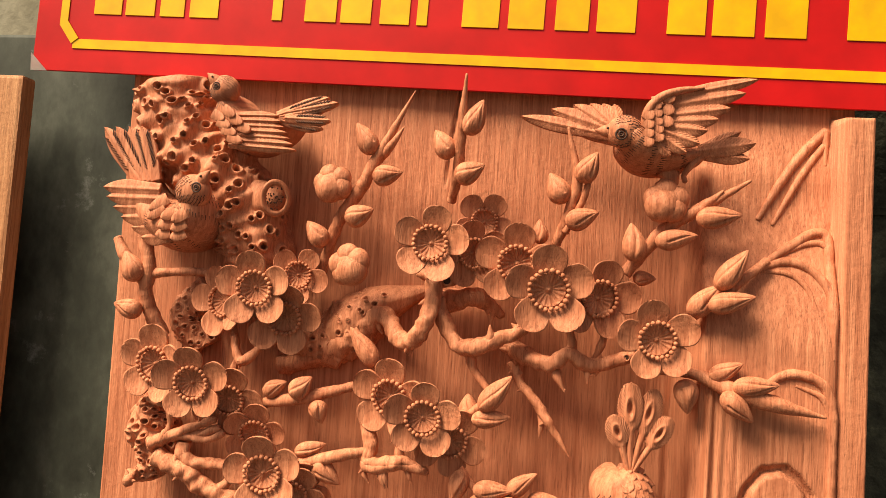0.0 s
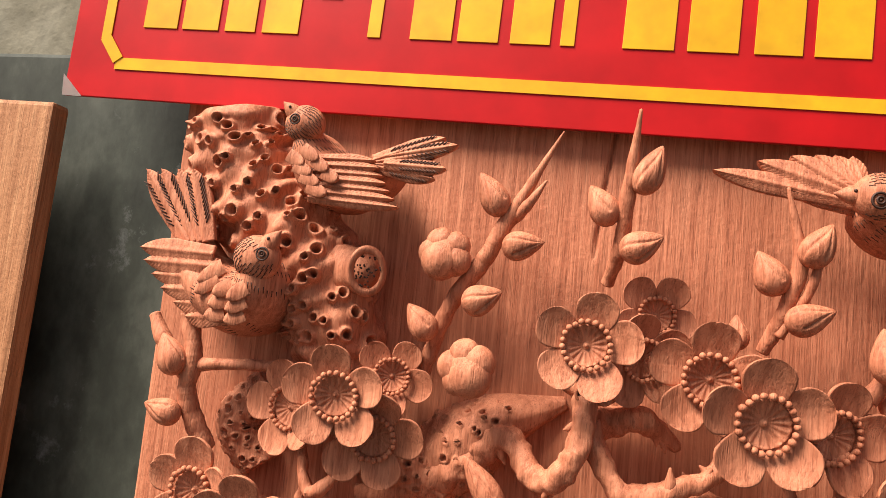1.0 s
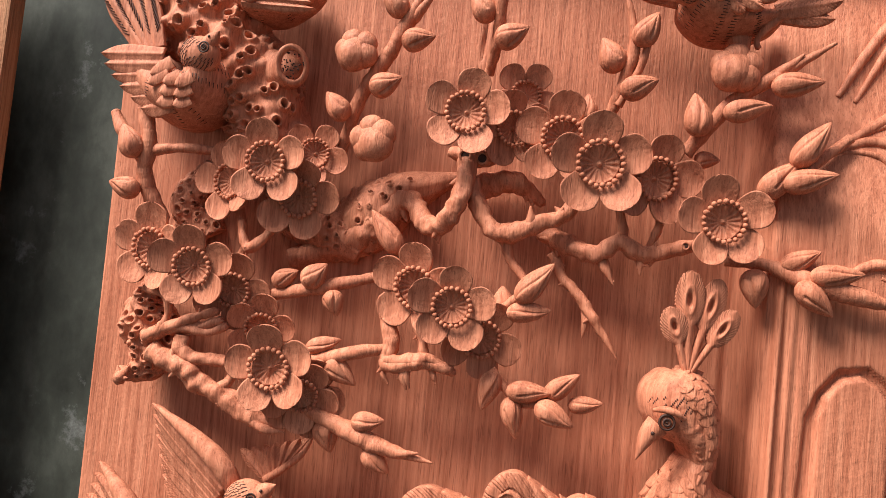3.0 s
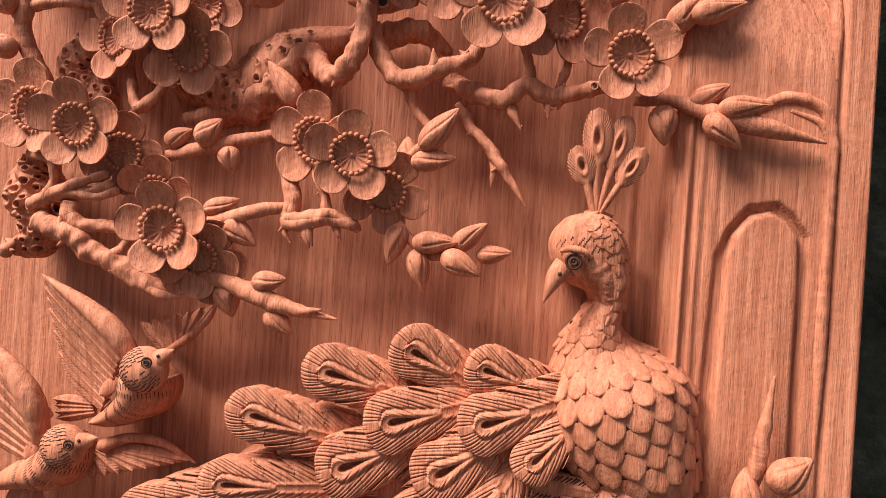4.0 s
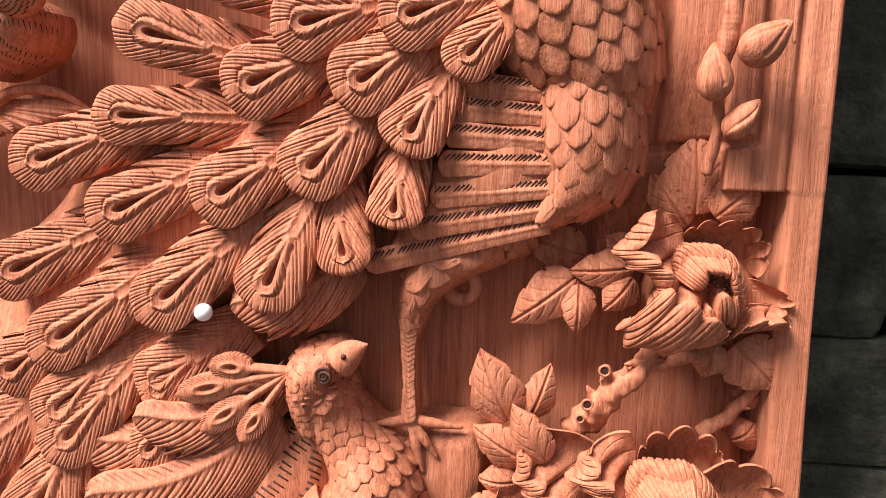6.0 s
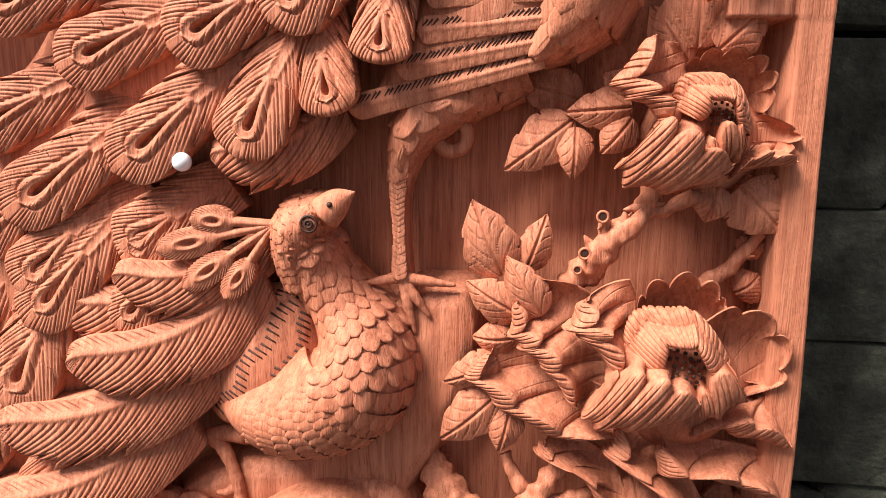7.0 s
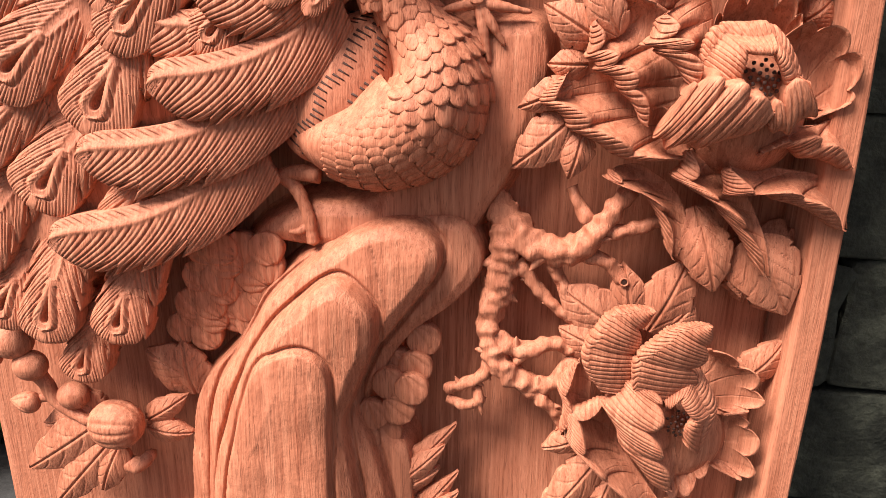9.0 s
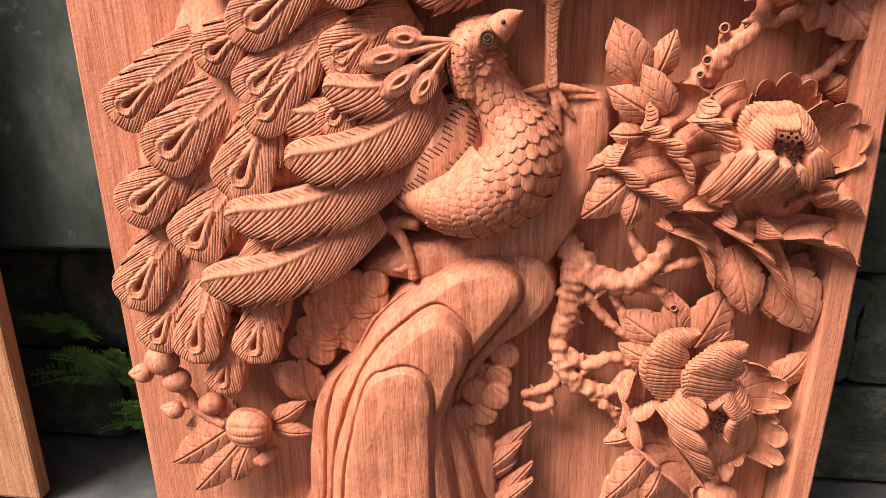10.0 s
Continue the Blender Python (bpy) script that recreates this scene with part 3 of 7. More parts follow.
nx, nz = 420, 700
X, Z = np.meshgrid(np.linspace(LEFT, RIGHT, nx), np.linspace(0, TOP, nz), indexing="ij")
wave = np.array([noise.noise((x * 14, z * 5, 3.3)) for x, z in zip(X.ravel(), Z.ravel())]).reshape(X.shape)
wave2 = np.array([noise.noise((x * 60, z * 9, 7.1)) for x, z in zip(X.ravel(), Z.ravel())]).reshape(X.shape)
edge = 0.158 + 0.006 * wave
ground_h = 0.0014 * wave + 0.0004 * wave2
up = smooth(X, edge - 0.014, edge) * np.where(X > 0.200, smooth(Z, 0.452, 0.4545), smooth(Z, 0.40 + 0 * X, 0.52 + 0 * X)) * (1 - 0.75 * smooth(Z, 0.70, 0.80)) * (1 - 0.7 * smooth(Z, 0.80, 0.84))
H0 = ground_h + 0.030 * up
# ridged left flank of the raised rock
flank = np.exp(-(((X - 0.152) / 0.012) ** 2)) * smooth(Z, 0.47, 0.5) * (1 - smooth(Z, 0.66, 0.70))
H0 += 0.006 * flank * np.sin(X * 900 + 6 * wave) * 0.4
# border strip along the right edge
H0 = np.where(X > 0.2275, np.maximum(H0, 0.030 + 0.0004 * wave2), H0)
H0 += cut(X - 0.2265, 0.0011, 0.004) * (1 - smooth(Z, 0.70, 0.76))
H0 = np.where((X > 0.2275), H0 * (1 - smooth(Z, 0.836, 0.842)), H0)
# incised arches and rope-like ridges on the raised rock
on = smooth(X, 0.15, 0.157)
niche = ((0.1728, 0.4737, 0.03), (0.1763, 0.5547, 0.03), (0.1785, 0.6112, 0.03), (0.1808, 0.6216, 0.03), (0.1883, 0.6308, 0.03), (0.1974, 0.6332, 0.03), (0.2052, 0.6289, 0.03), (0.2104, 0.6225, 0.03), (0.2113, 0.5946, 0.03), (0.2112, 0.5565, 0.03), (0.2115, 0.4766, 0.03))
rim = ((0.1672, 0.4692, 0.03), (0.1698, 0.5544, 0.03), (0.1728, 0.611, 0.03), (0.1771, 0.6231, 0.03), (0.1865, 0.6358, 0.03), (0.2007, 0.6383, 0.03), (0.2081, 0.6327, 0.03), (0.2154, 0.6227, 0.03), (0.2165, 0.6067, 0.03), (0.216, 0.5568, 0.03), (0.216, 0.473, 0.03))
d_in, d_out = within(X, Z, niche), within(X, Z, rim)
H0 += (0.0034 * smooth(d_in, -0.0008, 0.0010) - 0.0030 * smooth(d_out, -0.0006, 0.0012) + cut(d_in + 0.0012, 0.0012, 0.0016) + 0.0012 * smooth(d_out, 0.001, 0.006)) * on
# a drying crack near the top
H0 += cut(X + 0.0035 - 0.004 * np.sin(Z * 30), 0.0008, 0.003) * smooth(Z, 0.79, 0.8)
v, f = shell(X, Z, H0, 0.02, 1.0)
v[nx * nz :, 2] = -0.012
v[:, 0] += 0.0032 * (1 - smooth(v[:, 1], 0.26, 0.42)) * smooth(v[:, 0], 0.20, 0.24) * smooth(v[:, 1], 0.0, 0.2)
ground_ob = Build().add(v, f).done("ground_block", WOOD, panel, "cut-back wooden ground with raised rock and border")


def on_ground(points, lift):
    """Points raised from the block's carved face."""
    out = []
    for x, z, _ in points:
        x = min(x, 0.2235)
        i = min(max(int((x - LEFT) / (RIGHT - LEFT) * (nx - 1)), 0), nx - 1)
        j = min(max(int(z / TOP * (nz - 1)), 0), nz - 1)
        out.append((x, z, float(H0[i, j]) + lift))
    return out


for pts, r in (
    (((0.1849, 0.7776, 0.01), (0.203, 0.8091, 0.01), (0.2214, 0.8312, 0.01), (0.2387, 0.8307, 0.01), (0.2461, 0.8123, 0.01)), .0026),
    (((0.193, 0.7745, 0.01), (0.2096, 0.8052, 0.01), (0.2223, 0.824, 0.01), (0.2367, 0.8245, 0.01)), .0020),
    (((0.1838, 0.7485, 0.012), (0.2024, 0.762, 0.012), (0.2164, 0.7707, 0.012), (0.2352, 0.768, 0.012), (0.2434, 0.7518, 0.012), (0.2435, 0.7239, 0.016), (0.2379, 0.6978, 0.02)), .0026),
    (((0.1947, 0.7558, 0.012), (0.2134, 0.7645, 0.012), (0.2323, 0.7612, 0.012), (0.2384, 0.7432, 0.012), (0.2383, 0.7138, 0.016)), .0018),
    (((0.1807, 0.7449, 0.012), (0.198, 0.7526, 0.012), (0.2123, 0.7491, 0.012), (0.2231, 0.734, 0.014), (0.221, 0.7078, 0.018)), .0024),
    (((0.1823, 0.746, 0.012), (0.1998, 0.7457, 0.012), (0.2099, 0.7382, 0.014), (0.216, 0.7221, 0.016)), .0016),
    (((0.1822, 0.6776, 0.022), (0.2004, 0.6887, 0.022), (0.2182, 0.6839, 0.024), (0.2329, 0.668, 0.026), (0.2346, 0.6493, 0.03), (0.2329, 0.6101, 0.03), (0.2315, 0.5707, 0.03), (0.2313, 0.5153, 0.03)), .0026),
    (((0.2037, 0.6825, 0.022), (0.2185, 0.676, 0.024), (0.2279, 0.6596, 0.026), (0.2298, 0.6466, 0.03), (0.2282, 0.6047, 0.03), (0.2272, 0.5652, 0.03)), .0018),
):
    branch(panel, on_ground(pts, -0.0006), [r * 0.6] + [r * 1.15] * (len(pts) - 2) + [r * 0.3], 0.14, "rock_ridge", 0.0, 12, 1.0)
boxed("back_board", (LEFT + 0.001, RIGHT - 0.001, 0.0125, 0.03, 0.0, TOP - 0.002), WOOD_SIDE, panel, "plain back of the block")

# ---- red sign board above, resting on the panel's top
sign = new("sign_board", None)
tagged(sign, "glossy red sign board with yellow border and yellow bars", "sign")
sign.matrix_basis = pose(-0.309, -0.0085, 0.863, 0, 1.75, 0)
boxed("plate", (0.0, 0.78, -0.0012, 0.0012, 0.0, 0.34), RED, sign, bevel=0.0004)
b = bmesh.new()
box(b, 0.030, 0.760, -0.0018, -0.0013, 0.0165, 0.0232)
part("border_line", b, YELLOW, sign)
b = bmesh.new()
box(b, 0.0185, 0.0245, -0.0018, -0.0013, 0.034, 0.30)
part("border_line", b, YELLOW, sign)
b = bmesh.new()
box(b, -0.0033, 0.0033, -0.0023, -0.0019, -0.0085, 0.0085)
corner = part("border_corner", b, YELLOW, sign)
corner.matrix_basis = pose(0.0265, 0, 0.0285, 0, -38, 0)
b = bmesh.new()
vs = [b.verts.new(c) for c in ((-0.0006, -0.0016, -0.0004), (0.013, -0.0024, -0.0006), (0.002, -0.006, 0.011))]
b.faces.new(vs)
bmesh.ops.solidify(b, geom=b.faces[:], thickness=0.0006)
part("peeled_corner", b, WHITE, sign, "peeled white corner")
# unreadable lettering as plain bars: place, width
for x0, w in ((0.044, 0.021), (0.068, 0.022), (0.094, 0.018), (0.116, 0.021), (0.147, 0.012), (0.176, 0.007), (0.199, 0.022), (0.224, 0.021), (0.251, 0.02), (0.276, 0.007), (0.306, 0.024), (0.336, 0.023), (0.366, 0.021), (0.392, 0.024), (0.435, 0.023), (0.462, 0.025), (0.493, 0.024), (0.54, 0.023), (0.57, 0.023)):
    low, high = (0.062, 0.071) if w == 0.012 else (0.0415, 0.090)
    boxed("letter_bar", (x0, x0 + w, -0.0018, -0.0013, low, high), YELLOW, sign, bevel=0.0002)

# ---- blossoms
for p, r, turn, tilt in (
    ((-0.1148, 0.7184, 0.046), 0.0243, 95, (6, 4)), ((-0.0986, 0.7008, 0.035), 0.0237, 75, (12, 8)), ((-0.1435, 0.7083, 0.029), 0.0225, 105, (4, -20)),
    ((-0.0956, 0.7282, 0.024), 0.0193, 60, (0, 10)), ((-0.1823, 0.6664, 0.038), 0.025, 85, (4, -8)), ((-0.1508, 0.6579, 0.047), 0.0237, 92, (8, 6)),
    ((-0.1336, 0.6466, 0.031), 0.0225, 70, (14, 10)), ((-0.1158, 0.6264, 0.027), 0.0212, 80, (20, 10)), ((-0.1014, 0.6074, 0.046), 0.025, 100, (4, 4)),
    ((-0.0853, 0.5916, 0.03), 0.0237, 70, (16, 14)), ((-0.0076, 0.7516, 0.045), 0.0237, 80, (0, 0)), ((0.0169, 0.7476, 0.028), 0.0212, 100, (8, 24)),
    ((0.0216, 0.7676, 0.022), 0.0187, 60, (0, 10)), ((0.0436, 0.7424, 0.035), 0.025, 85, (6, -4)), ((0.0635, 0.728, 0.047), 0.0268, 92, (6, 6)),
    ((0.0933, 0.7246, 0.031), 0.025, 80, (8, 22)), ((0.1254, 0.7034, 0.044), 0.0237, 100, (4, 4)), ((-0.0284, 0.6574, 0.035), 0.025, 85, (8, -10)),
    ((-0.0054, 0.6491, 0.048), 0.0231, 85, (4, 6)), ((0.009, 0.6332, 0.03), 0.0237, 60, (14, 16)), ((-0.0859, 0.5934, 0.036), 0.0212, 60, (16, 14)),
):
    blossom(panel, p, r * 0.97, turn, tilt)

# ---- buds: place, length, direction, width
for p, l, a, w in (
    ((-0.0553, 0.8162, 0.03), 0.0231, 122, 0.0143), ((-0.0387, 0.7932, 0.034), 0.0193, 12, 0.0143), ((-0.0549, 0.7676, 0.034), 0.0193, 25, 0.015),
    ((-0.0832, 0.7549, 0.03), 0.02, 130, 0.0143), ((-0.0057, 0.8141, 0.03), 0.0206, 122, 0.015), ((0.014, 0.8298, 0.036), 0.0237, 68, 0.0143),
    ((0.0125, 0.7965, 0.036), 0.02, 28, 0.015), ((0.0652, 0.7894, 0.03), 0.0206, 118, 0.0156), ((0.0828, 0.8017, 0.036), 0.0206, 62, 0.0143),
    ((0.0806, 0.7715, 0.036), 0.0206, 22, 0.0143), ((0.056, 0.7637, 0.018), 0.0156, 95, 0.0106), ((0.111, 0.7589, 0.032), 0.0231, 100, 0.015),
):
    bud(panel, p, l, a, w)
for p, l, a, w in (
    ((0.1345, 0.7619, 0.036), 0.0243, 12, 0.0131), ((0.157, 0.7753, 0.038), 0.0256, 8, 0.0137), ((0.166, 0.7457, 0.036), 0.0287, 55, 0.0137),
    ((0.1526, 0.7279, 0.034), 0.0268, 45, 0.0143), ((0.1655, 0.7276, 0.038), 0.0274, 15, 0.0131), ((0.1197, 0.7386, 0.018), 0.0137, 0, 0.01),
    ((-0.2047, 0.7276, 0.034), 0.0218, 118, 0.0156), ((-0.2052, 0.7005, 0.034), 0.02, 165, 0.0137), ((-0.1038, 0.6567, 0.028), 0.0168, 30, 0.0119),
    ((-0.0846, 0.6596, 0.034), 0.0181, 45, 0.0143), ((-0.0725, 0.6448, 0.034), 0.015, 290, 0.0125), ((-0.0478, 0.6861, 0.03), 0.0299, 128, 0.0137),
):
    bud(panel, p, l, a, w)
for p, l, a, w in (
    ((0.0356, 0.6655, 0.036), 0.0281, 50, 0.0137), ((0.0334, 0.6501, 0.034), 0.0237, 8, 0.0119), ((0.0188, 0.6542, 0.026), 0.0168, 95, 0.0143),
    ((0.1441, 0.6722, 0.034), 0.02, 275, 0.015), ((0.1648, 0.6881, 0.034), 0.0212, 28, 0.0112), ((0.1707, 0.669, 0.04), 0.0228, 318, 0.0134),
    ((0.1799, 0.6814, 0.04), 0.0256, 8, 0.0123), ((0.0154, 0.6068, 0.03), 0.0223, 255, 0.0128), ((0.037, 0.609, 0.036), 0.024, 3, 0.0123),
    ((0.0535, 0.6133, 0.032), 0.0223, 38, 0.0117), ((0.0507, 0.5987, 0.038), 0.0223, 335, 0.0134), ((0.0295, 0.5944, 0.034), 0.0223, 285, 0.0123),
):
    bud(panel, p, l, a, w)
for p, l, a, w in (
    ((0.0661, 0.6049, 0.03), 0.0184, 10, 0.01), ((-0.0464, 0.5843, 0.038), 0.0184, 10, 0.0117), ((-0.0405, 0.5636, 0.036), 0.0184, 325, 0.0123),
    ((-0.0707, 0.5723, 0.03), 0.0184, 290, 0.015), ((-0.0664, 0.6078, 0.03), 0.0223, 325, 0.0139), ((-0.0775, 0.6217, 0.03), 0.0212, 20, 0.01),
    ((0.1896, 0.5023, 0.044), 0.0234, 95, 0.015), ((0.2074, 0.514, 0.048), 0.0234, 40, 0.0173), ((0.2024, 0.4846, 0.042), 0.0195, 50, 0.0123),
):
    bud(panel, p, l, a, w)
open_bud(panel, (-0.0745, 0.7871, 0.028), 0.0120, 20)
open_bud(panel, (-0.0588, 0.7362, 0.034), 0.0125, 80)
open_bud(panel, (0.1283, 0.7834, 0.032), 0.0125, 0)

# ---- twigs and branches
for pts, rr in (
    (((-0.0843, 0.7269, 0.014), (-0.0719, 0.7626, 0.022), (-0.057, 0.786, 0.026), (-0.0472, 0.8048, 0.028), (-0.0247, 0.8464, 0.032)), (.0042, .0046, .0048, .0042, .0006)),
    (((-0.0478, 0.8044, 0.024), (-0.0394, 0.811, 0.03), (-0.0308, 0.8233, 0.032)), (.004, .0032, .0007)),
    (((-0.0006, 0.7803, 0.016), (0.0036, 0.7966, 0.026), (0.0055, 0.8227, 0.034), (0.0079, 0.8548, 0.042)), (.0034, .0040, .0038, .0008)),
    (((0.0662, 0.7563, 0.02), (0.0728, 0.7751, 0.028), (0.0767, 0.7956, 0.032), (0.0699, 0.8251, 0.036)), (.0034, .0040, .0036, .0008)),
    (((0.071, 0.7632, 0.026), (0.0804, 0.7822, 0.032), (0.0836, 0.7939, 0.034)), (.0028, .0024, .002)),
    (((0.1078, 0.7411, 0.02), (0.1296, 0.7682, 0.028), (0.1489, 0.7808, 0.034), (0.1735, 0.7967, 0.038)), (.0046, .0046, .0040, .0010)),
    (((0.1442, 0.7786, 0.032), (0.152, 0.784, 0.036), (0.1589, 0.7905, 0.038)), (.0036, .003, .0008)),
    (((0.1445, 0.7156, 0.028), (0.1554, 0.725, 0.03), (0.168, 0.736, 0.03), (0.1875, 0.7525, 0.024)), (.003, .0034, .0036, .003)),
    (((0.1304, 0.6852, 0.026), (0.1494, 0.6845, 0.03), (0.1684, 0.6777, 0.036), (0.1896, 0.6724, 0.038), (0.2183, 0.6667, 0.036)), (.003, .004, .0058, .0056, .0008)),
    (((-0.1995, 0.748, 0.03), (-0.1942, 0.7249, 0.03), (-0.1966, 0.7084, 0.028), (-0.1865, 0.6831, 0.022)), (.0054, .0050, .0056, .0062)),
    (((-0.2212, 0.7456, 0.026), (-0.2124, 0.7333, 0.028), (-0.1987, 0.7182, 0.028)), (.0034, .005, .0046)),
    (((-0.1975, 0.7229, 0.028), (-0.1737, 0.7258, 0.03), (-0.1559, 0.7262, 0.022)), (.0046, .0032, .0036)),
    (((-0.1109, 0.6461, 0.026), (-0.0809, 0.653, 0.03), (-0.0524, 0.6614, 0.022)), (.0036, .0046, .0032)),
    (((-0.0834, 0.6117, 0.03), (-0.0548, 0.6203, 0.032), (-0.0383, 0.6231, 0.026)), (.0046, .0042, .003)),
    (((0.0179, 0.6494, 0.03), (0.0303, 0.6599, 0.034), (0.0382, 0.6694, 0.034)), (.003, .0028, .0016)),
):
    branch(panel, pts, rr, 0.16, "twig", 0.012, 14, 0.85)
for pts, rr in (
    (((-0.082, 0.5848, 0.03), (-0.0551, 0.5771, 0.036), (-0.0366, 0.5716, 0.038), (-0.0095, 0.5676, 0.04)), (.004, .0062, .005, .0007)),
    (((-0.0373, 0.5708, 0.036), (-0.0272, 0.5704, 0.04), (-0.0172, 0.5721, 0.042)), (.003, .003, .0007)),
    (((0.1908, 0.4989, 0.04), (0.1938, 0.5154, 0.044), (0.195, 0.5312, 0.046), (0.1982, 0.5574, 0.047)), (.0036, .0048, .0040, .0008)),
    (((0.1934, 0.4968, 0.036), (0.1949, 0.4792, 0.034), (0.1926, 0.4617, 0.03)), (.003, .003, .003)),
    (((0.0155, 0.6171, 0.026), (0.0312, 0.6031, 0.03), (0.0456, 0.6034, 0.032)), (.003, .003, .003)),
):
    branch(panel, pts, rr, 0.16, "twig", 0.012, 14, 0.85)
for pts, rr in (
    (((-0.111, 0.6671, 0.004), (-0.0677, 0.6845, 0.006), (-0.0413, 0.706, 0.016), (-0.0273, 0.6927, 0.026), (-0.0172, 0.6926, 0.032), (-0.0073, 0.7094, 0.034), (-0.0062, 0.7347, 0.026)), (.008, .010, .0075, .0066, .0072, .0064, .0068)),
    (((-0.0178, 0.7345, 0.02), (0.0001, 0.7307, 0.024), (0.0163, 0.7363, 0.014)), (.0045, .006, .003)),
    (((-0.0047, 0.7178, 0.026), (0.0076, 0.6943, 0.03), (0.0205, 0.6907, 0.032), (0.0347, 0.6968, 0.032), (0.0488, 0.7041, 0.028), (0.0551, 0.7227, 0.026)), (.0066, .0058, .0066, .0056, .005, .004)),
    (((0.0276, 0.6932, 0.03), (0.0302, 0.6978, 0.034), (0.0299, 0.7051, 0.036)), (.005, .0036, .0008)),
    (((0.0174, 0.6893, 0.026), (0.0208, 0.6776, 0.026), (0.0297, 0.6667, 0.028)), (.0046, .0034, .0028)),
    (((0.0351, 0.6941, 0.012), (0.0474, 0.6891, 0.018), (0.0651, 0.6835, 0.024), (0.077, 0.6906, 0.028), (0.0901, 0.6852, 0.028), (0.1149, 0.6922, 0.024)), (.006, .0072, .006, .0056, .0054, .0046)),
    (((0.0681, 0.6837, 0.022), (0.0718, 0.6754, 0.026), (0.0757, 0.6681, 0.028)), (.005, .003, .0006)),
    (((0.0878, 0.6857, 0.024), (0.0882, 0.6801, 0.028), (0.0887, 0.6741, 0.029)), (.004, .0024, .0006)),
    (((0.079, 0.6893, 0.024), (0.078, 0.7009, 0.026), (0.0746, 0.7126, 0.024)), (.004, .003, .003)),
    (((0.0919, 0.6876, 0.024), (0.0965, 0.6997, 0.026), (0.0975, 0.7116, 0.024)), (.003, .0028, .003)),
    (((0.0435, 0.6826, 0.014), (0.0487, 0.6712, 0.018), (0.0587, 0.6606, 0.022), (0.0668, 0.6499, 0.024), (0.0806, 0.6295, 0.025)), (.004, .0036, .0036, .0036, .0006)),
    (((0.063, 0.655, 0.02), (0.0627, 0.6463, 0.022), (0.062, 0.6387, 0.022)), (.003, .0024, .0005)),
    (((-0.0057, 0.7156, 0.012), (0.0175, 0.7207, 0.012), (0.0354, 0.7104, 0.01)), (.009, .008, .003)),
):
    branch(panel, pts, rr, 0.30, "branch", 0.0)
for pts, rr in (
    (((-0.1398, 0.6972, 0.02), (-0.1302, 0.6726, 0.026), (-0.1204, 0.6761, 0.028), (-0.1139, 0.6863, 0.026)), (.0036, .004, .0036, .003)),
    (((-0.1335, 0.6733, 0.02), (-0.1363, 0.6616, 0.018), (-0.1317, 0.6524, 0.018)), (.003, .003, .003)),
    (((-0.0418, 0.6393, 0.026), (-0.039, 0.6248, 0.028), (-0.0416, 0.6144, 0.03), (-0.0297, 0.6153, 0.032), (-0.0208, 0.6179, 0.032), (-0.0052, 0.6154, 0.03)), (.0036, .005, .0044, .005, .0044, .0036)),
    (((-0.03, 0.615, 0.03), (-0.0309, 0.6088, 0.032), (-0.0284, 0.6024, 0.032)), (.004, .003, .0005)),
    (((-0.042, 0.614, 0.028), (-0.0423, 0.609, 0.03), (-0.0387, 0.6036, 0.03)), (.003, .0024, .0005)),
    (((-0.021, 0.617, 0.03), (-0.0221, 0.6286, 0.03), (-0.0262, 0.6353, 0.028)), (.0044, .003, .0028)),
    (((-0.0167, 0.6157, 0.028), (-0.0144, 0.6105, 0.03), (-0.0126, 0.6075, 0.03)), (.003, .0022, .0005)),
    (((-0.1553, 0.6069, 0.032), (-0.1519, 0.5934, 0.032), (-0.1347, 0.5895, 0.032), (-0.122, 0.5862, 0.03)), (.005, .0054, .0056, .005)),
    (((-0.1734, 0.6219, 0.034), (-0.1516, 0.624, 0.034), (-0.1376, 0.629, 0.032)), (.0048, .0042, .0036)),
    (((-0.1713, 0.6074, 0.034), (-0.1538, 0.5992, 0.034), (-0.1348, 0.5883, 0.034), (-0.1141, 0.5777, 0.032), (-0.0999, 0.5754, 0.03)), (.006, .006, .0058, .006, .003)),
    (((-0.1634, 0.6047, 0.034), (-0.1478, 0.6067, 0.034), (-0.1306, 0.606, 0.032)), (.005, .0042, .0034)),
    (((-0.1348, 0.5883, 0.034), (-0.1303, 0.584, 0.036), (-0.1295, 0.5803, 0.036)), (.003, .002, .0005)),
    (((-0.1129, 0.5762, 0.034), (-0.104, 0.5728, 0.036), (-0.0935, 0.5726, 0.036)), (.003, .003, .0008)),
    (((-0.0472, 0.6439, 0.026), (-0.0413, 0.6279, 0.028), (-0.0416, 0.6176, 0.03), (-0.0291, 0.6177, 0.032), (-0.0176, 0.6195, 0.032), (-0.0041, 0.6134, 0.028)), (.003, .0046, .004, .0048, .004, .003)),
    (((-0.0298, 0.618, 0.03), (-0.0294, 0.6107, 0.032), (-0.0268, 0.6032, 0.032)), (.004, .003, .0005)),
):
    branch(panel, pts, rr, 0.32, "branch", 0.0)

# ---- worm-eaten trunks
trunk = Loft([(*(-0.1992, 0.8547, 0.018)[:2], 0.0246, .004, .022), (*(-0.1948, 0.8325, 0.018)[:2], 0.0267, .004, .026), (*(-0.1775, 0.8067, 0.018)[:2], 0.0278, .004, .027), (*(-0.1508, 0.7796, 0.018)[:2], 0.0262, .004, .026), (*(-0.1344, 0.7557, 0.018)[:2], 0.0246, .004, .024), (*(-0.1278, 0.7262, 0.018)[:2], 0.0214, .002, .020)], 240, 150)
Build().add(*trunk.solid(pitted(100, 4, 0.26, (0.0014, 0.0027), 0.135, 0.20, 110, 0.13))).done("trunk", WOOD, panel, "worm-eaten trunk full of pits")
b = Build()
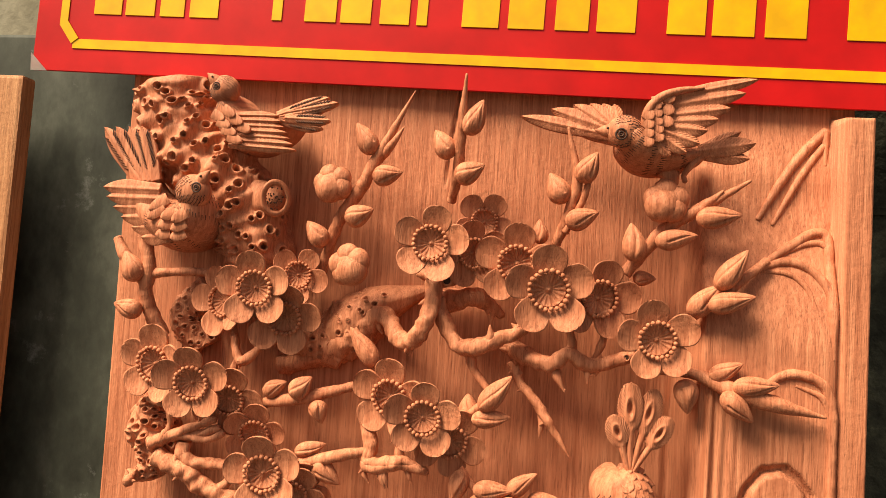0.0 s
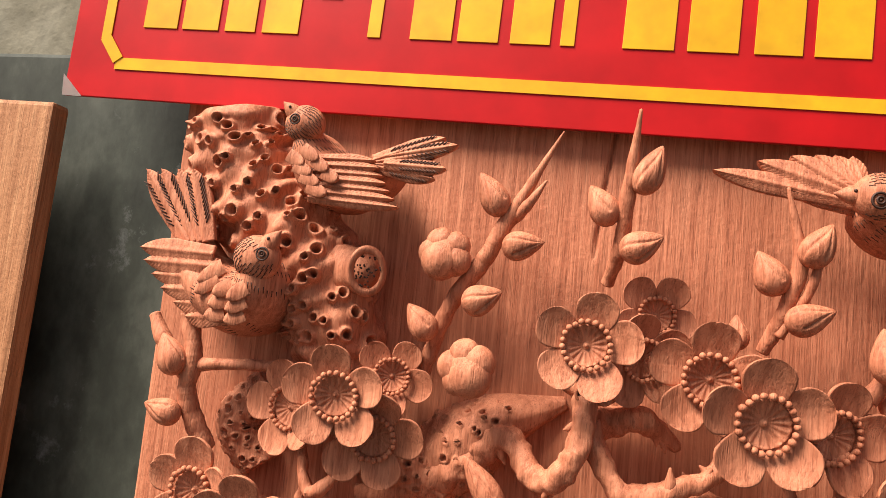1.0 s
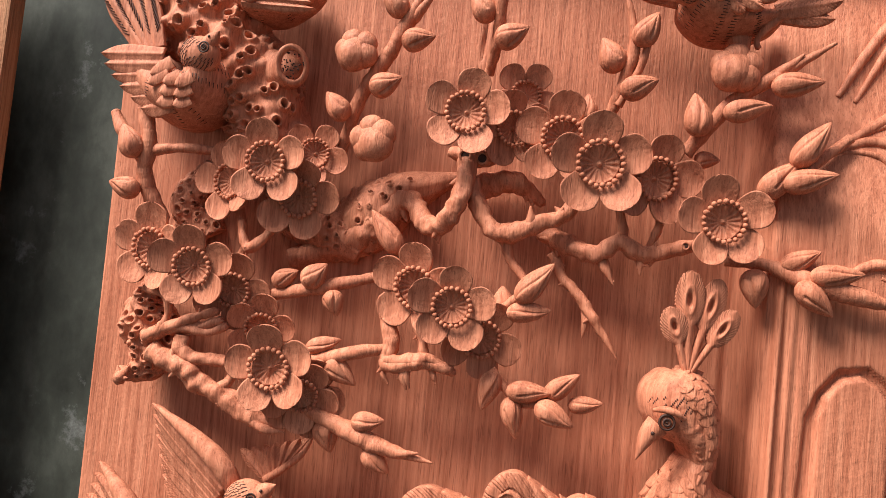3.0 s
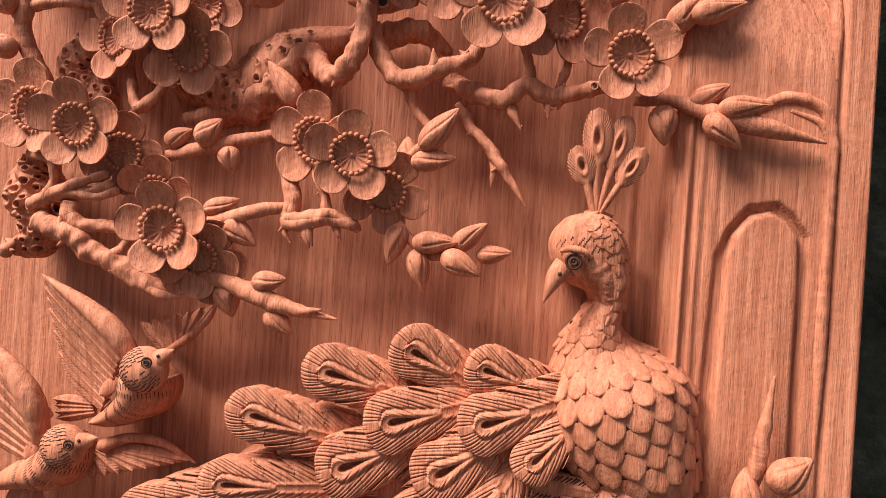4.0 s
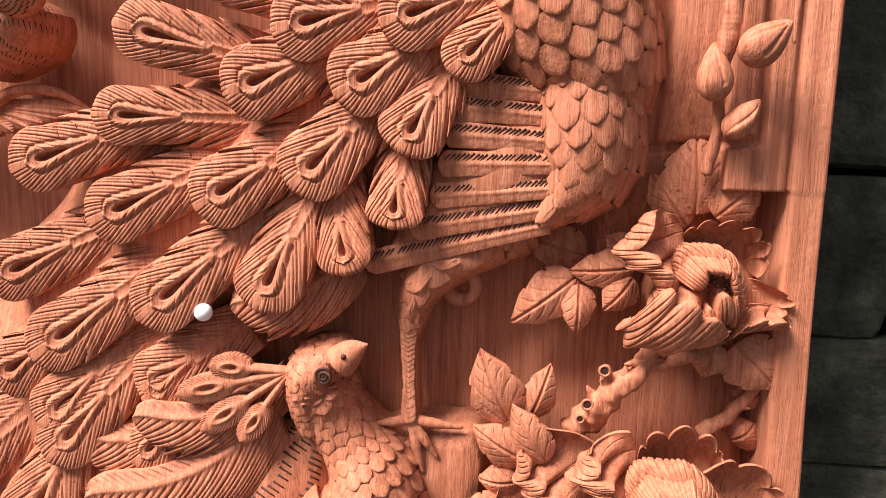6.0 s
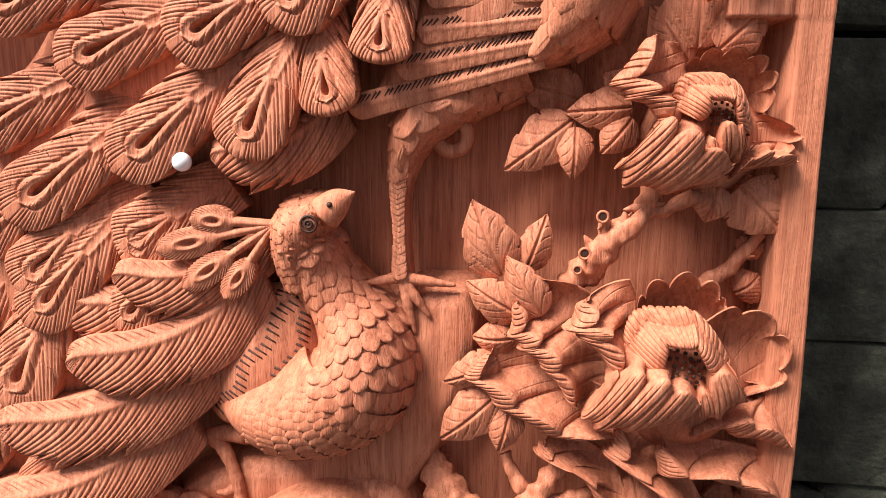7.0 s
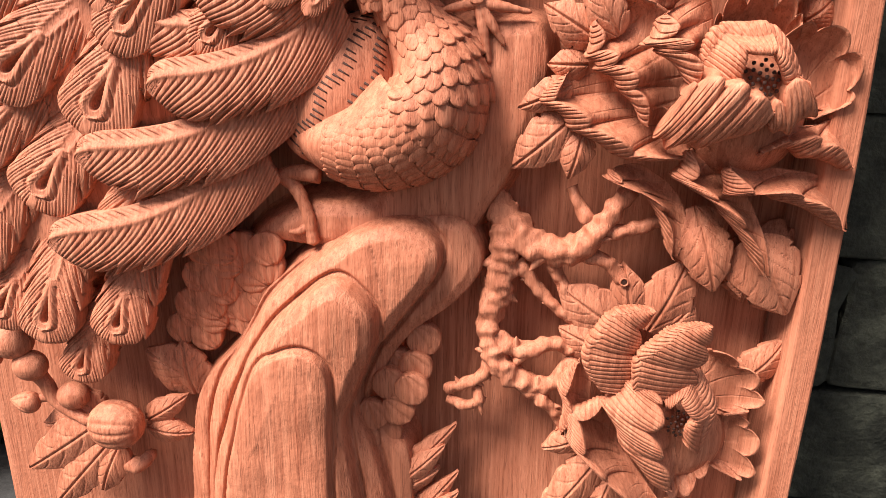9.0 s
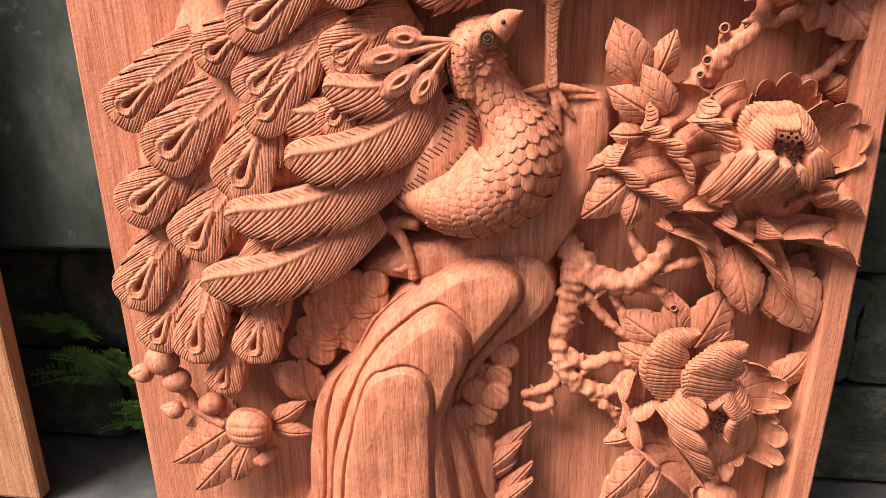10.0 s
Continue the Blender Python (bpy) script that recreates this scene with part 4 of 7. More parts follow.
stub = ((-0.135, 0.7787, 0.012), (-0.1223, 0.7768, 0.018), (-0.1129, 0.7762, 0.026))
b.add(*tube(stub, (.0125, .0118, .0108), 28, 0.0012, 0.12, 160, 0.9))
v, f = ring((-0.1098, 0.7757, 0.034), .0100, .0020, (-0.45, 0.1), 30, 8)
v[:, 0] = (-0.1098, 0.7757, 0.034)[0] + (v[:, 0] - (-0.1098, 0.7757, 0.034)[0]) * 0.66
b.add(v, f)
stub_ob = b.done("trunk_stub", WOOD, panel)
# dark beads on the cut end: shade of tiny pits, put in as colour
b = Build()
for k in range(46):
    a, q = random.uniform(0, 6.283), 0.0078 * math.sqrt(random.random())
    c = (-0.1099, 0.7758, 0.0335)
    b.add(*ball((c[0] + 0.75 * q * math.cos(a), c[1] + q * math.sin(a), c[2] - 0.45 * 0.75 * q * math.cos(a) + 0.0008), 0.00052, 6, 4))
b.done("pit", INK, stub_ob)
old = Loft([(*(-0.1849, 0.6474, 0.03)[:2], 0.0037, .012, .012), (*(-0.1914, 0.6355, 0.03)[:2], 0.0112, .012, .016), (*(-0.1894, 0.6214, 0.03)[:2], 0.015, .012, .018), (*(-0.185, 0.6077, 0.03)[:2], 0.015, .012, .018), (*(-0.1898, 0.5967, 0.03)[:2], 0.01, .012, .016), (*(-0.1971, 0.5895, 0.03)[:2], 0.0044, .014, .013)], 150, 110)
Build().add(*old.solid(pitted(46, 9, 0.26, (0.0011, 0.0021), 0.055, 0.26, 140, 0.13))).done("trunk", WOOD, panel, "gnarled worm-eaten stump")
for pts, rr in (
    (((-0.1855, 0.6442, 0.03), (-0.1713, 0.6404, 0.036), (-0.1683, 0.6307, 0.036), (-0.1721, 0.6215, 0.036), (-0.1812, 0.6165, 0.034)), (.0045, .0030, .0026, .0032, .005)),
    (((-0.1831, 0.6142, 0.03), (-0.1672, 0.623, 0.036), (-0.1545, 0.6285, 0.036), (-0.1403, 0.6341, 0.032)), (.006, .0042, .0036, .003)),
    (((-0.1666, 0.6229, 0.034), (-0.1544, 0.623, 0.036), (-0.1436, 0.6218, 0.036), (-0.1343, 0.6264, 0.032)), (.0044, .0030, .0026, .003)),
    (((-0.1593, 0.6191, 0.034), (-0.1593, 0.6113, 0.034), (-0.1509, 0.6062, 0.034), (-0.1403, 0.6078, 0.032), (-0.1294, 0.6066, 0.03)), (.0050, .0055, .0046, .0036, .003)),
    (((-0.1778, 0.6088, 0.032), (-0.1639, 0.603, 0.034), (-0.1536, 0.6012, 0.034), (-0.1458, 0.593, 0.034), (-0.1349, 0.591, 0.032), (-0.1256, 0.6025, 0.03)), (.0075, .0070, .0066, .0062, .0046, .003)),
    (((-0.1975, 0.5945, 0.026), (-0.1967, 0.5915, 0.03), (-0.1965, 0.5887, 0.032)), (.0044, .0048, .0046)),
):
    branch(panel, pts, rr, 0.34, "branch", 0.012)
flat1 = Loft([(*(-0.096, 0.6690, 0)[:2], 0.0040, .000, .004), (*(-0.0698, 0.691, 0)[:2], 0.0193, .000, .013), (*(-0.0478, 0.7096, 0)[:2], 0.0143, .000, .016), (*(-0.0150, 0.7235, 0)[:2], 0.0030, .000, .003)], 110, 80)
Build().add(*flat1.solid(pitted(70, 12, 0.4, (0.0008, 0.0016), 0.07, 0.1))).done("trunk", WOOD, panel, "low bough dotted with small pits")
flat2 = Loft([(*(-0.1619, 0.7173, 0)[:2], 0.0112, .000, .014), (*(-0.1776, 0.6951, 0)[:2], 0.0137, .000, .016), (*(-0.164, 0.6755, 0)[:2], 0.0106, .000, .012)], 80, 70)
Build().add(*flat2.solid(pitted(50, 15, 0.4, (0.0008, 0.0018), 0.05, 0.1))).done("trunk", WOOD, panel, "low bough dotted with small pits")
flat3 = Loft([(*(-0.1260, 0.6995, 0)[:2], 0.0050, .000, .004), (*(-0.1120, 0.6945, 0)[:2], 0.0139, .000, .014), (*(-0.0881, 0.6855, 0)[:2], 0.0156, .000, .016), (*(-0.0682, 0.6735, 0)[:2], 0.0067, .000, .010)], 80, 70)
Build().add(*flat3.solid(pitted(50, 16, 0.4, (0.0008, 0.0018), 0.05, 0.1))).done("trunk", WOOD, panel, "low bough dotted with small pits")

# ---- tail of the peacock: tip, root, width
for tip, root, w in (
    ((0.0173, 0.5597, 0.034), (0.0597, 0.5377, 0), 0.0255), ((0.0546, 0.5514, 0.034), (0.0929, 0.5382, 0), 0.0218), ((-0.029, 0.5439, 0.034), (0.0258, 0.5303, 0), 0.0255),
    ((-0.0693, 0.5196, 0.032), (-0.0089, 0.5045, 0), 0.0255), ((-0.0807, 0.4804, 0.034), (-0.0238, 0.4797, 0), 0.0239), ((-0.1255, 0.4545, 0.03), (-0.0663, 0.4755, 0), 0.027),
    ((0.0067, 0.5162, 0.041), (0.0599, 0.5295, 0), 0.0281), ((-0.016, 0.4896, 0.039), (0.0318, 0.5096, 0), 0.0291), ((-0.087, 0.4314, 0.032), (-0.0299, 0.4577, 0), 0.0276),
    ((-0.0311, 0.4407, 0.039), (0.0148, 0.4681, 0), 0.0291), ((-0.1428, 0.4012, 0.03), (-0.0827, 0.4287, 0), 0.027), ((0.0345, 0.4899, 0.043), (0.077, 0.5162, 0), 0.0291),
    ((0.0139, 0.4508, 0.041), (0.0494, 0.4863, 0), 0.0291), ((0.0544, 0.5193, 0.046), (0.1013, 0.5343, 0), 0.027), ((0.0835, 0.4999, 0.045), (0.1137, 0.5291, 0), 0.0208),
):
    feather(panel, tip, root, w)
for tip, root, w in (
    ((0.0623, 0.4671, 0.043), (0.0816, 0.5011, 0), 0.026), ((0.0593, 0.4343, 0.041), (0.0627, 0.4641, 0), 0.0229), ((0.039, 0.4131, 0.039), (0.0326, 0.4485, 0), 0.0218),
    ((-0.0047, 0.3957, 0.037), (0.018, 0.4421, 0), 0.0281), ((-0.0607, 0.3888, 0.039), (-0.0088, 0.4321, 0), 0.0286), ((-0.1177, 0.3671, 0.036), (-0.058, 0.4102, 0), 0.0291),
    ((-0.1122, 0.3164, 0.037), (-0.0699, 0.3647, 0), 0.0274), ((-0.0683, 0.3525, 0.026), (-0.0321, 0.3741, 0), 0.0279), ((-0.072, 0.3152, 0.028), (-0.0428, 0.3465, 0), 0.0228),
    ((-0.2041, 0.3218, 0.03), (-0.1628, 0.353, 0), 0.0299), ((-0.1789, 0.2956, 0.034), (-0.1347, 0.3337, 0), 0.0338), ((-0.2055, 0.2611, 0.032), (-0.1561, 0.2996, 0), 0.0312),
    ((-0.1292, 0.2759, 0.036), (-0.1017, 0.3267, 0), 0.0338), ((-0.2153, 0.1998, 0.03), (-0.1832, 0.247, 0), 0.0312), ((-0.1657, 0.2376, 0.034), (-0.1374, 0.2786, 0), 0.0338),
):
    feather(panel, tip, root, w)
for tip, root, w in (
    ((-0.2052, 0.1686, 0.028), (-0.1833, 0.2062, 0), 0.0273), ((-0.1718, 0.1618, 0.034), (-0.1598, 0.2113, 0), 0.0299), ((-0.1333, 0.1627, 0.03), (-0.1214, 0.2021, 0), 0.0273),
    ((-0.1639, 0.1358, 0.022), (-0.1533, 0.1688, 0), 0.024), ((-0.1256, 0.221, 0.024), (-0.1036, 0.2611, 0), 0.0292), ((-0.1419, 0.3536, 0.032), (-0.1063, 0.3782, 0), 0.027),
    ((-0.1168, 0.3327, 0.034), (-0.0776, 0.3706, 0), 0.0281), ((-0.0671, 0.3477, 0.026), (-0.0366, 0.3701, 0), 0.026), ((-0.071, 0.3144, 0.024), (-0.0514, 0.3401, 0), 0.0292),
):
    feather(panel, tip, root, w)
# long side feathers without an eye, curved
for tip, root, w, bw in (
    ((-0.0150, 0.3950, 0.038), (0.0260, 0.4120, 0), 0.0265, 0.008),
    ((-0.0609, 0.3416, 0.046), (-0.0119, 0.3511, 0), 0.027, 0.008),
    ((-0.0922, 0.3253, 0.042), (-0.0388, 0.3377, 0), 0.030, 0.008),
    ((-0.0857, 0.2998, 0.048), (-0.0186, 0.3278, 0), 0.034, 0.010),
    ((-0.1261, 0.2653, 0.048), (-0.0431, 0.2964, 0), 0.035, 0.012),
    ((-0.1470, 0.2206, 0.048), (-0.0653, 0.2556, 0), 0.035, 0.011),
):
    feather(panel, tip, root, w, False, bw, 0.004, 0.020, "side_feather")
# a bright light spot on the tail, modelled as a white ball
tagged(Build().add(*ball((-0.0262, 0.3943, 0.045), 0.0042, 20, 14)).done("glint_ball", GLINT), "small white ball standing in for a bright spot of light between the carved feathers", "pearl")


# ---- carved birds: each one plain mesh
def plume(root, tip, width, dome=0.0014, deep=0.0004, period=0.0026, pointed=0.6, rise=0.0, skirt=0.004, end=0.8):
    """A plain wing feather with a shaft and slanted barbs."""
    L, ang = between(root, tip)
    nu, nv = 64, 23
    u, v = np.meshgrid(np.sin(np.linspace(0, 1, nu) * np.pi / 2), np.linspace(-1, 1, nv), indexing="ij")
    prof = np.where(u < end, 0.7 + 0.3 * u / end, np.clip(1 - ((u - end) / (1 - end)) ** 2, 0, 1) ** pointed)
    b_ = width * 0.5 * v * prof
    c = dome * (1 - v**2) + deep * grooves(2 * np.pi * (L * u - np.abs(b_) * 1.4) / period) * np.clip(np.abs(v) * 4 - 0.5, 0, 1)
    c += 0.0004 * np.exp(-((v * 5) ** 2)) + (tip[2] - root[2]) * u + rise * np.sin(np.pi * u)
    x, z, h = local(root, ang, L * u, b_, c)
    return shell(x, z, h, skirt, 0.96)


def crest_plume(root, tip, width):
    """A thin stem that opens into a pointed, toothed vane with an eye."""
    L, ang = between(root, tip)
    u, v = np.meshgrid(np.linspace(0, 1, 110), np.linspace(-1, 1, 41), indexing="ij")
    head = np.clip((u - 0.48) / 0.52, 0, 1)
    prof = np.where(u < 0.48, 0.17 + 0.08 * u, 0.21 + 0.95 * head ** 0.7 * np.clip(1 - head, 0, 1) ** 0.75 * 1.55) * np.clip((1 - u) / 0.03, 0, 1) ** 0.5
    barbs = vcut((L * u - np.abs(v) * width * 0.55) / 0.0019, 0.24)
    prof = prof * (1 + 0.10 * barbs * np.abs(v) ** 4 * (head > 0))
    b_ = width * 0.5 * v * prof
    c = 0.0012 * (1 - v**2) + 0.0007 * barbs * np.clip(np.abs(v) * 3 - 0.9, 0, 1) * (head > 0.02)
    d = np.hypot((u - 0.72) / 0.075, b_ / (width * 0.075))
    c = c + 0.0006 * np.exp(-(((d - 1.7) / 0.45) ** 2)) - 0.0028 * np.exp(-((d / 0.8) ** 4)) + (tip[2] - root[2]) * u
    x, z, h = local(root, ang, L * u, b_, c)
    return shell(x, z, h, 0.004, 0.96)


# a thin dark tapering strip laid just above the carved surface
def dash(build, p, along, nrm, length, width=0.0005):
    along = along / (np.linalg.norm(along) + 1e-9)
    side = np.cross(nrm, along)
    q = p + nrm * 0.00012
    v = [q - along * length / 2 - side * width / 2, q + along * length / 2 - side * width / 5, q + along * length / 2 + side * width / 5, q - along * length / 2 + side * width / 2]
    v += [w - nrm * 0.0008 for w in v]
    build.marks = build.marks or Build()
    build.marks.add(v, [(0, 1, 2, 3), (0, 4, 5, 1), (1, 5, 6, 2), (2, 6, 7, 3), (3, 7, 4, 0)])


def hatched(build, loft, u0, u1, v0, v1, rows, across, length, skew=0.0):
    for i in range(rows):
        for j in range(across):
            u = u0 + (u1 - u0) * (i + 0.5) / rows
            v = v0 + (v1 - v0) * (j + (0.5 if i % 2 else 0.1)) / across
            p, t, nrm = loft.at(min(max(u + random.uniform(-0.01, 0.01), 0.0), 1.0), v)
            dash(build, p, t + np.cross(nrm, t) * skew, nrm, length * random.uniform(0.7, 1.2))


def eye_on(build, p, r, tilt=(0, 0)):
    build.add(*ball((p[0], p[1], p[2] - r * 0.2), r * 0.95, 14, 8, (1, 1, 0.5)))
    build.add(*ring((p[0], p[1], p[2] + r * 0.22), r * 0.98, r * 0.17, tilt, 20, 6), 1)
    build.add(*ring((p[0], p[1], p[2] + r * 0.36), r * 0.45, r * 0.15, tilt, 14, 6), 1)
    build.add(*ball((p[0], p[1], p[2] + r * 0.26), r * 0.2, 8, 6), 1)


def beak_on(build, base, tip, r, hook=0.0):
    mid = ((base[0] + tip[0]) / 2, (base[1] + tip[1]) / 2 + hook, (base[2] + tip[2]) / 2)
    build.add(*tube((base, mid, tip), (r, r * 0.72, r * 0.06), 16, 0.0008, 0, 1, 0.9))
    a = np.array(base) * 0.72 + np.array(tip) * 0.28
    build.add(*ball((a[0], a[1] + r * 0.25, a[2] + r * 0.72), r * 0.17, 8, 6), 1)


def small_bird(body, head, beak_tip, eye, er, plumes=(), coverts=(), label="", streaks=0.0):
    """body: rows of a loft from neck to rump; head: centre and radius; plumes: root, tip, width."""
    b = Build()
    (x0, z0, w0, hb0, H0), (x1, z1, *_) = body[0], body[1]
    loft = Loft([(x0 + 0.5 * (x0 - x1), z0 + 0.5 * (z0 - z1), w0 * 0.3, hb0, H0 * 0.5)] + list(body), 66, 34)
    b.add(*loft.solid())
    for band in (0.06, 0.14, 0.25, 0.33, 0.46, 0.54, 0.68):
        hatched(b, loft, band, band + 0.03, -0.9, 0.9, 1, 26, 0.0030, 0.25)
    hc, hr = head
    b.add(*ball(hc, hr, 24, 16, (1.06, 1, 0.8)))
    d = np.array(beak_tip) - np.array(hc)
    base = np.array(hc) + d / np.linalg.norm(d) * hr * 0.72
    beak_on(b, tuple(base), beak_tip, hr * 0.46)
    eye_on(b, eye, er)
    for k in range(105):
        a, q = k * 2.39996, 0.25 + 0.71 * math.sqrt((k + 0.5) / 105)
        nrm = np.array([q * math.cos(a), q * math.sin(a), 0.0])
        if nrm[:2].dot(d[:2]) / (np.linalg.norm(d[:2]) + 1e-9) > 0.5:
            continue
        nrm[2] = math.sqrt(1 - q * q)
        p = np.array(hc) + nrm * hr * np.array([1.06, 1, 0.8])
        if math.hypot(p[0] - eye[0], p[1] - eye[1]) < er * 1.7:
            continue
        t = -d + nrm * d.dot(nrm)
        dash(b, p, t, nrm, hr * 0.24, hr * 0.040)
    for root, tip, w in plumes:
        b.kid("plume", *plume(root, tip, w, 0.0012, 0.0004, 0.0024, 0.75, 0.0, 0.003, 0.55))
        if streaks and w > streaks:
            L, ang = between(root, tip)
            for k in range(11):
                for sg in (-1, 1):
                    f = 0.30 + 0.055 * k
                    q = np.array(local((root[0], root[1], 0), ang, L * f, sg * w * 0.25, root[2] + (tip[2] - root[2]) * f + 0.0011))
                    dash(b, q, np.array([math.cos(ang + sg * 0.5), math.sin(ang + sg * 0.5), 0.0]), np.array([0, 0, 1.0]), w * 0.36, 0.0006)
    for root, tip, w in coverts:
        L, ang = between(root, tip)
        b.kid("covert_feather", *scale_piece(np.array(root), np.array([math.cos(ang), math.sin(ang), 0.0]), np.array([0, 0, 1.0]), L * 1.4, w, 0.0008, 8))
    return b.done("carved_bird", [WOOD, INK], panel, label)


def fan(root0, root1, tip0, tip1, n, width, bow=0.0):
    """Feathers side by side, from the first root and tip to the last."""
    out = []
    for k in range(n):
        t = k / max(1, n - 1)
        r = tuple(a + (c - a) * t for a, c in zip(root0, root1))
        q = [a + (c - a) * t for a, c in zip(tip0, tip1)]
        m = 1 + bow * math.sin(math.pi * t)
        q = tuple(ra + (qa - ra) * m for ra, qa in zip(r, q))
        out.append((r, (q[0], q[1], q[2] + 0.0006 * (k % 2)), width))
    return out


# bird on top of the trunk, wing folded
small_bird(
    [(*(-0.1487, 0.8372, 0.03)[:2], 0.0101, .014, .026), (*(-0.1421, 0.8248, 0.03)[:2], 0.0155, .012, .030), (*(-0.1304, 0.819, 0.03)[:2], 0.0139, .012, .028), (*(-0.115, 0.822, 0.03)[:2], 0.0091, .012, .022), (*(-0.1058, 0.828, 0.03)[:2], 0.0053, .012, .020)],
    ((-0.1479, 0.8435, 0.037), 0.0094), (-0.158, 0.8527, 0.042), (-0.1483, 0.8428, 0.048), 0.0024,
    fan((-0.1382, 0.8262, 0.042), (-0.1391, 0.8068, 0.044), (-0.1096, 0.8267, 0.04), (-0.0958, 0.8051, 0.042), 7, 0.0059) + fan((-0.113, 0.8281, 0.034), (-0.1113, 0.8254, 0.034), (-0.0777, 0.8395, 0.038), (-0.0815, 0.8203, 0.036), 4, 0.0085) + fan((-0.1104, 0.8296, 0.034), (-0.1067, 0.8265, 0.036), (-0.0711, 0.8358, 0.04), (-0.0762, 0.8249, 0.038), 2, 0.008),
    fan((-0.1472, 0.8245, 0.047), (-0.1356, 0.8104, 0.047), (-0.1412, 0.8215, 0.047), (-0.1284, 0.8082, 0.047), 4, 0.0064) + fan((-0.1405, 0.8275, 0.047), (-0.1299, 0.8176, 0.046), (-0.1345, 0.8238, 0.047), (-0.1241, 0.8152, 0.046), 3, 0.0064),
    "small carved bird perched on the pitted trunk", 0.0079)
# bird below it, tail raised
small_bird(
    [(*(-0.1628, 0.7746, 0.03)[:2], 0.0117, .018, .028), (*(-0.1653, 0.7606, 0.03)[:2], 0.016, .016, .032), (*(-0.1813, 0.7564, 0.03)[:2], 0.0171, .014, .032), (*(-0.2015, 0.7686, 0.03)[:2], 0.0128, .012, .026), (*(-0.2102, 0.7851, 0.03)[:2], 0.0075, .012, .020)],
    ((-0.1615, 0.7768, 0.042), 0.0110), (-0.1494, 0.7901, 0.046), (-0.1537, 0.7781, 0.053), 0.0029,
    fan((-0.2039, 0.7824, 0.032), (-0.1947, 0.7831, 0.032), (-0.2341, 0.8186, 0.03), (-0.2076, 0.8199, 0.03), 4, 0.0133) + fan((-0.1848, 0.7772, 0.04), (-0.1747, 0.7484, 0.04), (-0.2288, 0.7783, 0.034), (-0.1988, 0.7463, 0.034), 6, 0.0117, 0.12),
    fan((-0.1717, 0.7614, 0.049), (-0.176, 0.7493, 0.046), (-0.1785, 0.7582, 0.049), (-0.1829, 0.7474, 0.046), 3, 0.0075) + fan((-0.1635, 0.7606, 0.051), (-0.1648, 0.749, 0.048), (-0.1699, 0.7562, 0.051), (-0.1715, 0.7458, 0.048), 3, 0.0075) + fan((-0.1802, 0.7688, 0.046), (-0.1818, 0.7634, 0.046), (-0.1887, 0.7629, 0.045), (-0.1894, 0.7575, 0.045), 2, 0.0075),
    "small carved bird with raised tail and spotted breast", 0.0120)
# bird with spread wings
small_bird(
    [(*(0.1053, 0.8218, 0.03)[:2], 0.0106, .022, .028), (*(0.1142, 0.8131, 0.03)[:2], 0.0119, .020, .030), (*(0.1283, 0.8102, 0.03)[:2], 0.0094, .016, .026), (*(0.1445, 0.813, 0.03)[:2], 0.0062, .014, .020), (*(0.1512, 0.8148, 0.03)[:2], 0.0025, .016, .018)],
    ((0.102, 0.8215, 0.0435), 0.0100), (0.085, 0.822, 0.044), (0.0994, 0.8185, 0.0515), 0.0031,
    [((0.1163, 0.8396, 0.044), (0.1738, 0.8527, 0.046), 0.0081), ((0.1177, 0.8357, 0.0445), (0.1672, 0.8447, 0.046), 0.0106), ((0.1192, 0.8305, 0.045), (0.1594, 0.8359, 0.046), 0.0106), ((0.1198, 0.8275, 0.0455), (0.1532, 0.8294, 0.046), 0.0106), ((0.1206, 0.8253, 0.046), (0.1473, 0.8228, 0.046), 0.0106), ((0.1206, 0.8228, 0.0465), (0.1434, 0.8152, 0.046), 0.0094), ((0.1198, 0.8203, 0.047), (0.1364, 0.8098, 0.046), 0.0081), ((0.118, 0.8182, 0.047), (0.1276, 0.8077, 0.046), 0.0075),
     ((0.0988, 0.8216, 0.03), (0.0405, 0.8335, 0.026), 0.0094), ((0.0984, 0.8243, 0.031), (0.0588, 0.8383, 0.026), 0.0112), ((0.0982, 0.8254, 0.032), (0.0722, 0.8412, 0.026), 0.0106), ((0.0979, 0.8266, 0.033), (0.0821, 0.8422, 0.026), 0.0094), ((0.0987, 0.8272, 0.033), (0.0897, 0.8424, 0.026), 0.0087), ((0.0995, 0.8279, 0.033), (0.0966, 0.8423, 0.026), 0.0075), ((0.1031, 0.8178, 0.028), (0.0724, 0.8258, 0.028), 0.0062),
     ((0.1458, 0.8152, 0.03), (0.1681, 0.8255, 0.034), 0.0069), ((0.1452, 0.8139, 0.032), (0.176, 0.8187, 0.036), 0.0112), ((0.1459, 0.8128, 0.03), (0.1734, 0.8099, 0.034), 0.0087)],
    fan((0.114, 0.8305, 0.05), (0.114, 0.8156, 0.05), (0.117, 0.8278, 0.05), (0.1178, 0.8128, 0.05), 4, 0.0069) + fan((0.1173, 0.8368, 0.049), (0.1193, 0.819, 0.049), (0.1212, 0.834, 0.049), (0.1232, 0.8157, 0.049), 5, 0.0069) + fan((0.1248, 0.8409, 0.048), (0.1239, 0.8276, 0.048), (0.1286, 0.8387, 0.048), (0.1283, 0.8249, 0.048), 3, 0.0069),
    "small carved bird with spread wings above a blossom")
branch(panel, ((0.1138, 0.8152, 0.044), (0.1131, 0.8307, 0.048), (0.1198, 0.8404, 0.049), (0.1309, 0.8452, 0.048), (0.1443, 0.8471, 0.047)), (.0030, .0032, .0030, .0024, .001), 0.05, "wing_edge", 0.0, 14)
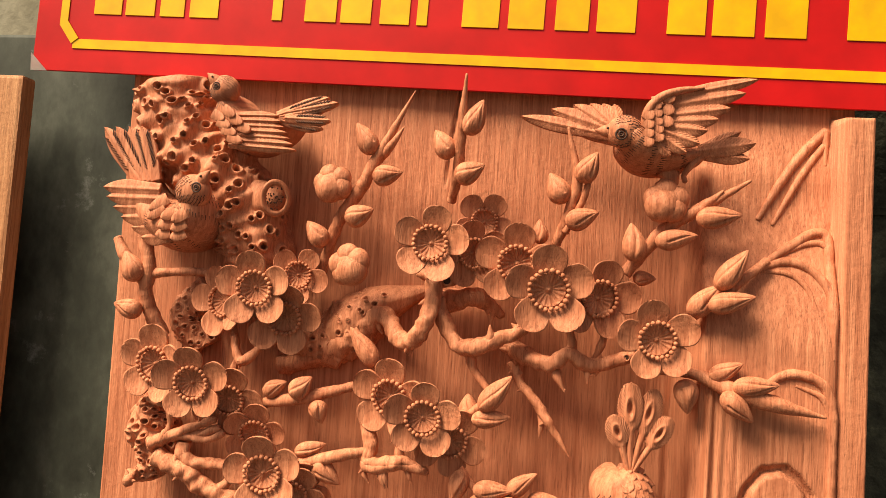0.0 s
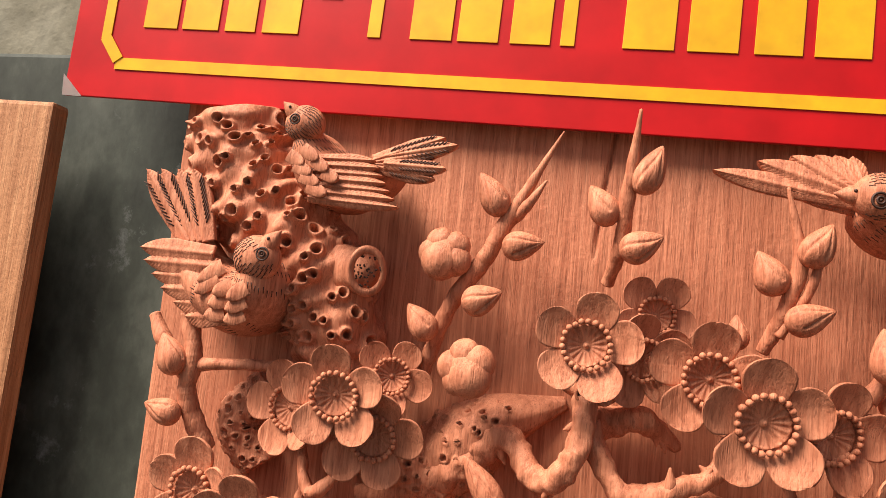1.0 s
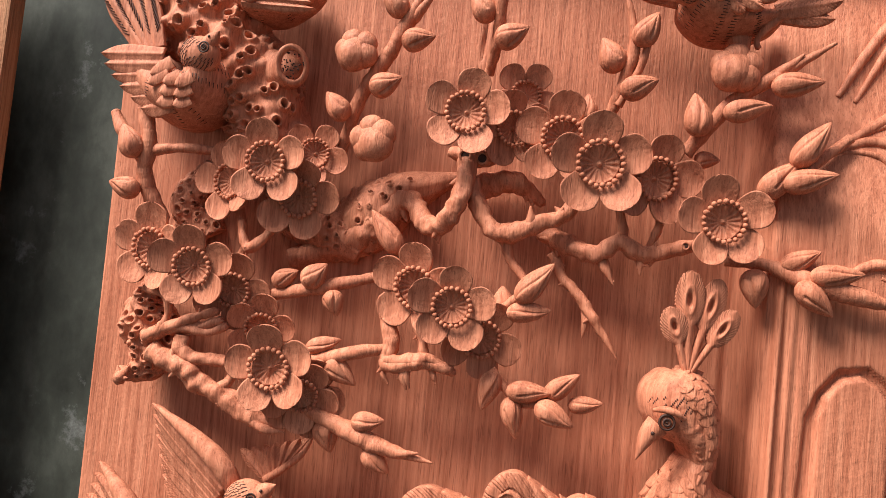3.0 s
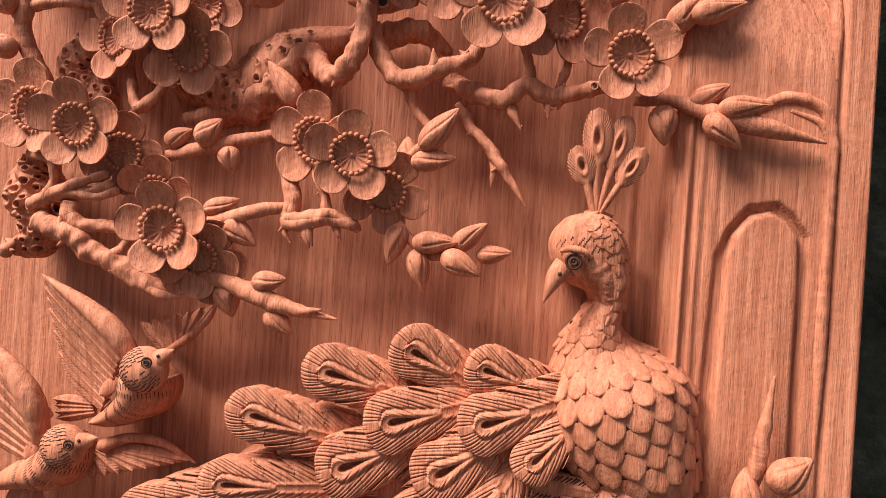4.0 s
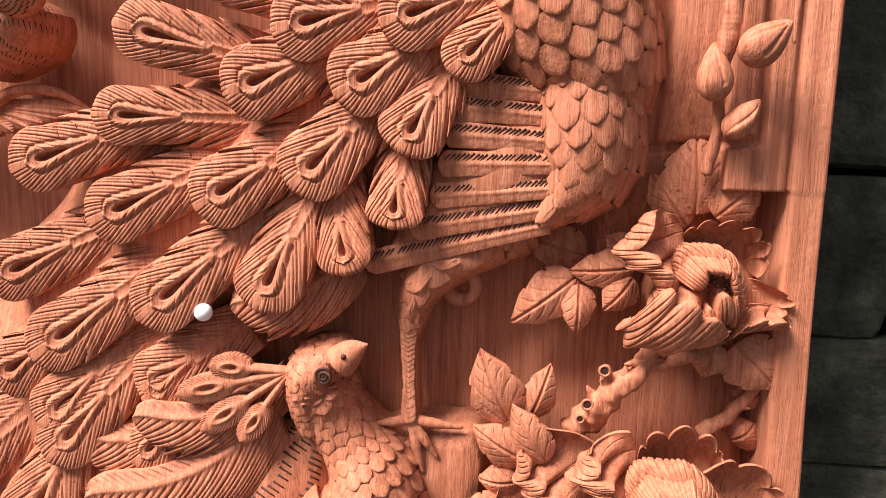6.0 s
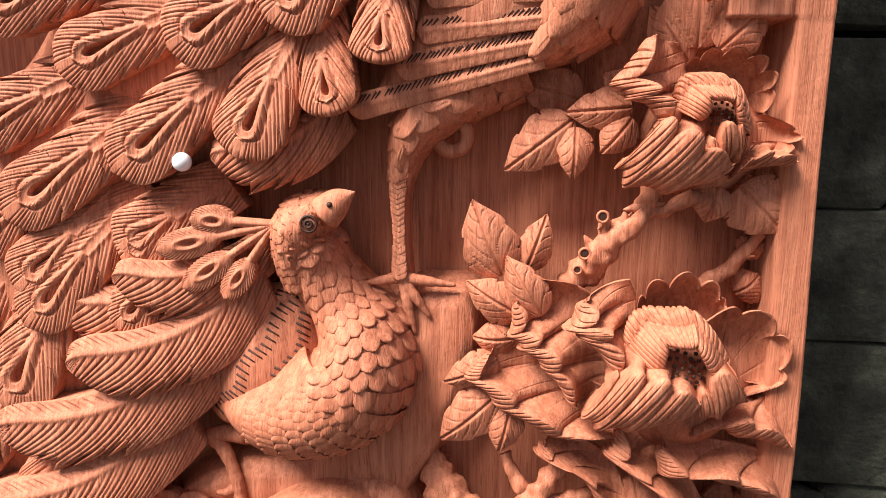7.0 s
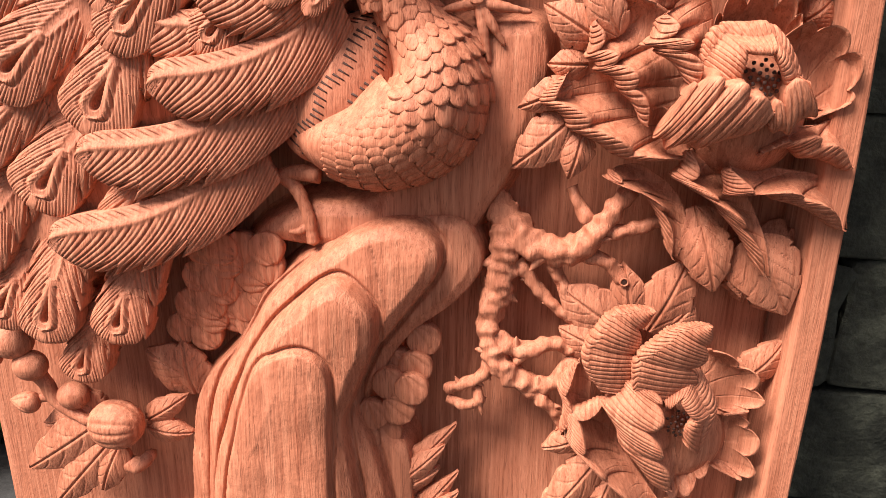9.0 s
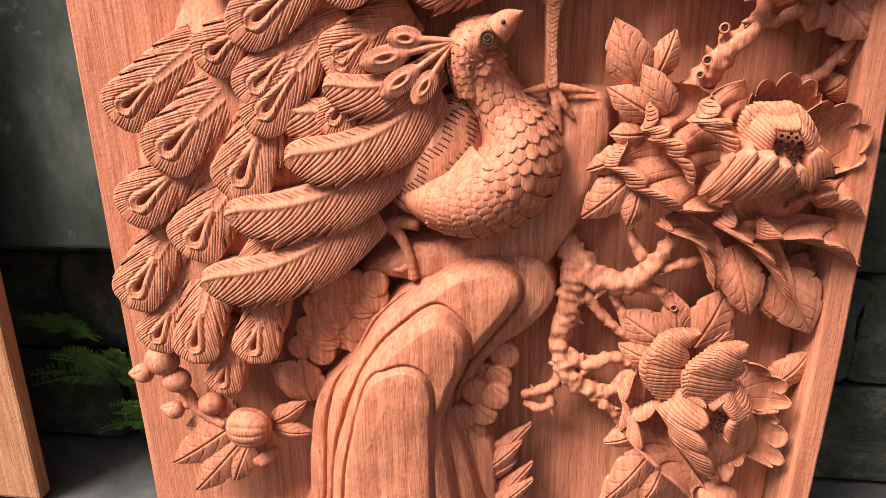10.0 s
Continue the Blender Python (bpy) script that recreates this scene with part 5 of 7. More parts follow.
branch(panel, ((0.15, 0.8133, 0.03), (0.1422, 0.8061, 0.03), (0.1384, 0.8005, 0.028), (0.1391, 0.7963, 0.028)), (.003, .0026, .002, .002), 0.1, "bird_leg")
branch(panel, ((0.1269, 0.806, 0.02), (0.1303, 0.8005, 0.024), (0.1315, 0.7946, 0.024)), (.007, .007, .006), 0.2, "branch")
# two birds in flight
small_bird(
    [(*(-0.1157, 0.5292, 0.03)[:2], 0.0121, .016, .028), (*(-0.1166, 0.5187, 0.03)[:2], 0.0132, .014, .031), (*(-0.1256, 0.5104, 0.03)[:2], 0.0098, .012, .026), (*(-0.1379, 0.5033, 0.03)[:2], 0.0069, .010, .020), (*(-0.1457, 0.5005, 0.03)[:2], 0.0023, .012, .015)],
    ((-0.108, 0.5350, 0.0415), 0.0120), (-0.0916, 0.5467, 0.044), (-0.1013, 0.5405, 0.052), 0.0026,
    fan((-0.125, 0.5365, 0.034), (-0.1364, 0.5105, 0.028), (-0.1725, 0.5789, 0.034), (-0.1675, 0.5311, 0.02), 9, 0.0103) + fan((-0.1079, 0.5399, 0.016), (-0.0987, 0.5483, 0.016), (-0.1253, 0.5557, 0.016), (-0.083, 0.5681, 0.018), 7, 0.0069) + fan((-0.1459, 0.505, 0.02), (-0.1478, 0.5094, 0.02), (-0.1674, 0.5004, 0.022), (-0.1698, 0.5111, 0.022), 4, 0.0063),
    [((*(-0.1368, 0.535, 0.03)[:2], .030), (*(-0.1412, 0.5286, 0.03)[:2], .030), 0.0075), ((*(-0.1301, 0.5239, 0.032)[:2], .032), (*(-0.1372, 0.5169, 0.03)[:2], .030), 0.0075)],
    "small carved bird in flight with raised wings")
small_bird(
    [(*(-0.156, 0.485, 0.03)[:2], 0.0115, .016, .026), (*(-0.1651, 0.4751, 0.03)[:2], 0.0132, .014, .030), (*(-0.1827, 0.4688, 0.03)[:2], 0.0098, .012, .024), (*(-0.202, 0.4608, 0.03)[:2], 0.0046, .012, .017)],
    ((-0.1495, 0.4915, 0.041), 0.0116), (-0.1301, 0.4982, 0.043), (-0.1404, 0.4956, 0.051), 0.0026,
    fan((-0.1641, 0.5019, 0.034), (-0.1783, 0.4793, 0.028), (-0.201, 0.5426, 0.034), (-0.2226, 0.4951, 0.02), 8, 0.008) + fan((-0.1547, 0.4808, 0.014), (-0.1404, 0.4858, 0.016), (-0.1545, 0.4663, 0.018), (-0.0909, 0.4839, 0.02), 9, 0.0086) + fan((-0.185, 0.4646, 0.022), (-0.1784, 0.4652, 0.022), (-0.194, 0.4481, 0.022), (-0.1772, 0.4482, 0.022), 3, 0.0075),
    [((*(-0.174, 0.4864, 0.03)[:2], .030), (*(-0.1784, 0.4784, 0.03)[:2], .030), 0.008)],
    "small carved bird in flight before open wing")
branch(panel, ((-0.1425, 0.4862, 0.018), (-0.1254, 0.4929, 0.02), (-0.1059, 0.4916, 0.02), (-0.0885, 0.482, 0.018)), (.0045, .0034, .0028, .001), 0.06, "wing_edge")

branch(panel, ((-0.1178, 0.5371, 0.034), (-0.1268, 0.5517, 0.038), (-0.1449, 0.5651, 0.038), (-0.1725, 0.5789, 0.034)), (.0060, .0075, .0055, .0008), 0.05, "wing_edge", 0.0, 16)
branch(panel, ((-0.1666, 0.4911, 0.034), (-0.1716, 0.5126, 0.038), (-0.184, 0.5294, 0.038), (-0.201, 0.5426, 0.034)), (.0060, .0085, .0060, .0010), 0.05, "wing_edge", 0.0, 16)
branch(panel, ((-0.1082, 0.5405, 0.018), (-0.0953, 0.5506, 0.02), (-0.0872, 0.5582, 0.02), (-0.0824, 0.5682, 0.018)), (.0030, .0026, .0022, .001), 0.05, "wing_edge", 0.0, 12)

# ---- the peacock
pk = Build()
breast = Loft([
    (*(0.1235, 0.5833, 0.03)[:2], 0.0078, .018, .022), (*(0.1207, 0.5737, 0.03)[:2], 0.0106, .016, .026), (*(0.1208, 0.56, 0.03)[:2], 0.0217, .010, .034),
    (*(0.1277, 0.54, 0.03)[:2], 0.0379, .010, .047), (*(0.138, 0.5201, 0.03)[:2], 0.0379, .010, .046), (*(0.151, 0.4992, 0.03)[:2], 0.0256, .010, .040), (*(0.1572, 0.4806, 0.03)[:2], 0.0111, .006, .024)], 110, 60)
pk.add(*breast.solid())
scales_on(pk, breast, 0.02, 0.24, 5, 5, 0.0010, 1.0)
scales_on(pk, breast, 0.27, 0.97, 11, 9, 0.0013, 1.05)
wing = Loft([(*(0.1287, 0.5179, 0.04)[:2], 0.012, .014, .026), (*(0.1378, 0.5025, 0.04)[:2], 0.0218, .014, .034), (*(0.1424, 0.4808, 0.04)[:2], 0.0255, .014, .036), (*(0.1397, 0.461, 0.04)[:2], 0.0239, .012, .034), (*(0.1258, 0.4416, 0.04)[:2], 0.0088, .010, .028)], 90, 50)
pk.add(*wing.solid())
scales_on(pk, wing, 0.04, 0.95, 9, 7, 0.0010, 1.0)
belly = Loft([(*(0.0588, 0.4218, 0.03)[:2], 0.0062, .012, .018), (*(0.0847, 0.4444, 0.03)[:2], 0.0239, .012, .024), (*(0.1099, 0.4636, 0.03)[:2], 0.0325, .010, .030), (*(0.1294, 0.4822, 0.03)[:2], 0.0364, .008, .030)], 70, 40)
pk.add(*belly.solid())
bars = (((0.1274, 0.4939, 0.038), (0.0841, 0.4974, 0.038)), ((0.1302, 0.4838, 0.039), (0.0831, 0.4874, 0.038)), ((0.1306, 0.4735, 0.04), (0.0809, 0.4761, 0.038)), ((0.131, 0.4641, 0.04), (0.0787, 0.4633, 0.038)), ((0.1303, 0.454, 0.039), (0.0749, 0.4488, 0.036)), ((0.1294, 0.4455, 0.037), (0.0659, 0.4337, 0.034)), ((0.1273, 0.4379, 0.035), (0.0445, 0.4167, 0.032)))
for root, tip in bars:
    pk.kid("wing_feather", *plume(root, tip, 0.0117, 0.0009, 0.0001, 0.006, 0.6, 0.0, 0.006, 0.92))
    L, ang = between(root, tip)
    n = int(L / 0.002)
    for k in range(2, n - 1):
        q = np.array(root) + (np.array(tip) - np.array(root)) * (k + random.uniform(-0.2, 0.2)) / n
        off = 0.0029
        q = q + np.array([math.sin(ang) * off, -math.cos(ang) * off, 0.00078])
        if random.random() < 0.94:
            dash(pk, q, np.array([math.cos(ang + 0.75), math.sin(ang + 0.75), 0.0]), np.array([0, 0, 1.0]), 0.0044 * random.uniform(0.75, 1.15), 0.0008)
hc = (0.1121, 0.6096, 0.034)
skull = Loft([(*(0.1241, 0.5814, 0.03)[:2], 0.0075, .018, .022), (*(0.1214, 0.5941, 0.03)[:2], 0.0106, .018, .028), (*(0.1138, 0.606, 0.03)[:2], 0.0178, .016, .033), (*(0.1096, 0.6162, 0.03)[:2], 0.0173, .016, .033), (*(0.1081, 0.6243, 0.03)[:2], 0.01, .018, .027), (*(0.108, 0.6275, 0.03)[:2], 0.0022, .02, .016)], 70, 40)
pk.add(*skull.solid(pitted(60, 21, 0.02, (0.0007, 0.0012), 0.022, 0.012, 300, 0.02)))
back = Loft([(*(0.1083, 0.621, 0.03)[:2], 0.0095, .018, .0275), (*(0.1138, 0.6185, 0.03)[:2], 0.0117, .018, .0300), (*(0.12, 0.6122, 0.03)[:2], 0.0106, .018, .0302), (*(0.1255, 0.5983, 0.03)[:2], 0.0078, .018, .0272), (*(0.1256, 0.5847, 0.03)[:2], 0.0072, .018, .0232)], 60, 30)
scales_on(pk, back, 0.02, 0.98, 11, 6, 0.0007, 1.0, -0.75, 0.75)
beak_on(pk, (0.1009, 0.6011, 0.044), (0.0915, 0.5836, 0.046), 0.0061, 0.003)
eye_on(pk, (0.1042, 0.604, 0.0505), 0.0036)
for tip, w in (((0.1123, 0.6786, 0.04), 0.0195), ((0.1269, 0.6755, 0.038), 0.0180), ((0.103, 0.6597, 0.041), 0.0180), ((0.1355, 0.6604, 0.038), 0.0170)):
    pk.kid("crest_feather", *crest_plume((0.1143, 0.625, 0.037), tip, w))
# brow and stippled cheek
pk.add(*tube(((0.0985, 0.6085, 0.046), (0.1030, 0.6098, 0.0505), (0.1085, 0.6088, 0.0515), (0.1130, 0.6060, 0.0500)), (0.0010, 0.0018, 0.0016, 0.0008), 14, 0.0008))
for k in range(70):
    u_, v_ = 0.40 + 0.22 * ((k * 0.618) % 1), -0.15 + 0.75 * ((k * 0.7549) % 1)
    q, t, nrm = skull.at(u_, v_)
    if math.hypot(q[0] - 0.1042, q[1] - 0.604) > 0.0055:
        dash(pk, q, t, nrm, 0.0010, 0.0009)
pk.add(*tube(((0.1152, 0.6405, 0.034), (0.1151, 0.6311, 0.034), (0.1138, 0.6228, 0.036)), (0.0014, 0.0022, 0.0034), 14))
thigh = Loft([(*(0.1201, 0.4349, 0.02)[:2], 0.0127, .004, .020), (*(0.0932, 0.4228, 0.02)[:2], 0.0117, .006, .024), (*(0.0744, 0.4116, 0.02)[:2], 0.0117, .008, .024), (*(0.067, 0.3965, 0.02)[:2], 0.0076, .010, .020), (*(0.0648, 0.3798, 0.02)[:2], 0.0046, .012, .015), (*(0.0651, 0.3589, 0.02)[:2], 0.0038, .012, .014), (*(0.0655, 0.3396, 0.02)[:2], 0.0051, .014, .014)], 100, 30)
pk.add(*thigh.solid())
scales_on(pk, thigh, 0.05, 0.55, 9, 4, 0.0008, 0.9, -0.9, 0.9)
scales_on(pk, thigh, 0.58, 0.97, 20, 1, 0.0004, 0.9, -0.001, 0.001, wide=1.5)
for tip in ((0.0497, 0.3379, 0.024), (0.0722, 0.3141, 0.024), (0.0788, 0.3226, 0.024), (0.0904, 0.3374, 0.022)):
    root = (0.0662, 0.3411, 0.024)
    mid = tuple((a + c) / 2 for a, c in zip(root, tip))
    pk.add(*tube((root, (mid[0], mid[1], mid[2] + 0.001), tip), (.0030, .0024, .0010), 12, 0.0012, 0, 1, 1, 0.05))
pk.add(*ring((0.0878, 0.4053, 0.014), 0.0071, 0.0035, (0, 0), 24, 10))
pk.done("carved_peacock", [WOOD, INK], panel, "large carved peacock with scaled breast and crest")
mound = Loft([(0.0755, 0.5290, 0.0156, .0, .031), (0.0260, 0.4920, 0.0450, .0, .034), (-0.0320, 0.4470, 0.0510, .0, .033), (-0.0840, 0.3960, 0.0540, .0, .036), (-0.1340, 0.2820, 0.0660, .0, .036), (-0.1680, 0.2080, 0.0370, .0, .032), (-0.1700, 0.1560, 0.0162, .0, .022)], 120, 40, 1.0)
Build().add(*mound.solid(pitted(4, 2, 0.0, (0.01, 0.012), 0.3, 0.12, 40))).done("tail_ground", WOOD, panel, "carved ground under the tail feathers")

# ---- the smaller pheasant
ph = Build()
hen = Loft([(0.0222, 0.3640, 0.0090, 0.016, 0.018), (0.0246, 0.3549, 0.0135, 0.016, 0.028), (0.0281, 0.3433, 0.0135, 0.014, 0.029), (0.0368, 0.3281, 0.0170, 0.012, 0.031), (0.0456, 0.3132, 0.0240, 0.012, 0.040), (0.0461, 0.2978, 0.0285, 0.012, 0.045), (0.0348, 0.2844, 0.0310, 0.012, 0.046), (0.0147, 0.2754, 0.0270, 0.012, 0.042), (-0.0061, 0.2753, 0.0190, 0.012, 0.034), (-0.0254, 0.2787, 0.0080, 0.008, 0.020)], 140, 64)
ph.add(*hen.solid())
scales_on(ph, hen, 0.09, 0.28, 6, 6, 0.0009, 0.9, -0.9, 0.9)
scales_on(ph, hen, 0.31, 0.60, 8, 7, 0.0012, 0.9, -0.32, 0.9)
scales_on(ph, hen, 0.62, 0.85, 7, 12, 0.0004, 1.0, -0.3, 0.9)
saddle = Loft([(0.0250, 0.3340, 0.0080, 0.010, 0.018), (0.0130, 0.3190, 0.0240, 0.010, 0.024), (0.0030, 0.3010, 0.0310, 0.010, 0.028), (-0.0090, 0.2840, 0.0270, 0.010, 0.028), (-0.0230, 0.2690, 0.0120, 0.010, 0.020)], 60, 34)
ph.add(*saddle.solid())
# five columns of slanted dark dashes over the saddle
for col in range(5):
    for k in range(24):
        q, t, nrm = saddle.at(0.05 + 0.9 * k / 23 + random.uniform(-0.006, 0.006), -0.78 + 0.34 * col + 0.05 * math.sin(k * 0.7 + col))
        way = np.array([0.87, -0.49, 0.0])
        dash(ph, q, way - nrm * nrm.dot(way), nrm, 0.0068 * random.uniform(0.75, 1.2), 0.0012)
skull = Loft([(*(0.0377, 0.374, 0.03)[:2], 0.0035, .022, .018), (*(0.0309, 0.3723, 0.03)[:2], 0.0091, .020, .024), (*(0.0215, 0.3649, 0.03)[:2], 0.0139, .018, .031), (*(0.0198, 0.353, 0.03)[:2], 0.0132, .016, .031), (*(0.0219, 0.3385, 0.03)[:2], 0.0117, .014, .028)], 60, 36)
ph.add(*skull.solid(pitted(40, 31, 0.05, (0.0006, 0.0010), 0.03, 0.03, 300)))
scales_on(ph, skull, 0.30, 0.98, 11, 8, 0.0004, 0.9, -0.9, 0.9)
beak_on(ph, (0.035, 0.3724, 0.04), (0.0487, 0.3823, 0.042), 0.0081, 0.001)
eye_on(ph, (0.0309, 0.3696, 0.0505), 0.0035)
for tip, w in (((-0.0240, 0.3695, 0.046), 0.0185), ((-0.0395, 0.3555, 0.0475), 0.0190), ((-0.0285, 0.3385, 0.047), 0.0180), ((-0.0101, 0.3340, 0.046), 0.0170)):
    ph.kid("crest_feather", *crest_plume((0.0125, 0.3672, 0.042), tip, w))
ph.add(*tube(((0.0033, 0.3645, 0.038), (0.0093, 0.3663, 0.04), (0.0164, 0.3681, 0.042)), (0.0012, 0.0018, 0.0026), 12))
ph.add(*tube(((-0.0332, 0.2553, 0.02), (-0.0245, 0.247, 0.022), (-0.0186, 0.2329, 0.024), (-0.0169, 0.2205, 0.024)), (.0042, .0036, .0032, .0034), 14, 0.0014, 0, 1, 1, 0.05))
ph.add(*tube(((-0.013, 0.2559, 0.02), (-0.0248, 0.2567, 0.02), (-0.0332, 0.2547, 0.02)), (.005, .0044, .004), 14))
ph.add(*tube(((-0.0204, 0.228, 0.022), (-0.0244, 0.226, 0.024), (-0.0294, 0.2257, 0.024)), (.003, .0022, .001), 10))
ph.done("carved_pheasant", [WOOD, INK], panel, "smaller carved pheasant with crest and scaled breast")


# ---- rocks
def chiselled(x, z, step, size):
    """Flat facets of random tilt that meet in creases, as a wide chisel leaves them."""
    rnd = np.random.default_rng(5)
    table = rnd.uniform(-1, 1, (97, 97))
    a, b_ = (0.82 * x + 0.57 * z) / step + 40, (0.82 * z - 0.57 * x) / (step * 1.5) + 40
    i, j = np.floor(a).astype(int), np.floor(b_).astype(int)
    f, g = a - i, b_ - j
    t00, t10, t01, t11 = (table[(i + m) % 97, (j + n) % 97] for m, n in ((0, 0), (1, 0), (0, 1), (1, 1)))
    return size * np.where(f + g < 1, t00 + f * (t10 - t00) + g * (t01 - t00), t11 + (1 - f) * (t01 - t11) + (1 - g) * (t10 - t11))


def rock(name, levels, step=0.0012, facet=0.0022, label=""):
    """Terraces: outlines from the outermost inwards, each with its height, its edge width and its slope."""
    outer = levels[0][0]
    xs, zs = [p[0] for p in outer], [p[1] for p in outer]
    gx_, gz_ = np.arange(min(xs) - 0.002, max(xs) + 0.002, step), np.arange(max(0.001, min(zs) - 0.002), max(zs) + 0.002, step)
    px, pz = np.meshgrid(gx_, gz_, indexing="ij")
    rnd = random.Random(len(levels))
    wob = np.array([noise.noise((x * 45, z * 45, 1.0)) for x, z in zip(px.ravel(), pz.ravel())]).reshape(px.shape)
    near, chip = np.full(px.shape, 9.0), np.zeros(px.shape)
    for _ in range(46):
        cx, cz = rnd.uniform(gx_[0], gx_[-1]), rnd.uniform(gz_[0], gz_[-1])
        ga, gb = rnd.uniform(-1, 1), rnd.uniform(-1, 1)
        d = np.hypot((px - cx) * 1.3, (pz - cz) * 0.7)
        chip = np.where(d < near, ga * (px - cx) + gb * (pz - cz) * 0.6, chip)
        near = np.minimum(near, d)
    h = np.full(px.shape, -0.004)
    for poly, high, soft, slope in levels:
        ringed = [q[:2] for q in poly]
        curve = spline(ringed[-2:] + ringed + ringed[:2], 160)[:, :2]
        d = within(px, pz, [tuple(q) for q in curve[(curve[:, 1] > -0.2)]][4:-4]) + 0.0005 * wob
        h += high * np.clip(d / soft, 0, 1) + slope * (1.9 * np.clip(d - soft, 0, 0.006) + 0.25 * np.clip(d - soft - 0.006, 0, 0.014)) - 0.0026 * np.exp(-(((d + 0.0004) / 0.0013) ** 2)) * (high < 0.02)
    h += facet * 11 * chip + 0.0011 * wob
    h += chiselled(px, pz, 0.011, facet * 0.38)
    v = np.stack([px, pz, h], -1).reshape(-1, 3)
    return Build().add(v, quads(*px.shape)).done(name, WOOD, panel, label)


rock("rock_mound", [([(-0.0689, 0.1991, 0), (-0.0538, 0.2289, 0), (-0.0243, 0.2471, 0), (0.0162, 0.2574, 0), (0.0273, 0.3369, 0), (0.0474, 0.334, 0), (0.0645, 0.3386, 0), (0.1008, 0.3377, 0), (0.107, 0.2988, 0), (0.0919, 0.2585, 0), (0.0699, 0.2221, 0), (0.0553, 0.2125, 0), (-0.0499, 0.1988, 0)], .024, .008, .25)], 0.0012, 0.0008, "smooth carved rock under the birds")
rock("layered_rock", [
    ([(-0.1160, -0.0158), (-0.1045, 0.0418), (-0.0926, 0.1254), (-0.0656, 0.1622), (-0.0432, 0.1995), (-0.0067, 0.2272), (0.0243, 0.2396), (0.0595, 0.2421), (0.0734, 0.2285), (0.0766, 0.2105), (0.0631, 0.1889), (0.0391, 0.1689), (0.0231, 0.1441), (0.0169, 0.1225), (0.0373, 0.1026), (0.0418, 0.0575), (0.0452, 0.0041)], .030, .005, .26),
    ([(-0.0899, 0.0012), (-0.0837, 0.0559), (-0.0764, 0.1282), (-0.0553, 0.1668), (-0.0358, 0.1971), (-0.0039, 0.2229), (0.0196, 0.2390), (0.0393, 0.2366), (0.0514, 0.2253), (0.0492, 0.2073), (0.0300, 0.1799), (0.0133, 0.1560), (0.0082, 0.1312), (0.0161, 0.1065), (0.0254, 0.0676), (0.0296, 0.0160)], .0080, .0022, .34),
    ([(-0.0816, 0.0069), (-0.0757, 0.0607), (-0.0705, 0.1018), (-0.0548, 0.1495), (-0.0382, 0.1784), (-0.0207, 0.1966), (0.0009, 0.2101), (0.0197, 0.1919), (0.0183, 0.1670), (0.0091, 0.1425), (0.0032, 0.1256), (0.0076, 0.0963), (0.0122, 0.0610), (0.0135, 0.0186)], .0090, .0022, .36),
    ([(-0.0695, 0.0176), (-0.0641, 0.0699), (-0.0597, 0.1034), (-0.0450, 0.1560), (-0.0296, 0.1704), (-0.0140, 0.1731), (-0.0029, 0.1613), (-0.0028, 0.1316), (-0.0034, 0.0982), (-0.0032, 0.0675), (-0.0032, 0.0258)], .004, .0012, .05)], 0.0007, 0.0012, "layered carved rock with stepped ridges")


# scalloped moss tufts beside the rock
def tuft(p, r, turn, name="moss_scale"):
    u, v = np.meshgrid(np.linspace(0, 1, 12), np.linspace(-1, 1, 25), indexing="ij")
    a = r * 2 * u
    half = r * np.where(u < 0.5, np.sqrt(np.clip(1 - (1 - 2 * u) ** 2, 0.04, 1)), np.sqrt(np.clip(1 - (2 * u - 1) ** 2, 0, 1)))
    ang = np.arctan2(half * v, a + r * 0.4)
    c = 0.0014 * np.sqrt(np.clip(1 - v**2, 0, 1)) * np.sin(np.pi * np.clip(u, 0.02, 0.98)) ** 0.5 + 0.0007 * grooves(ang * 15)
    x, z, h = local(p, radians(turn), a - r, half * v, c)
    return Build().add(*shell(x, z, h, 0.006, 0.95)).done(name, WOOD, panel)


for k in range(26):
    row, col = divmod(k, 4)
    x0, z0, _ = (-0.0495, 0.2098, 0.02)
    tuft((x0 - 0.030 + 0.0115 * col - 0.0030 * row + 0.005 * (row % 2) + random.uniform(-0.002, 0.002), z0 + 0.004 - 0.0088 * row + random.uniform(-0.002, 0.002), 0.022 - 0.0012 * row + 0.002 * (col % 2)), 0.0098, 125 + random.uniform(-35, 35))
moss = ((0.0557, 0.1703, 0.022), (0.0515, 0.155, 0.026), (0.0375, 0.1465, 0.03), (0.0503, 0.1448, 0.032), (0.0425, 0.1306, 0.03), (0.0278, 0.1262, 0.03), (0.0347, 0.1143, 0.026), (0.0226, 0.1104, 0.028), (0.0418, 0.1541, 0.022))
for p in moss:
    tuft((p[0] - 0.014, p[1] - 0.004, p[2]), 0.0096, 300 + random.uniform(-25, 25))
for root, tip, w in (((0.0305, 0.0698, 0.02), (0.0697, 0.114, 0.03), 0.013), ((0.0309, 0.0706, 0.024), (0.0635, 0.1019, 0.034), 0.013), ((0.0308, 0.0669, 0.022), (0.0607, 0.0852, 0.03), 0.0117), ((0.0314, 0.0339, 0.02), (0.0714, 0.0821, 0.03), 0.0136), ((0.0318, 0.0349, 0.024), (0.072, 0.0709, 0.032), 0.013), ((0.0316, 0.0309, 0.022), (0.0692, 0.057, 0.03), 0.0123)):
    leaf(panel, (root[0] - 0.009, *root[1:]), (tip[0] - 0.009, *tip[1:]), w * 1.3)

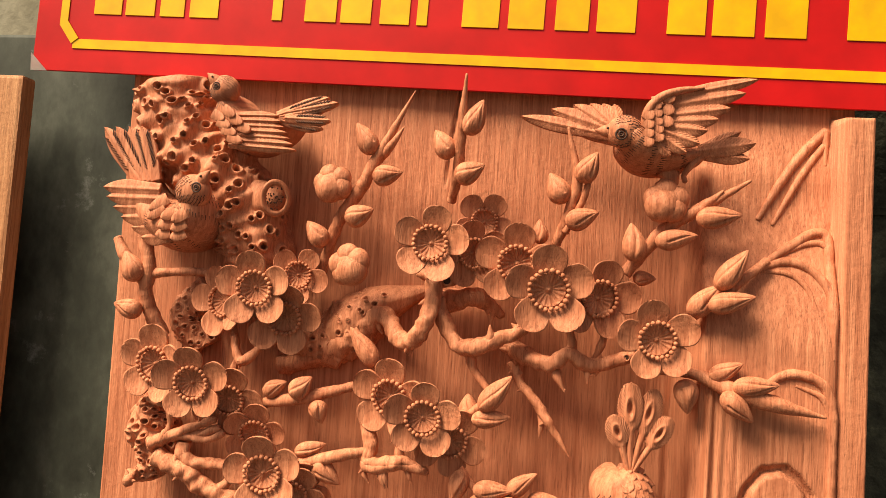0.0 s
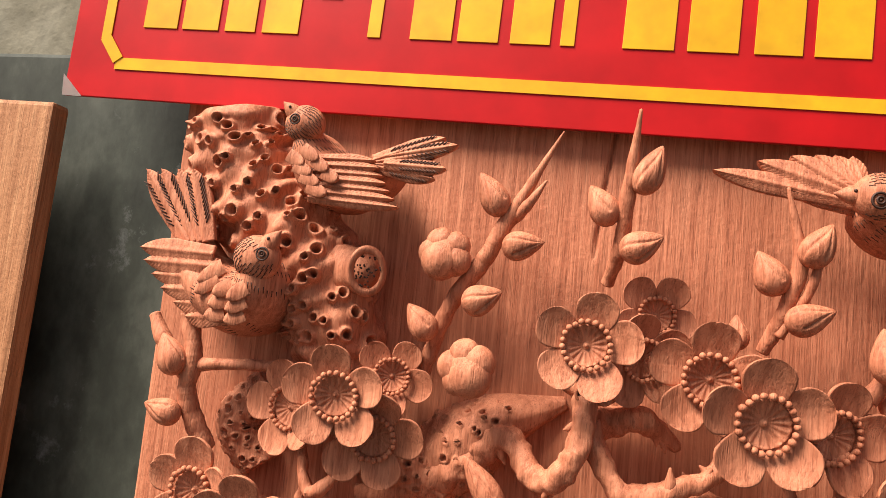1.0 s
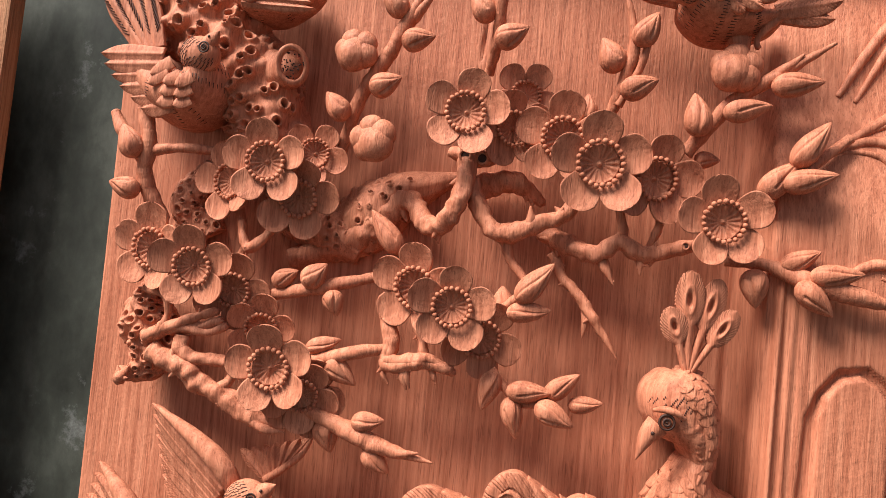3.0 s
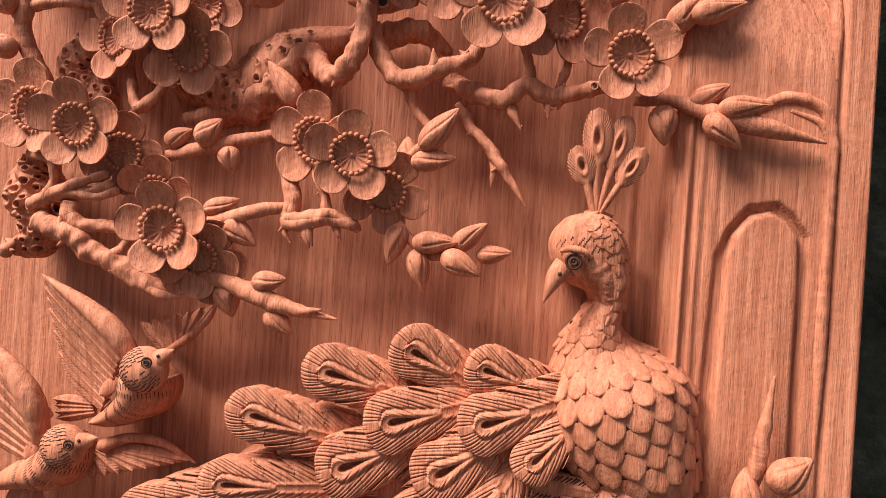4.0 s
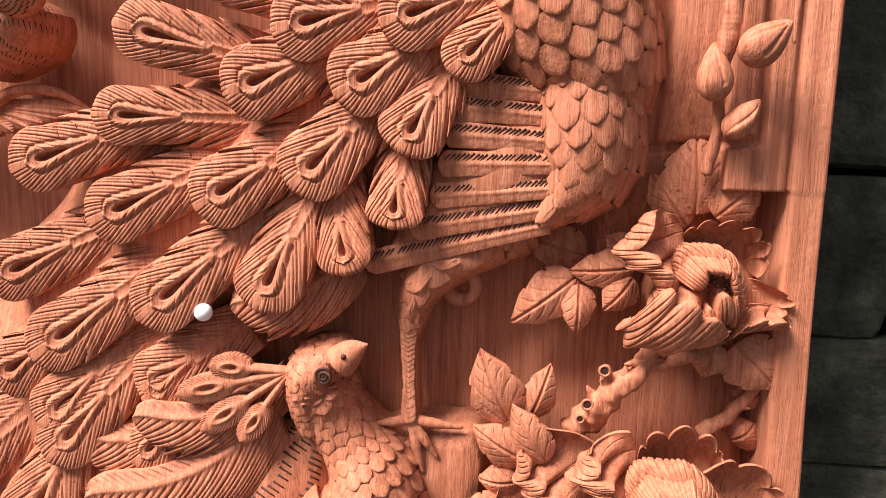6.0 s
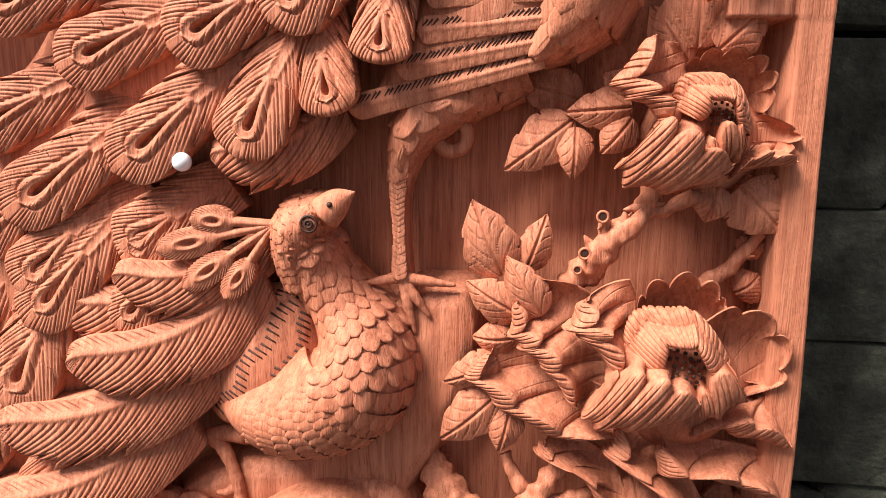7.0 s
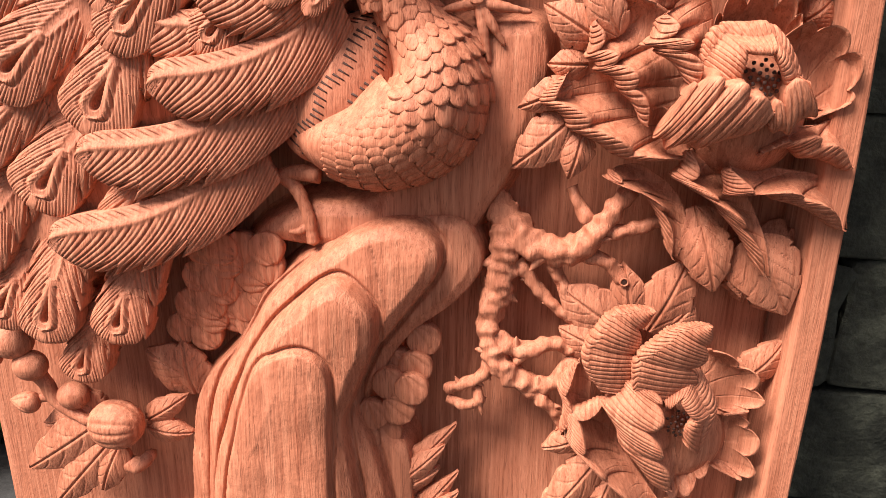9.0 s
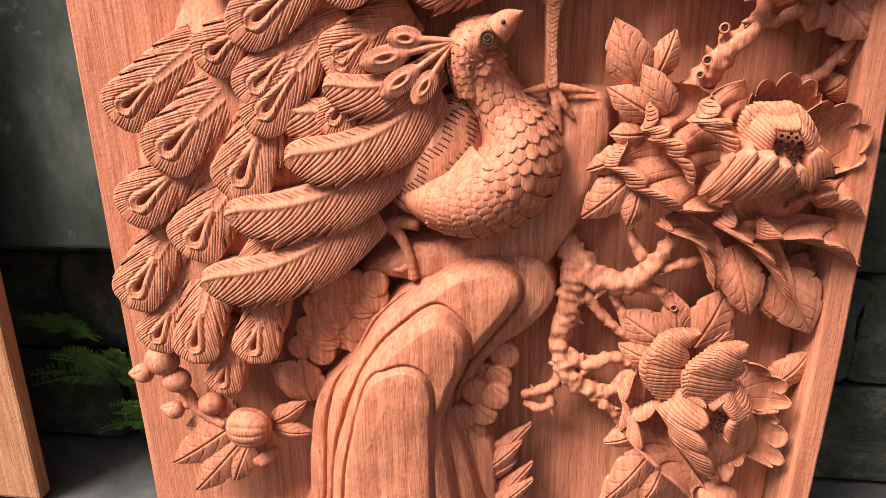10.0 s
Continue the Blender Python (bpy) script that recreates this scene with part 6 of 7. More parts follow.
# ---- lower branches
for pts, rr in (
    (((0.1421, 0.3381, 0.018), (0.1524, 0.3504, 0.024), (0.1602, 0.3625, 0.026), (0.1714, 0.3736, 0.028), (0.175, 0.3926, 0.028)), (.0072, .0080, .0068, .0056, .0048)),
    (((0.1717, 0.3728, 0.026), (0.1819, 0.3758, 0.028), (0.1928, 0.3823, 0.03)), (.0046, .004, .0036)),
    (((0.1555, 0.3526, 0.022), (0.1565, 0.3649, 0.026), (0.1554, 0.3727, 0.028)), (.005, .0034, .0034)),
    (((0.2015, 0.3395, 0.016), (0.2137, 0.3495, 0.018), (0.2237, 0.3655, 0.02)), (.004, .0036, .003)),
    (((0.0717, 0.2485, 0.006), (0.0887, 0.2304, 0.018), (0.1032, 0.2221, 0.024), (0.1199, 0.2238, 0.026), (0.129, 0.2366, 0.028), (0.1434, 0.2559, 0.026)), (.009, .010, .0084, .0080, .0066, .005)),
    (((0.0796, 0.2415, 0.004), (0.0841, 0.2274, 0.018), (0.0819, 0.2038, 0.02), (0.0776, 0.1783, 0.02)), (.008, .0095, .0085, .006)),
    (((0.0798, 0.1702, 0.022), (0.095, 0.1649, 0.024), (0.111, 0.1699, 0.024), (0.1247, 0.1644, 0.022)), (.007, .0056, .0044, .004)),
    (((0.0898, 0.2148, 0.02), (0.1056, 0.1956, 0.022), (0.1213, 0.1824, 0.022)), (.0050, .0036, .0030)),
    (((0.115, 0.255, 0.022), (0.1209, 0.2436, 0.026), (0.1293, 0.2359, 0.026)), (.0036, .004, .005)),
    (((0.1296, 0.2333, 0.026), (0.1445, 0.2352, 0.026), (0.1616, 0.2416, 0.026)), (.0052, .0042, .004)),
    (((0.1222, 0.2209, 0.022), (0.1347, 0.2173, 0.024), (0.1453, 0.2061, 0.024)), (.0058, .0046, .004)),
    (((0.1066, 0.2199, 0.022), (0.1109, 0.2082, 0.022), (0.1183, 0.1965, 0.022)), (.005, .0044, .004)),
    (((0.0832, 0.2171, 0.018), (0.0766, 0.1838, 0.02), (0.0803, 0.1619, 0.024), (0.093, 0.1478, 0.024), (0.1099, 0.1454, 0.024), (0.1235, 0.1605, 0.022)), (.0072, .0068, .0080, .0072, .0052, .0044)),
    (((0.0805, 0.1599, 0.02), (0.0713, 0.1449, 0.022), (0.0544, 0.1365, 0.02)), (.006, .0044, .0036)),
    (((0.0715, 0.1399, 0.02), (0.0731, 0.1314, 0.022), (0.075, 0.1224, 0.022)), (.004, .003, .0008)),
    (((0.0931, 0.1467, 0.022), (0.1055, 0.1373, 0.024), (0.1168, 0.1254, 0.022), (0.1211, 0.1158, 0.022)), (.006, .005, .0044, .003)),
    (((0.0547, 0.1306, 0.02), (0.067, 0.1281, 0.022), (0.0754, 0.1316, 0.02)), (.003, .0034, .003)),
    (((0.0921, 0.1591, 0.024), (0.0966, 0.1642, 0.026), (0.0985, 0.1686, 0.027)), (.004, .003, .0012)),
):
    branch(panel, pts, [1.06 * g for g in rr], 0.50, "branch", 0.004)
# holes are not cut: flattened dark balls carry their inner shade as colour
for p, r in (((0.1548, 0.3723, 0.0315), .0021), ((0.1479, 0.3558, 0.031), .0021), ((0.1452, 0.348, 0.029), .0016), ((0.1444, 0.208, 0.028), .0018), ((0.1104, 0.6912, 0.0285), .0016), ((-0.0075, 0.7307, 0.0325), .0026), ((0.0015, 0.7302, 0.0295), .0028)):
    hole = Build().add(*ball(p, r, 16, 8, (1, 1, 0.15))).done("knot_hole_shade", INK, panel, "dark disc coloured as the shade inside a drilled hole")
    Build().add(*ring((p[0], p[1], p[2] + 0.0002), r * 1.12, r * 0.30, (0, 0), 20, 8)).done("rim", WOOD, hole)


# ---- peonies
def peony(centre, r, disc, disc_r, label=""):
    """The body of a peony under its petals, with a dotted disc in its heart."""
    b = Build()
    b.add(*ball(centre, r, 28, 18, (1, 1, 0.75)))
    b.add(*tube(((disc[0], disc[1], centre[2]), (disc[0], disc[1], (centre[2] + disc[2]) / 2), disc), (disc_r * 1.2, disc_r * 1.15, disc_r * 0.95), 30, 0.0015))
    for k in range(34):
        a, q = k * 2.4, disc_r * 0.85 * math.sqrt((k + 0.5) / 34)
        b.add(*ball((disc[0] + q * math.cos(a), disc[1] + q * math.sin(a), disc[2] + disc_r * 0.55 * (1 - (q / disc_r) ** 2)), disc_r * 0.085, 8, 6, (1, 1, 0.5)), 1)
    return b.done("peony", [WOOD, INK], panel, label)


def rolled_petal(parent, rim, inner, sag=0.004, lip=0.0, lobes=3, ribs=0, name="petal"):
    """A hollow petal between two curves. With a lip its rim rolls over outwards as a ribbed, lobed edge; without one the inner curve is its lobed free edge."""
    n, nv, nl = 241, 20, 18
    a, b_ = spline(rim, n), spline(inner, n)
    u = np.linspace(0, 1, n)
    seed = random.uniform(0, 6)
    lobe = np.abs(np.sin(np.pi * (lobes * u + 0.06 * np.sin(u * 9 + seed)))) ** 0.55
    away = (a - b_)[:, :2]
    away /= np.linalg.norm(away, axis=1)[:, None] + 1e-9
    away = 0.45 * away + 0.55 * away.mean(0)
    away /= np.linalg.norm(away, axis=1)[:, None] + 1e-9
    length = np.linalg.norm(np.diff(a, axis=0), axis=1).sum()
    if lip:
        tooth = min(0.0080, 0.60 * lip) * (lobe - 0.75) * np.sin(np.pi * u) ** 0.4
        a[:, :2] -= away * tooth[:, None]
        a[:, 2] += 0.45 * tooth
    v = np.linspace(0, 1, nv)
    free = np.ones((n, nv)) if lip and not ribs else 1 - 0.26 * (1 - lobe)[:, None] * v[None] ** 2
    w = v[None] * free
    sheet = a[:, None] * (1 - w[..., None]) + b_[:, None] * w[..., None]
    sheet[..., 2] -= sag * 4 * v * (1 - v)
    if lip and not ribs:
        sheet[..., 2] -= 0.0050 * np.clip(v / 0.055, 0, 1) * (1 - 0.5 * v)
    rib = vcut(length / (0.0027 if ribs else 0.0080) * u[:, None] + 0.5 * v[None] + 0.12 * np.sin(u[:, None] * 23 + seed) + seed, 0.20 if ribs else 0.06)
    sheet[..., 2] += (0.0010 if ribs else 0.0005) * rib * np.sin(np.pi * np.clip(0.12 + 0.8 * v, 0, 1)) ** 0.5
    if lip:
        th = np.linspace(1.65, 0, nl, endpoint=False)[None] * (0.86 + 0.14 * lobe)[:, None]
        r = lip * np.sin(np.pi * (0.03 + 0.94 * u)) ** 0.7
        cutting = 0.0011 * vcut(length / 0.0029 * u[:, None] + 0.6 * th + 0.3 * np.sin(th * 2 + seed) + 0.2 * np.sin(u[:, None] * 31 + seed), 0.22) * np.clip(th * 3, 0, 1)
        seam = -0.0030 * np.exp(-((lobe / 0.35) ** 2))[:, None] * np.sin(np.clip(th, 0, 1.57))
        out = (r[:, None] + cutting + seam) * np.sin(th)
        roll = np.empty((n, nl, 3))
        roll[..., :2] = a[:, None, :2] + away[:, None] * out[..., None]
        roll[..., 2] = a[:, None, 2] + (0.85 if lip < 0.02 else 0.55) * r[:, None] * (np.cos(th) - 1) + cutting * np.cos(th)
        sheet = np.concatenate([roll, sheet], 1)
    vv, ff = shell(sheet[..., 0], sheet[..., 1], sheet[..., 2], 0.0032, 0.98)
    return Build().add(vv, ff).done(name, WOOD, parent)


p1 = peony((0.1958, 0.4047, 0.014), 0.026, (0.1996, 0.4168, 0.042), 0.0085, "upper carved peony with lobed petals")
rolled_petal(p1, ((0.1883, 0.4255, 0.020), (0.2012, 0.4256, 0.020), (0.2134, 0.4186, 0.020)), ((0.1826, 0.4347, 0.034), (0.1917, 0.4415, 0.036), (0.2047, 0.4424, 0.036), (0.2155, 0.4385, 0.036), (0.2213, 0.4292, 0.034), (0.2198, 0.4155, 0.030)), sag=0.005, lobes=6)
rolled_petal(p1, ((0.2137, 0.4152, 0.024), (0.2159, 0.4081, 0.024), (0.2160, 0.4009, 0.024)), ((0.2196, 0.4161, 0.034), (0.2320, 0.4089, 0.034), (0.2316, 0.4043, 0.034), (0.2274, 0.3990, 0.032)), sag=0.003, lobes=3)
rolled_petal(p1, ((0.2060, 0.3932, 0.042), (0.2128, 0.3998, 0.043), (0.2218, 0.4007, 0.042), (0.2315, 0.3976, 0.036)), ((0.2095, 0.4037, 0.030), (0.2185, 0.4050, 0.030), (0.2276, 0.4039, 0.030), (0.2329, 0.3993, 0.034)), sag=0.004, lip=0.013, lobes=3)
rolled_petal(p1, ((0.1710, 0.4464, 0.046), (0.1671, 0.4343, 0.048), (0.1699, 0.4267, 0.052), (0.1760, 0.4220, 0.053), (0.1780, 0.4132, 0.050)), ((0.1801, 0.4440, 0.040), (0.1839, 0.4380, 0.036), (0.1853, 0.4302, 0.034), (0.1840, 0.4233, 0.036), (0.1829, 0.4177, 0.038)), sag=0.006, lip=0.013, lobes=3)
rolled_petal(p1, ((0.1802, 0.4177, 0.038), (0.1836, 0.4250, 0.041), (0.1932, 0.4281, 0.043), (0.2045, 0.4221, 0.043), (0.2110, 0.4078, 0.038)), ((0.1913, 0.4119, 0.047), (0.1926, 0.4186, 0.050), (0.1980, 0.4213, 0.050), (0.2015, 0.4172, 0.050), (0.2043, 0.4105, 0.047)), sag=-0.004, lip=0.006, lobes=3, ribs=30)
rolled_petal(p1, ((0.1916, 0.4007, 0.047), (0.1955, 0.4084, 0.050), (0.2024, 0.4131, 0.050), (0.2077, 0.4071, 0.045)), ((0.1906, 0.4060, 0.040), (0.1941, 0.4138, 0.040), (0.2012, 0.4179, 0.040), (0.2060, 0.4130, 0.040)), sag=0.002, lip=0.017, lobes=3)
rolled_petal(p1, ((0.1697, 0.4067, 0.047), (0.1735, 0.4139, 0.052), (0.1810, 0.4113, 0.055), (0.1912, 0.4049, 0.054), (0.2039, 0.3972, 0.046)), ((0.1744, 0.4140, 0.040), (0.1790, 0.4200, 0.040), (0.1875, 0.4194, 0.040), (0.1967, 0.4138, 0.040), (0.2058, 0.4053, 0.040)), sag=0.003, lip=0.03, lobes=4)
p2 = peony((0.1918, 0.2915, 0.014), 0.031, (0.1903, 0.3101, 0.043), 0.0115, "large carved peony with wide open petals")
rolled_petal(p2, ((0.1748, 0.3168, 0.020), (0.1924, 0.3184, 0.020), (0.2107, 0.3178, 0.022)), ((0.1701, 0.3306, 0.034), (0.1749, 0.3441, 0.036), (0.1914, 0.3500, 0.036), (0.2049, 0.3445, 0.036), (0.2095, 0.3312, 0.034)), sag=0.006, lobes=5)
rolled_petal(p2, ((0.2044, 0.3190, 0.022), (0.2168, 0.3062, 0.022), (0.2222, 0.2904, 0.022)), ((0.1998, 0.3289, 0.036), (0.2134, 0.3366, 0.037), (0.2266, 0.3325, 0.037), (0.2364, 0.3210, 0.036), (0.2373, 0.3031, 0.034), (0.2222, 0.2926, 0.030)), sag=0.005, lobes=4)
rolled_petal(p2, ((0.2183, 0.2941, 0.016), (0.2201, 0.2886, 0.016), (0.2207, 0.2831, 0.016)), ((0.2234, 0.2976, 0.024), (0.2359, 0.2950, 0.026), (0.2336, 0.2891, 0.026), (0.2249, 0.2829, 0.024)), sag=0.002, lobes=2)
rolled_petal(p2, ((0.1975, 0.2784, 0.042), (0.2111, 0.2851, 0.043), (0.2257, 0.2842, 0.042), (0.2419, 0.2721, 0.034)), ((0.2073, 0.2888, 0.032), (0.2226, 0.2894, 0.030), (0.2329, 0.2926, 0.031), (0.2423, 0.2855, 0.031)), sag=0.004, lip=0.012, lobes=3)
rolled_petal(p2, ((0.1858, 0.2714, 0.042), (0.1942, 0.2618, 0.047), (0.2112, 0.2614, 0.047), (0.2270, 0.2563, 0.044), (0.2442, 0.2409, 0.034)), ((0.1952, 0.2694, 0.026), (0.2158, 0.2679, 0.026), (0.2306, 0.2658, 0.028), (0.2420, 0.2600, 0.029), (0.2467, 0.2408, 0.031)), sag=0.005, lip=0.014, lobes=3)
rolled_petal(p2, ((0.1681, 0.2781, 0.040), (0.1716, 0.2634, 0.045), (0.1821, 0.2557, 0.049), (0.1954, 0.2427, 0.049), (0.2099, 0.2169, 0.042)), ((0.1769, 0.2758, 0.028), (0.1922, 0.2639, 0.028), (0.2026, 0.2481, 0.030), (0.2090, 0.2330, 0.034), (0.2121, 0.2163, 0.038)), sag=0.006, lip=0.014, lobes=4)
rolled_petal(p2, ((0.1336, 0.2669, 0.036), (0.1381, 0.2606, 0.041), (0.1483, 0.2568, 0.043), (0.1584, 0.2484, 0.043), (0.1662, 0.2232, 0.036)), ((0.1484, 0.2678, 0.026), (0.1634, 0.2576, 0.026), (0.1705, 0.2460, 0.028), (0.1725, 0.2353, 0.030), (0.1680, 0.2229, 0.034)), sag=0.004, lip=0.011, lobes=4)
rolled_petal(p2, ((0.1195, 0.3349, 0.038), (0.1240, 0.3237, 0.042), (0.1319, 0.3165, 0.045), (0.1410, 0.3062, 0.046), (0.1464, 0.2886, 0.042)), ((0.1297, 0.3448, 0.038), (0.1468, 0.3414, 0.036), (0.1628, 0.3280, 0.034), (0.1698, 0.3053, 0.034), (0.1649, 0.2841, 0.034)), sag=0.008, lip=0.011, lobes=4)
rolled_petal(p2, ((0.1083, 0.3112, 0.039), (0.1041, 0.3025, 0.042), (0.1154, 0.2938, 0.045), (0.1303, 0.2835, 0.046), (0.1494, 0.2751, 0.044), (0.1688, 0.2742, 0.038)), ((0.1206, 0.3175, 0.036), (0.1361, 0.3072, 0.032), (0.1569, 0.2953, 0.032), (0.1682, 0.2922, 0.034), (0.1734, 0.2860, 0.035), (0.1755, 0.2797, 0.036)), sag=0.008, lip=0.011, lobes=4)
rolled_petal(p2, ((0.1496, 0.3387, 0.045), (0.1538, 0.3287, 0.051), (0.1604, 0.3233, 0.053), (0.1654, 0.3085, 0.050)), ((0.1669, 0.3464, 0.040), (0.1710, 0.3355, 0.034), (0.1712, 0.3228, 0.032), (0.1705, 0.3104, 0.036)), sag=0.006, lip=0.015, lobes=3)
rolled_petal(p2, ((0.1661, 0.3138, 0.038), (0.1704, 0.3252, 0.043), (0.1841, 0.3298, 0.046), (0.1988, 0.3248, 0.046), (0.2113, 0.3072, 0.040)), ((0.1811, 0.3034, 0.048), (0.1818, 0.3170, 0.054), (0.1887, 0.3218, 0.055), (0.1954, 0.3173, 0.054), (0.2015, 0.3062, 0.050)), sag=-0.004, lip=0.007, lobes=3, ribs=30)
rolled_petal(p2, ((0.1952, 0.2936, 0.050), (0.1990, 0.3056, 0.053), (0.2077, 0.3124, 0.052), (0.2141, 0.3040, 0.045)), ((0.1930, 0.3002, 0.042), (0.1971, 0.3103, 0.042), (0.2047, 0.3167, 0.042), (0.2110, 0.3102, 0.040)), sag=0.002, lip=0.02, lobes=3)
rolled_petal(p2, ((0.1572, 0.3038, 0.050), (0.1636, 0.3108, 0.056), (0.1740, 0.3108, 0.060), (0.1856, 0.3066, 0.060), (0.1962, 0.2985, 0.054)), ((0.1618, 0.3130, 0.042), (0.1679, 0.3184, 0.042), (0.1787, 0.3178, 0.042), (0.1904, 0.3139, 0.042), (0.1980, 0.3073, 0.042)), sag=0.003, lip=0.036, lobes=4)
leaf(p2, (0.1753, 0.2483, 0.026), (0.1867, 0.2062, 0.046), 0.03, 0.006, 0.006, 4, name='leaf', saw=0.45)
leaf(p2, (0.1998, 0.2312, 0.018), (0.2271, 0.1901, 0.03), 0.036, 0.005, 0.006, 4, name='leaf', saw=0.45)
leaf(p2, (0.21, 0.2328, 0.014), (0.2324, 0.217, 0.02), 0.028, 0.003, 0.006, 4, name='leaf', saw=0.45)
leaf(p2, (0.1995, 0.219, 0.018), (0.2074, 0.1953, 0.026), 0.018, 0.003, 0.006, 4, name='leaf', saw=0.45)
p3 = peony((0.1801, 0.117, 0.012), 0.030, (0.1787, 0.1374, 0.040), 0.010, "lower carved peony seen half from the side")
rolled_petal(p3, ((0.1899, 0.1611, 0.020), (0.1938, 0.1464, 0.020), (0.1950, 0.1273, 0.020)), ((0.1923, 0.1765, 0.032), (0.2142, 0.1640, 0.034), (0.2205, 0.1457, 0.034), (0.2055, 0.1363, 0.030)), sag=0.004, lobes=4)
rolled_petal(p3, ((0.1935, 0.1298, 0.018), (0.1959, 0.1142, 0.018), (0.1927, 0.1018, 0.018)), ((0.2056, 0.1389, 0.028), (0.2215, 0.1290, 0.030), (0.2234, 0.1110, 0.030), (0.2218, 0.0954, 0.029), (0.2007, 0.1020, 0.026)), sag=0.004, lobes=4)
rolled_petal(p3, ((0.1739, 0.1107, 0.022), (0.1840, 0.1097, 0.022), (0.1941, 0.1087, 0.022)), ((0.1754, 0.0869, 0.034), (0.1850, 0.0861, 0.036), (0.1934, 0.0945, 0.034), (0.2000, 0.1073, 0.032)), sag=0.003, lobes=3, ribs=22)
rolled_petal(p3, ((0.1405, 0.1466, 0.040), (0.1280, 0.1328, 0.045), (0.1320, 0.1154, 0.048), (0.1445, 0.1011, 0.048), (0.1673, 0.0765, 0.042)), ((0.1529, 0.1380, 0.028), (0.1512, 0.1132, 0.026), (0.1590, 0.1012, 0.028), (0.1666, 0.0912, 0.030), (0.1766, 0.0780, 0.034)), sag=0.006, lip=0.011, lobes=4)
rolled_petal(p3, ((0.1248, 0.1650, 0.036), (0.1192, 0.1520, 0.041), (0.1222, 0.1374, 0.041), (0.1186, 0.1204, 0.034)), ((0.1333, 0.1533, 0.028), (0.1329, 0.1420, 0.028), (0.1325, 0.1304, 0.028), (0.1234, 0.1189, 0.031)), sag=0.003, lip=0.007, lobes=2)
rolled_petal(p3, ((0.1360, 0.1533, 0.044), (0.1280, 0.1707, 0.049), (0.1338, 0.1905, 0.052), (0.1448, 0.2003, 0.050), (0.1576, 0.2005, 0.044)), ((0.1575, 0.1517, 0.038), (0.1541, 0.1701, 0.044), (0.1531, 0.1822, 0.046), (0.1547, 0.1925, 0.046), (0.1592, 0.1993, 0.044)), sag=-0.002, lip=0.005, lobes=3, ribs=16)
rolled_petal(p3, ((0.1524, 0.1534, 0.048), (0.1522, 0.1720, 0.053), (0.1617, 0.1867, 0.055), (0.1730, 0.1934, 0.052), (0.1847, 0.1942, 0.045)), ((0.1827, 0.1491, 0.038), (0.1840, 0.1656, 0.044), (0.1855, 0.1761, 0.046), (0.1865, 0.1848, 0.046), (0.1866, 0.1934, 0.045)), sag=-0.002, lip=0.005, lobes=3, ribs=20)
rolled_petal(p3, ((0.1660, 0.1554, 0.040), (0.1800, 0.1613, 0.042), (0.1896, 0.1440, 0.042), (0.1891, 0.1170, 0.038)), ((0.1693, 0.1446, 0.046), (0.1737, 0.1519, 0.049), (0.1795, 0.1438, 0.049), (0.1775, 0.1299, 0.046)), sag=-0.003, lip=0.007, lobes=3, ribs=26)
rolled_petal(p3, ((0.1598, 0.1601, 0.048), (0.1656, 0.1503, 0.053), (0.1629, 0.1358, 0.055), (0.1694, 0.1188, 0.052), (0.1785, 0.0952, 0.042)), ((0.1731, 0.1512, 0.038), (0.1768, 0.1405, 0.038), (0.1772, 0.1292, 0.038), (0.1788, 0.1179, 0.038), (0.1828, 0.1012, 0.036)), sag=0.003, lip=0.026, lobes=4)
Build().add(*ball((0.1854, 0.0694, 0.026), 0.013, 20, 14, (1.1, 0.8, 0.6))).done("bud", WOOD, panel)

# ---- leaves: root, tip, width
for root, tip, w in (
    ((0.1412, 0.4135, 0.024), (0.1117, 0.3905, 0.036), 0.0213), ((0.1656, 0.4185, 0.026), (0.1371, 0.416, 0.03), 0.0167), ((0.1424, 0.41, 0.026), (0.1416, 0.3867, 0.034), 0.0142),
    ((0.1679, 0.4231, 0.024), (0.1527, 0.4322, 0.03), 0.0142), ((0.1658, 0.4138, 0.026), (0.153, 0.3986, 0.032), 0.0152), ((0.1453, 0.4206, 0.012), (0.1165, 0.4302, 0.018), 0.0203),
    ((0.212, 0.3858, 0.026), (0.2309, 0.3662, 0.042), 0.0254), ((0.2028, 0.3856, 0.026), (0.1986, 0.3698, 0.034), 0.0167), ((0.1912, 0.4426, 0.022), (0.1896, 0.4783, 0.034), 0.0312),
    ((0.1995, 0.442, 0.024), (0.2172, 0.4604, 0.034), 0.0198), ((0.1882, 0.4368, 0.02), (0.1712, 0.4604, 0.026), 0.0182),
):
    leaf(panel, root, tip, w * 1.15)
for root, tip, w in (
    ((0.1125, 0.3436, 0.028), (0.0982, 0.3781, 0.036), 0.0233), ((0.1225, 0.346, 0.026), (0.1314, 0.3719, 0.034), 0.0147), ((0.1218, 0.3261, 0.03), (0.0959, 0.3412, 0.036), 0.0183),
    ((0.1305, 0.3276, 0.034), (0.1139, 0.3541, 0.04), 0.0167), ((0.1183, 0.3146, 0.028), (0.0991, 0.3145, 0.03), 0.0152), ((0.111, 0.3057, 0.034), (0.0863, 0.2942, 0.042), 0.0142),
    ((0.1113, 0.2894, 0.034), (0.0848, 0.2658, 0.044), 0.0213), ((0.1178, 0.2842, 0.034), (0.1122, 0.2611, 0.044), 0.0152), ((0.1785, 0.24, 0.03), (0.1884, 0.2053, 0.044), 0.0234),
    ((0.2032, 0.2344, 0.028), (0.2262, 0.194, 0.038), 0.0312), ((0.2021, 0.2271, 0.026), (0.2043, 0.2007, 0.034), 0.0195),
):
    leaf(panel, root, tip, w * 1.15)
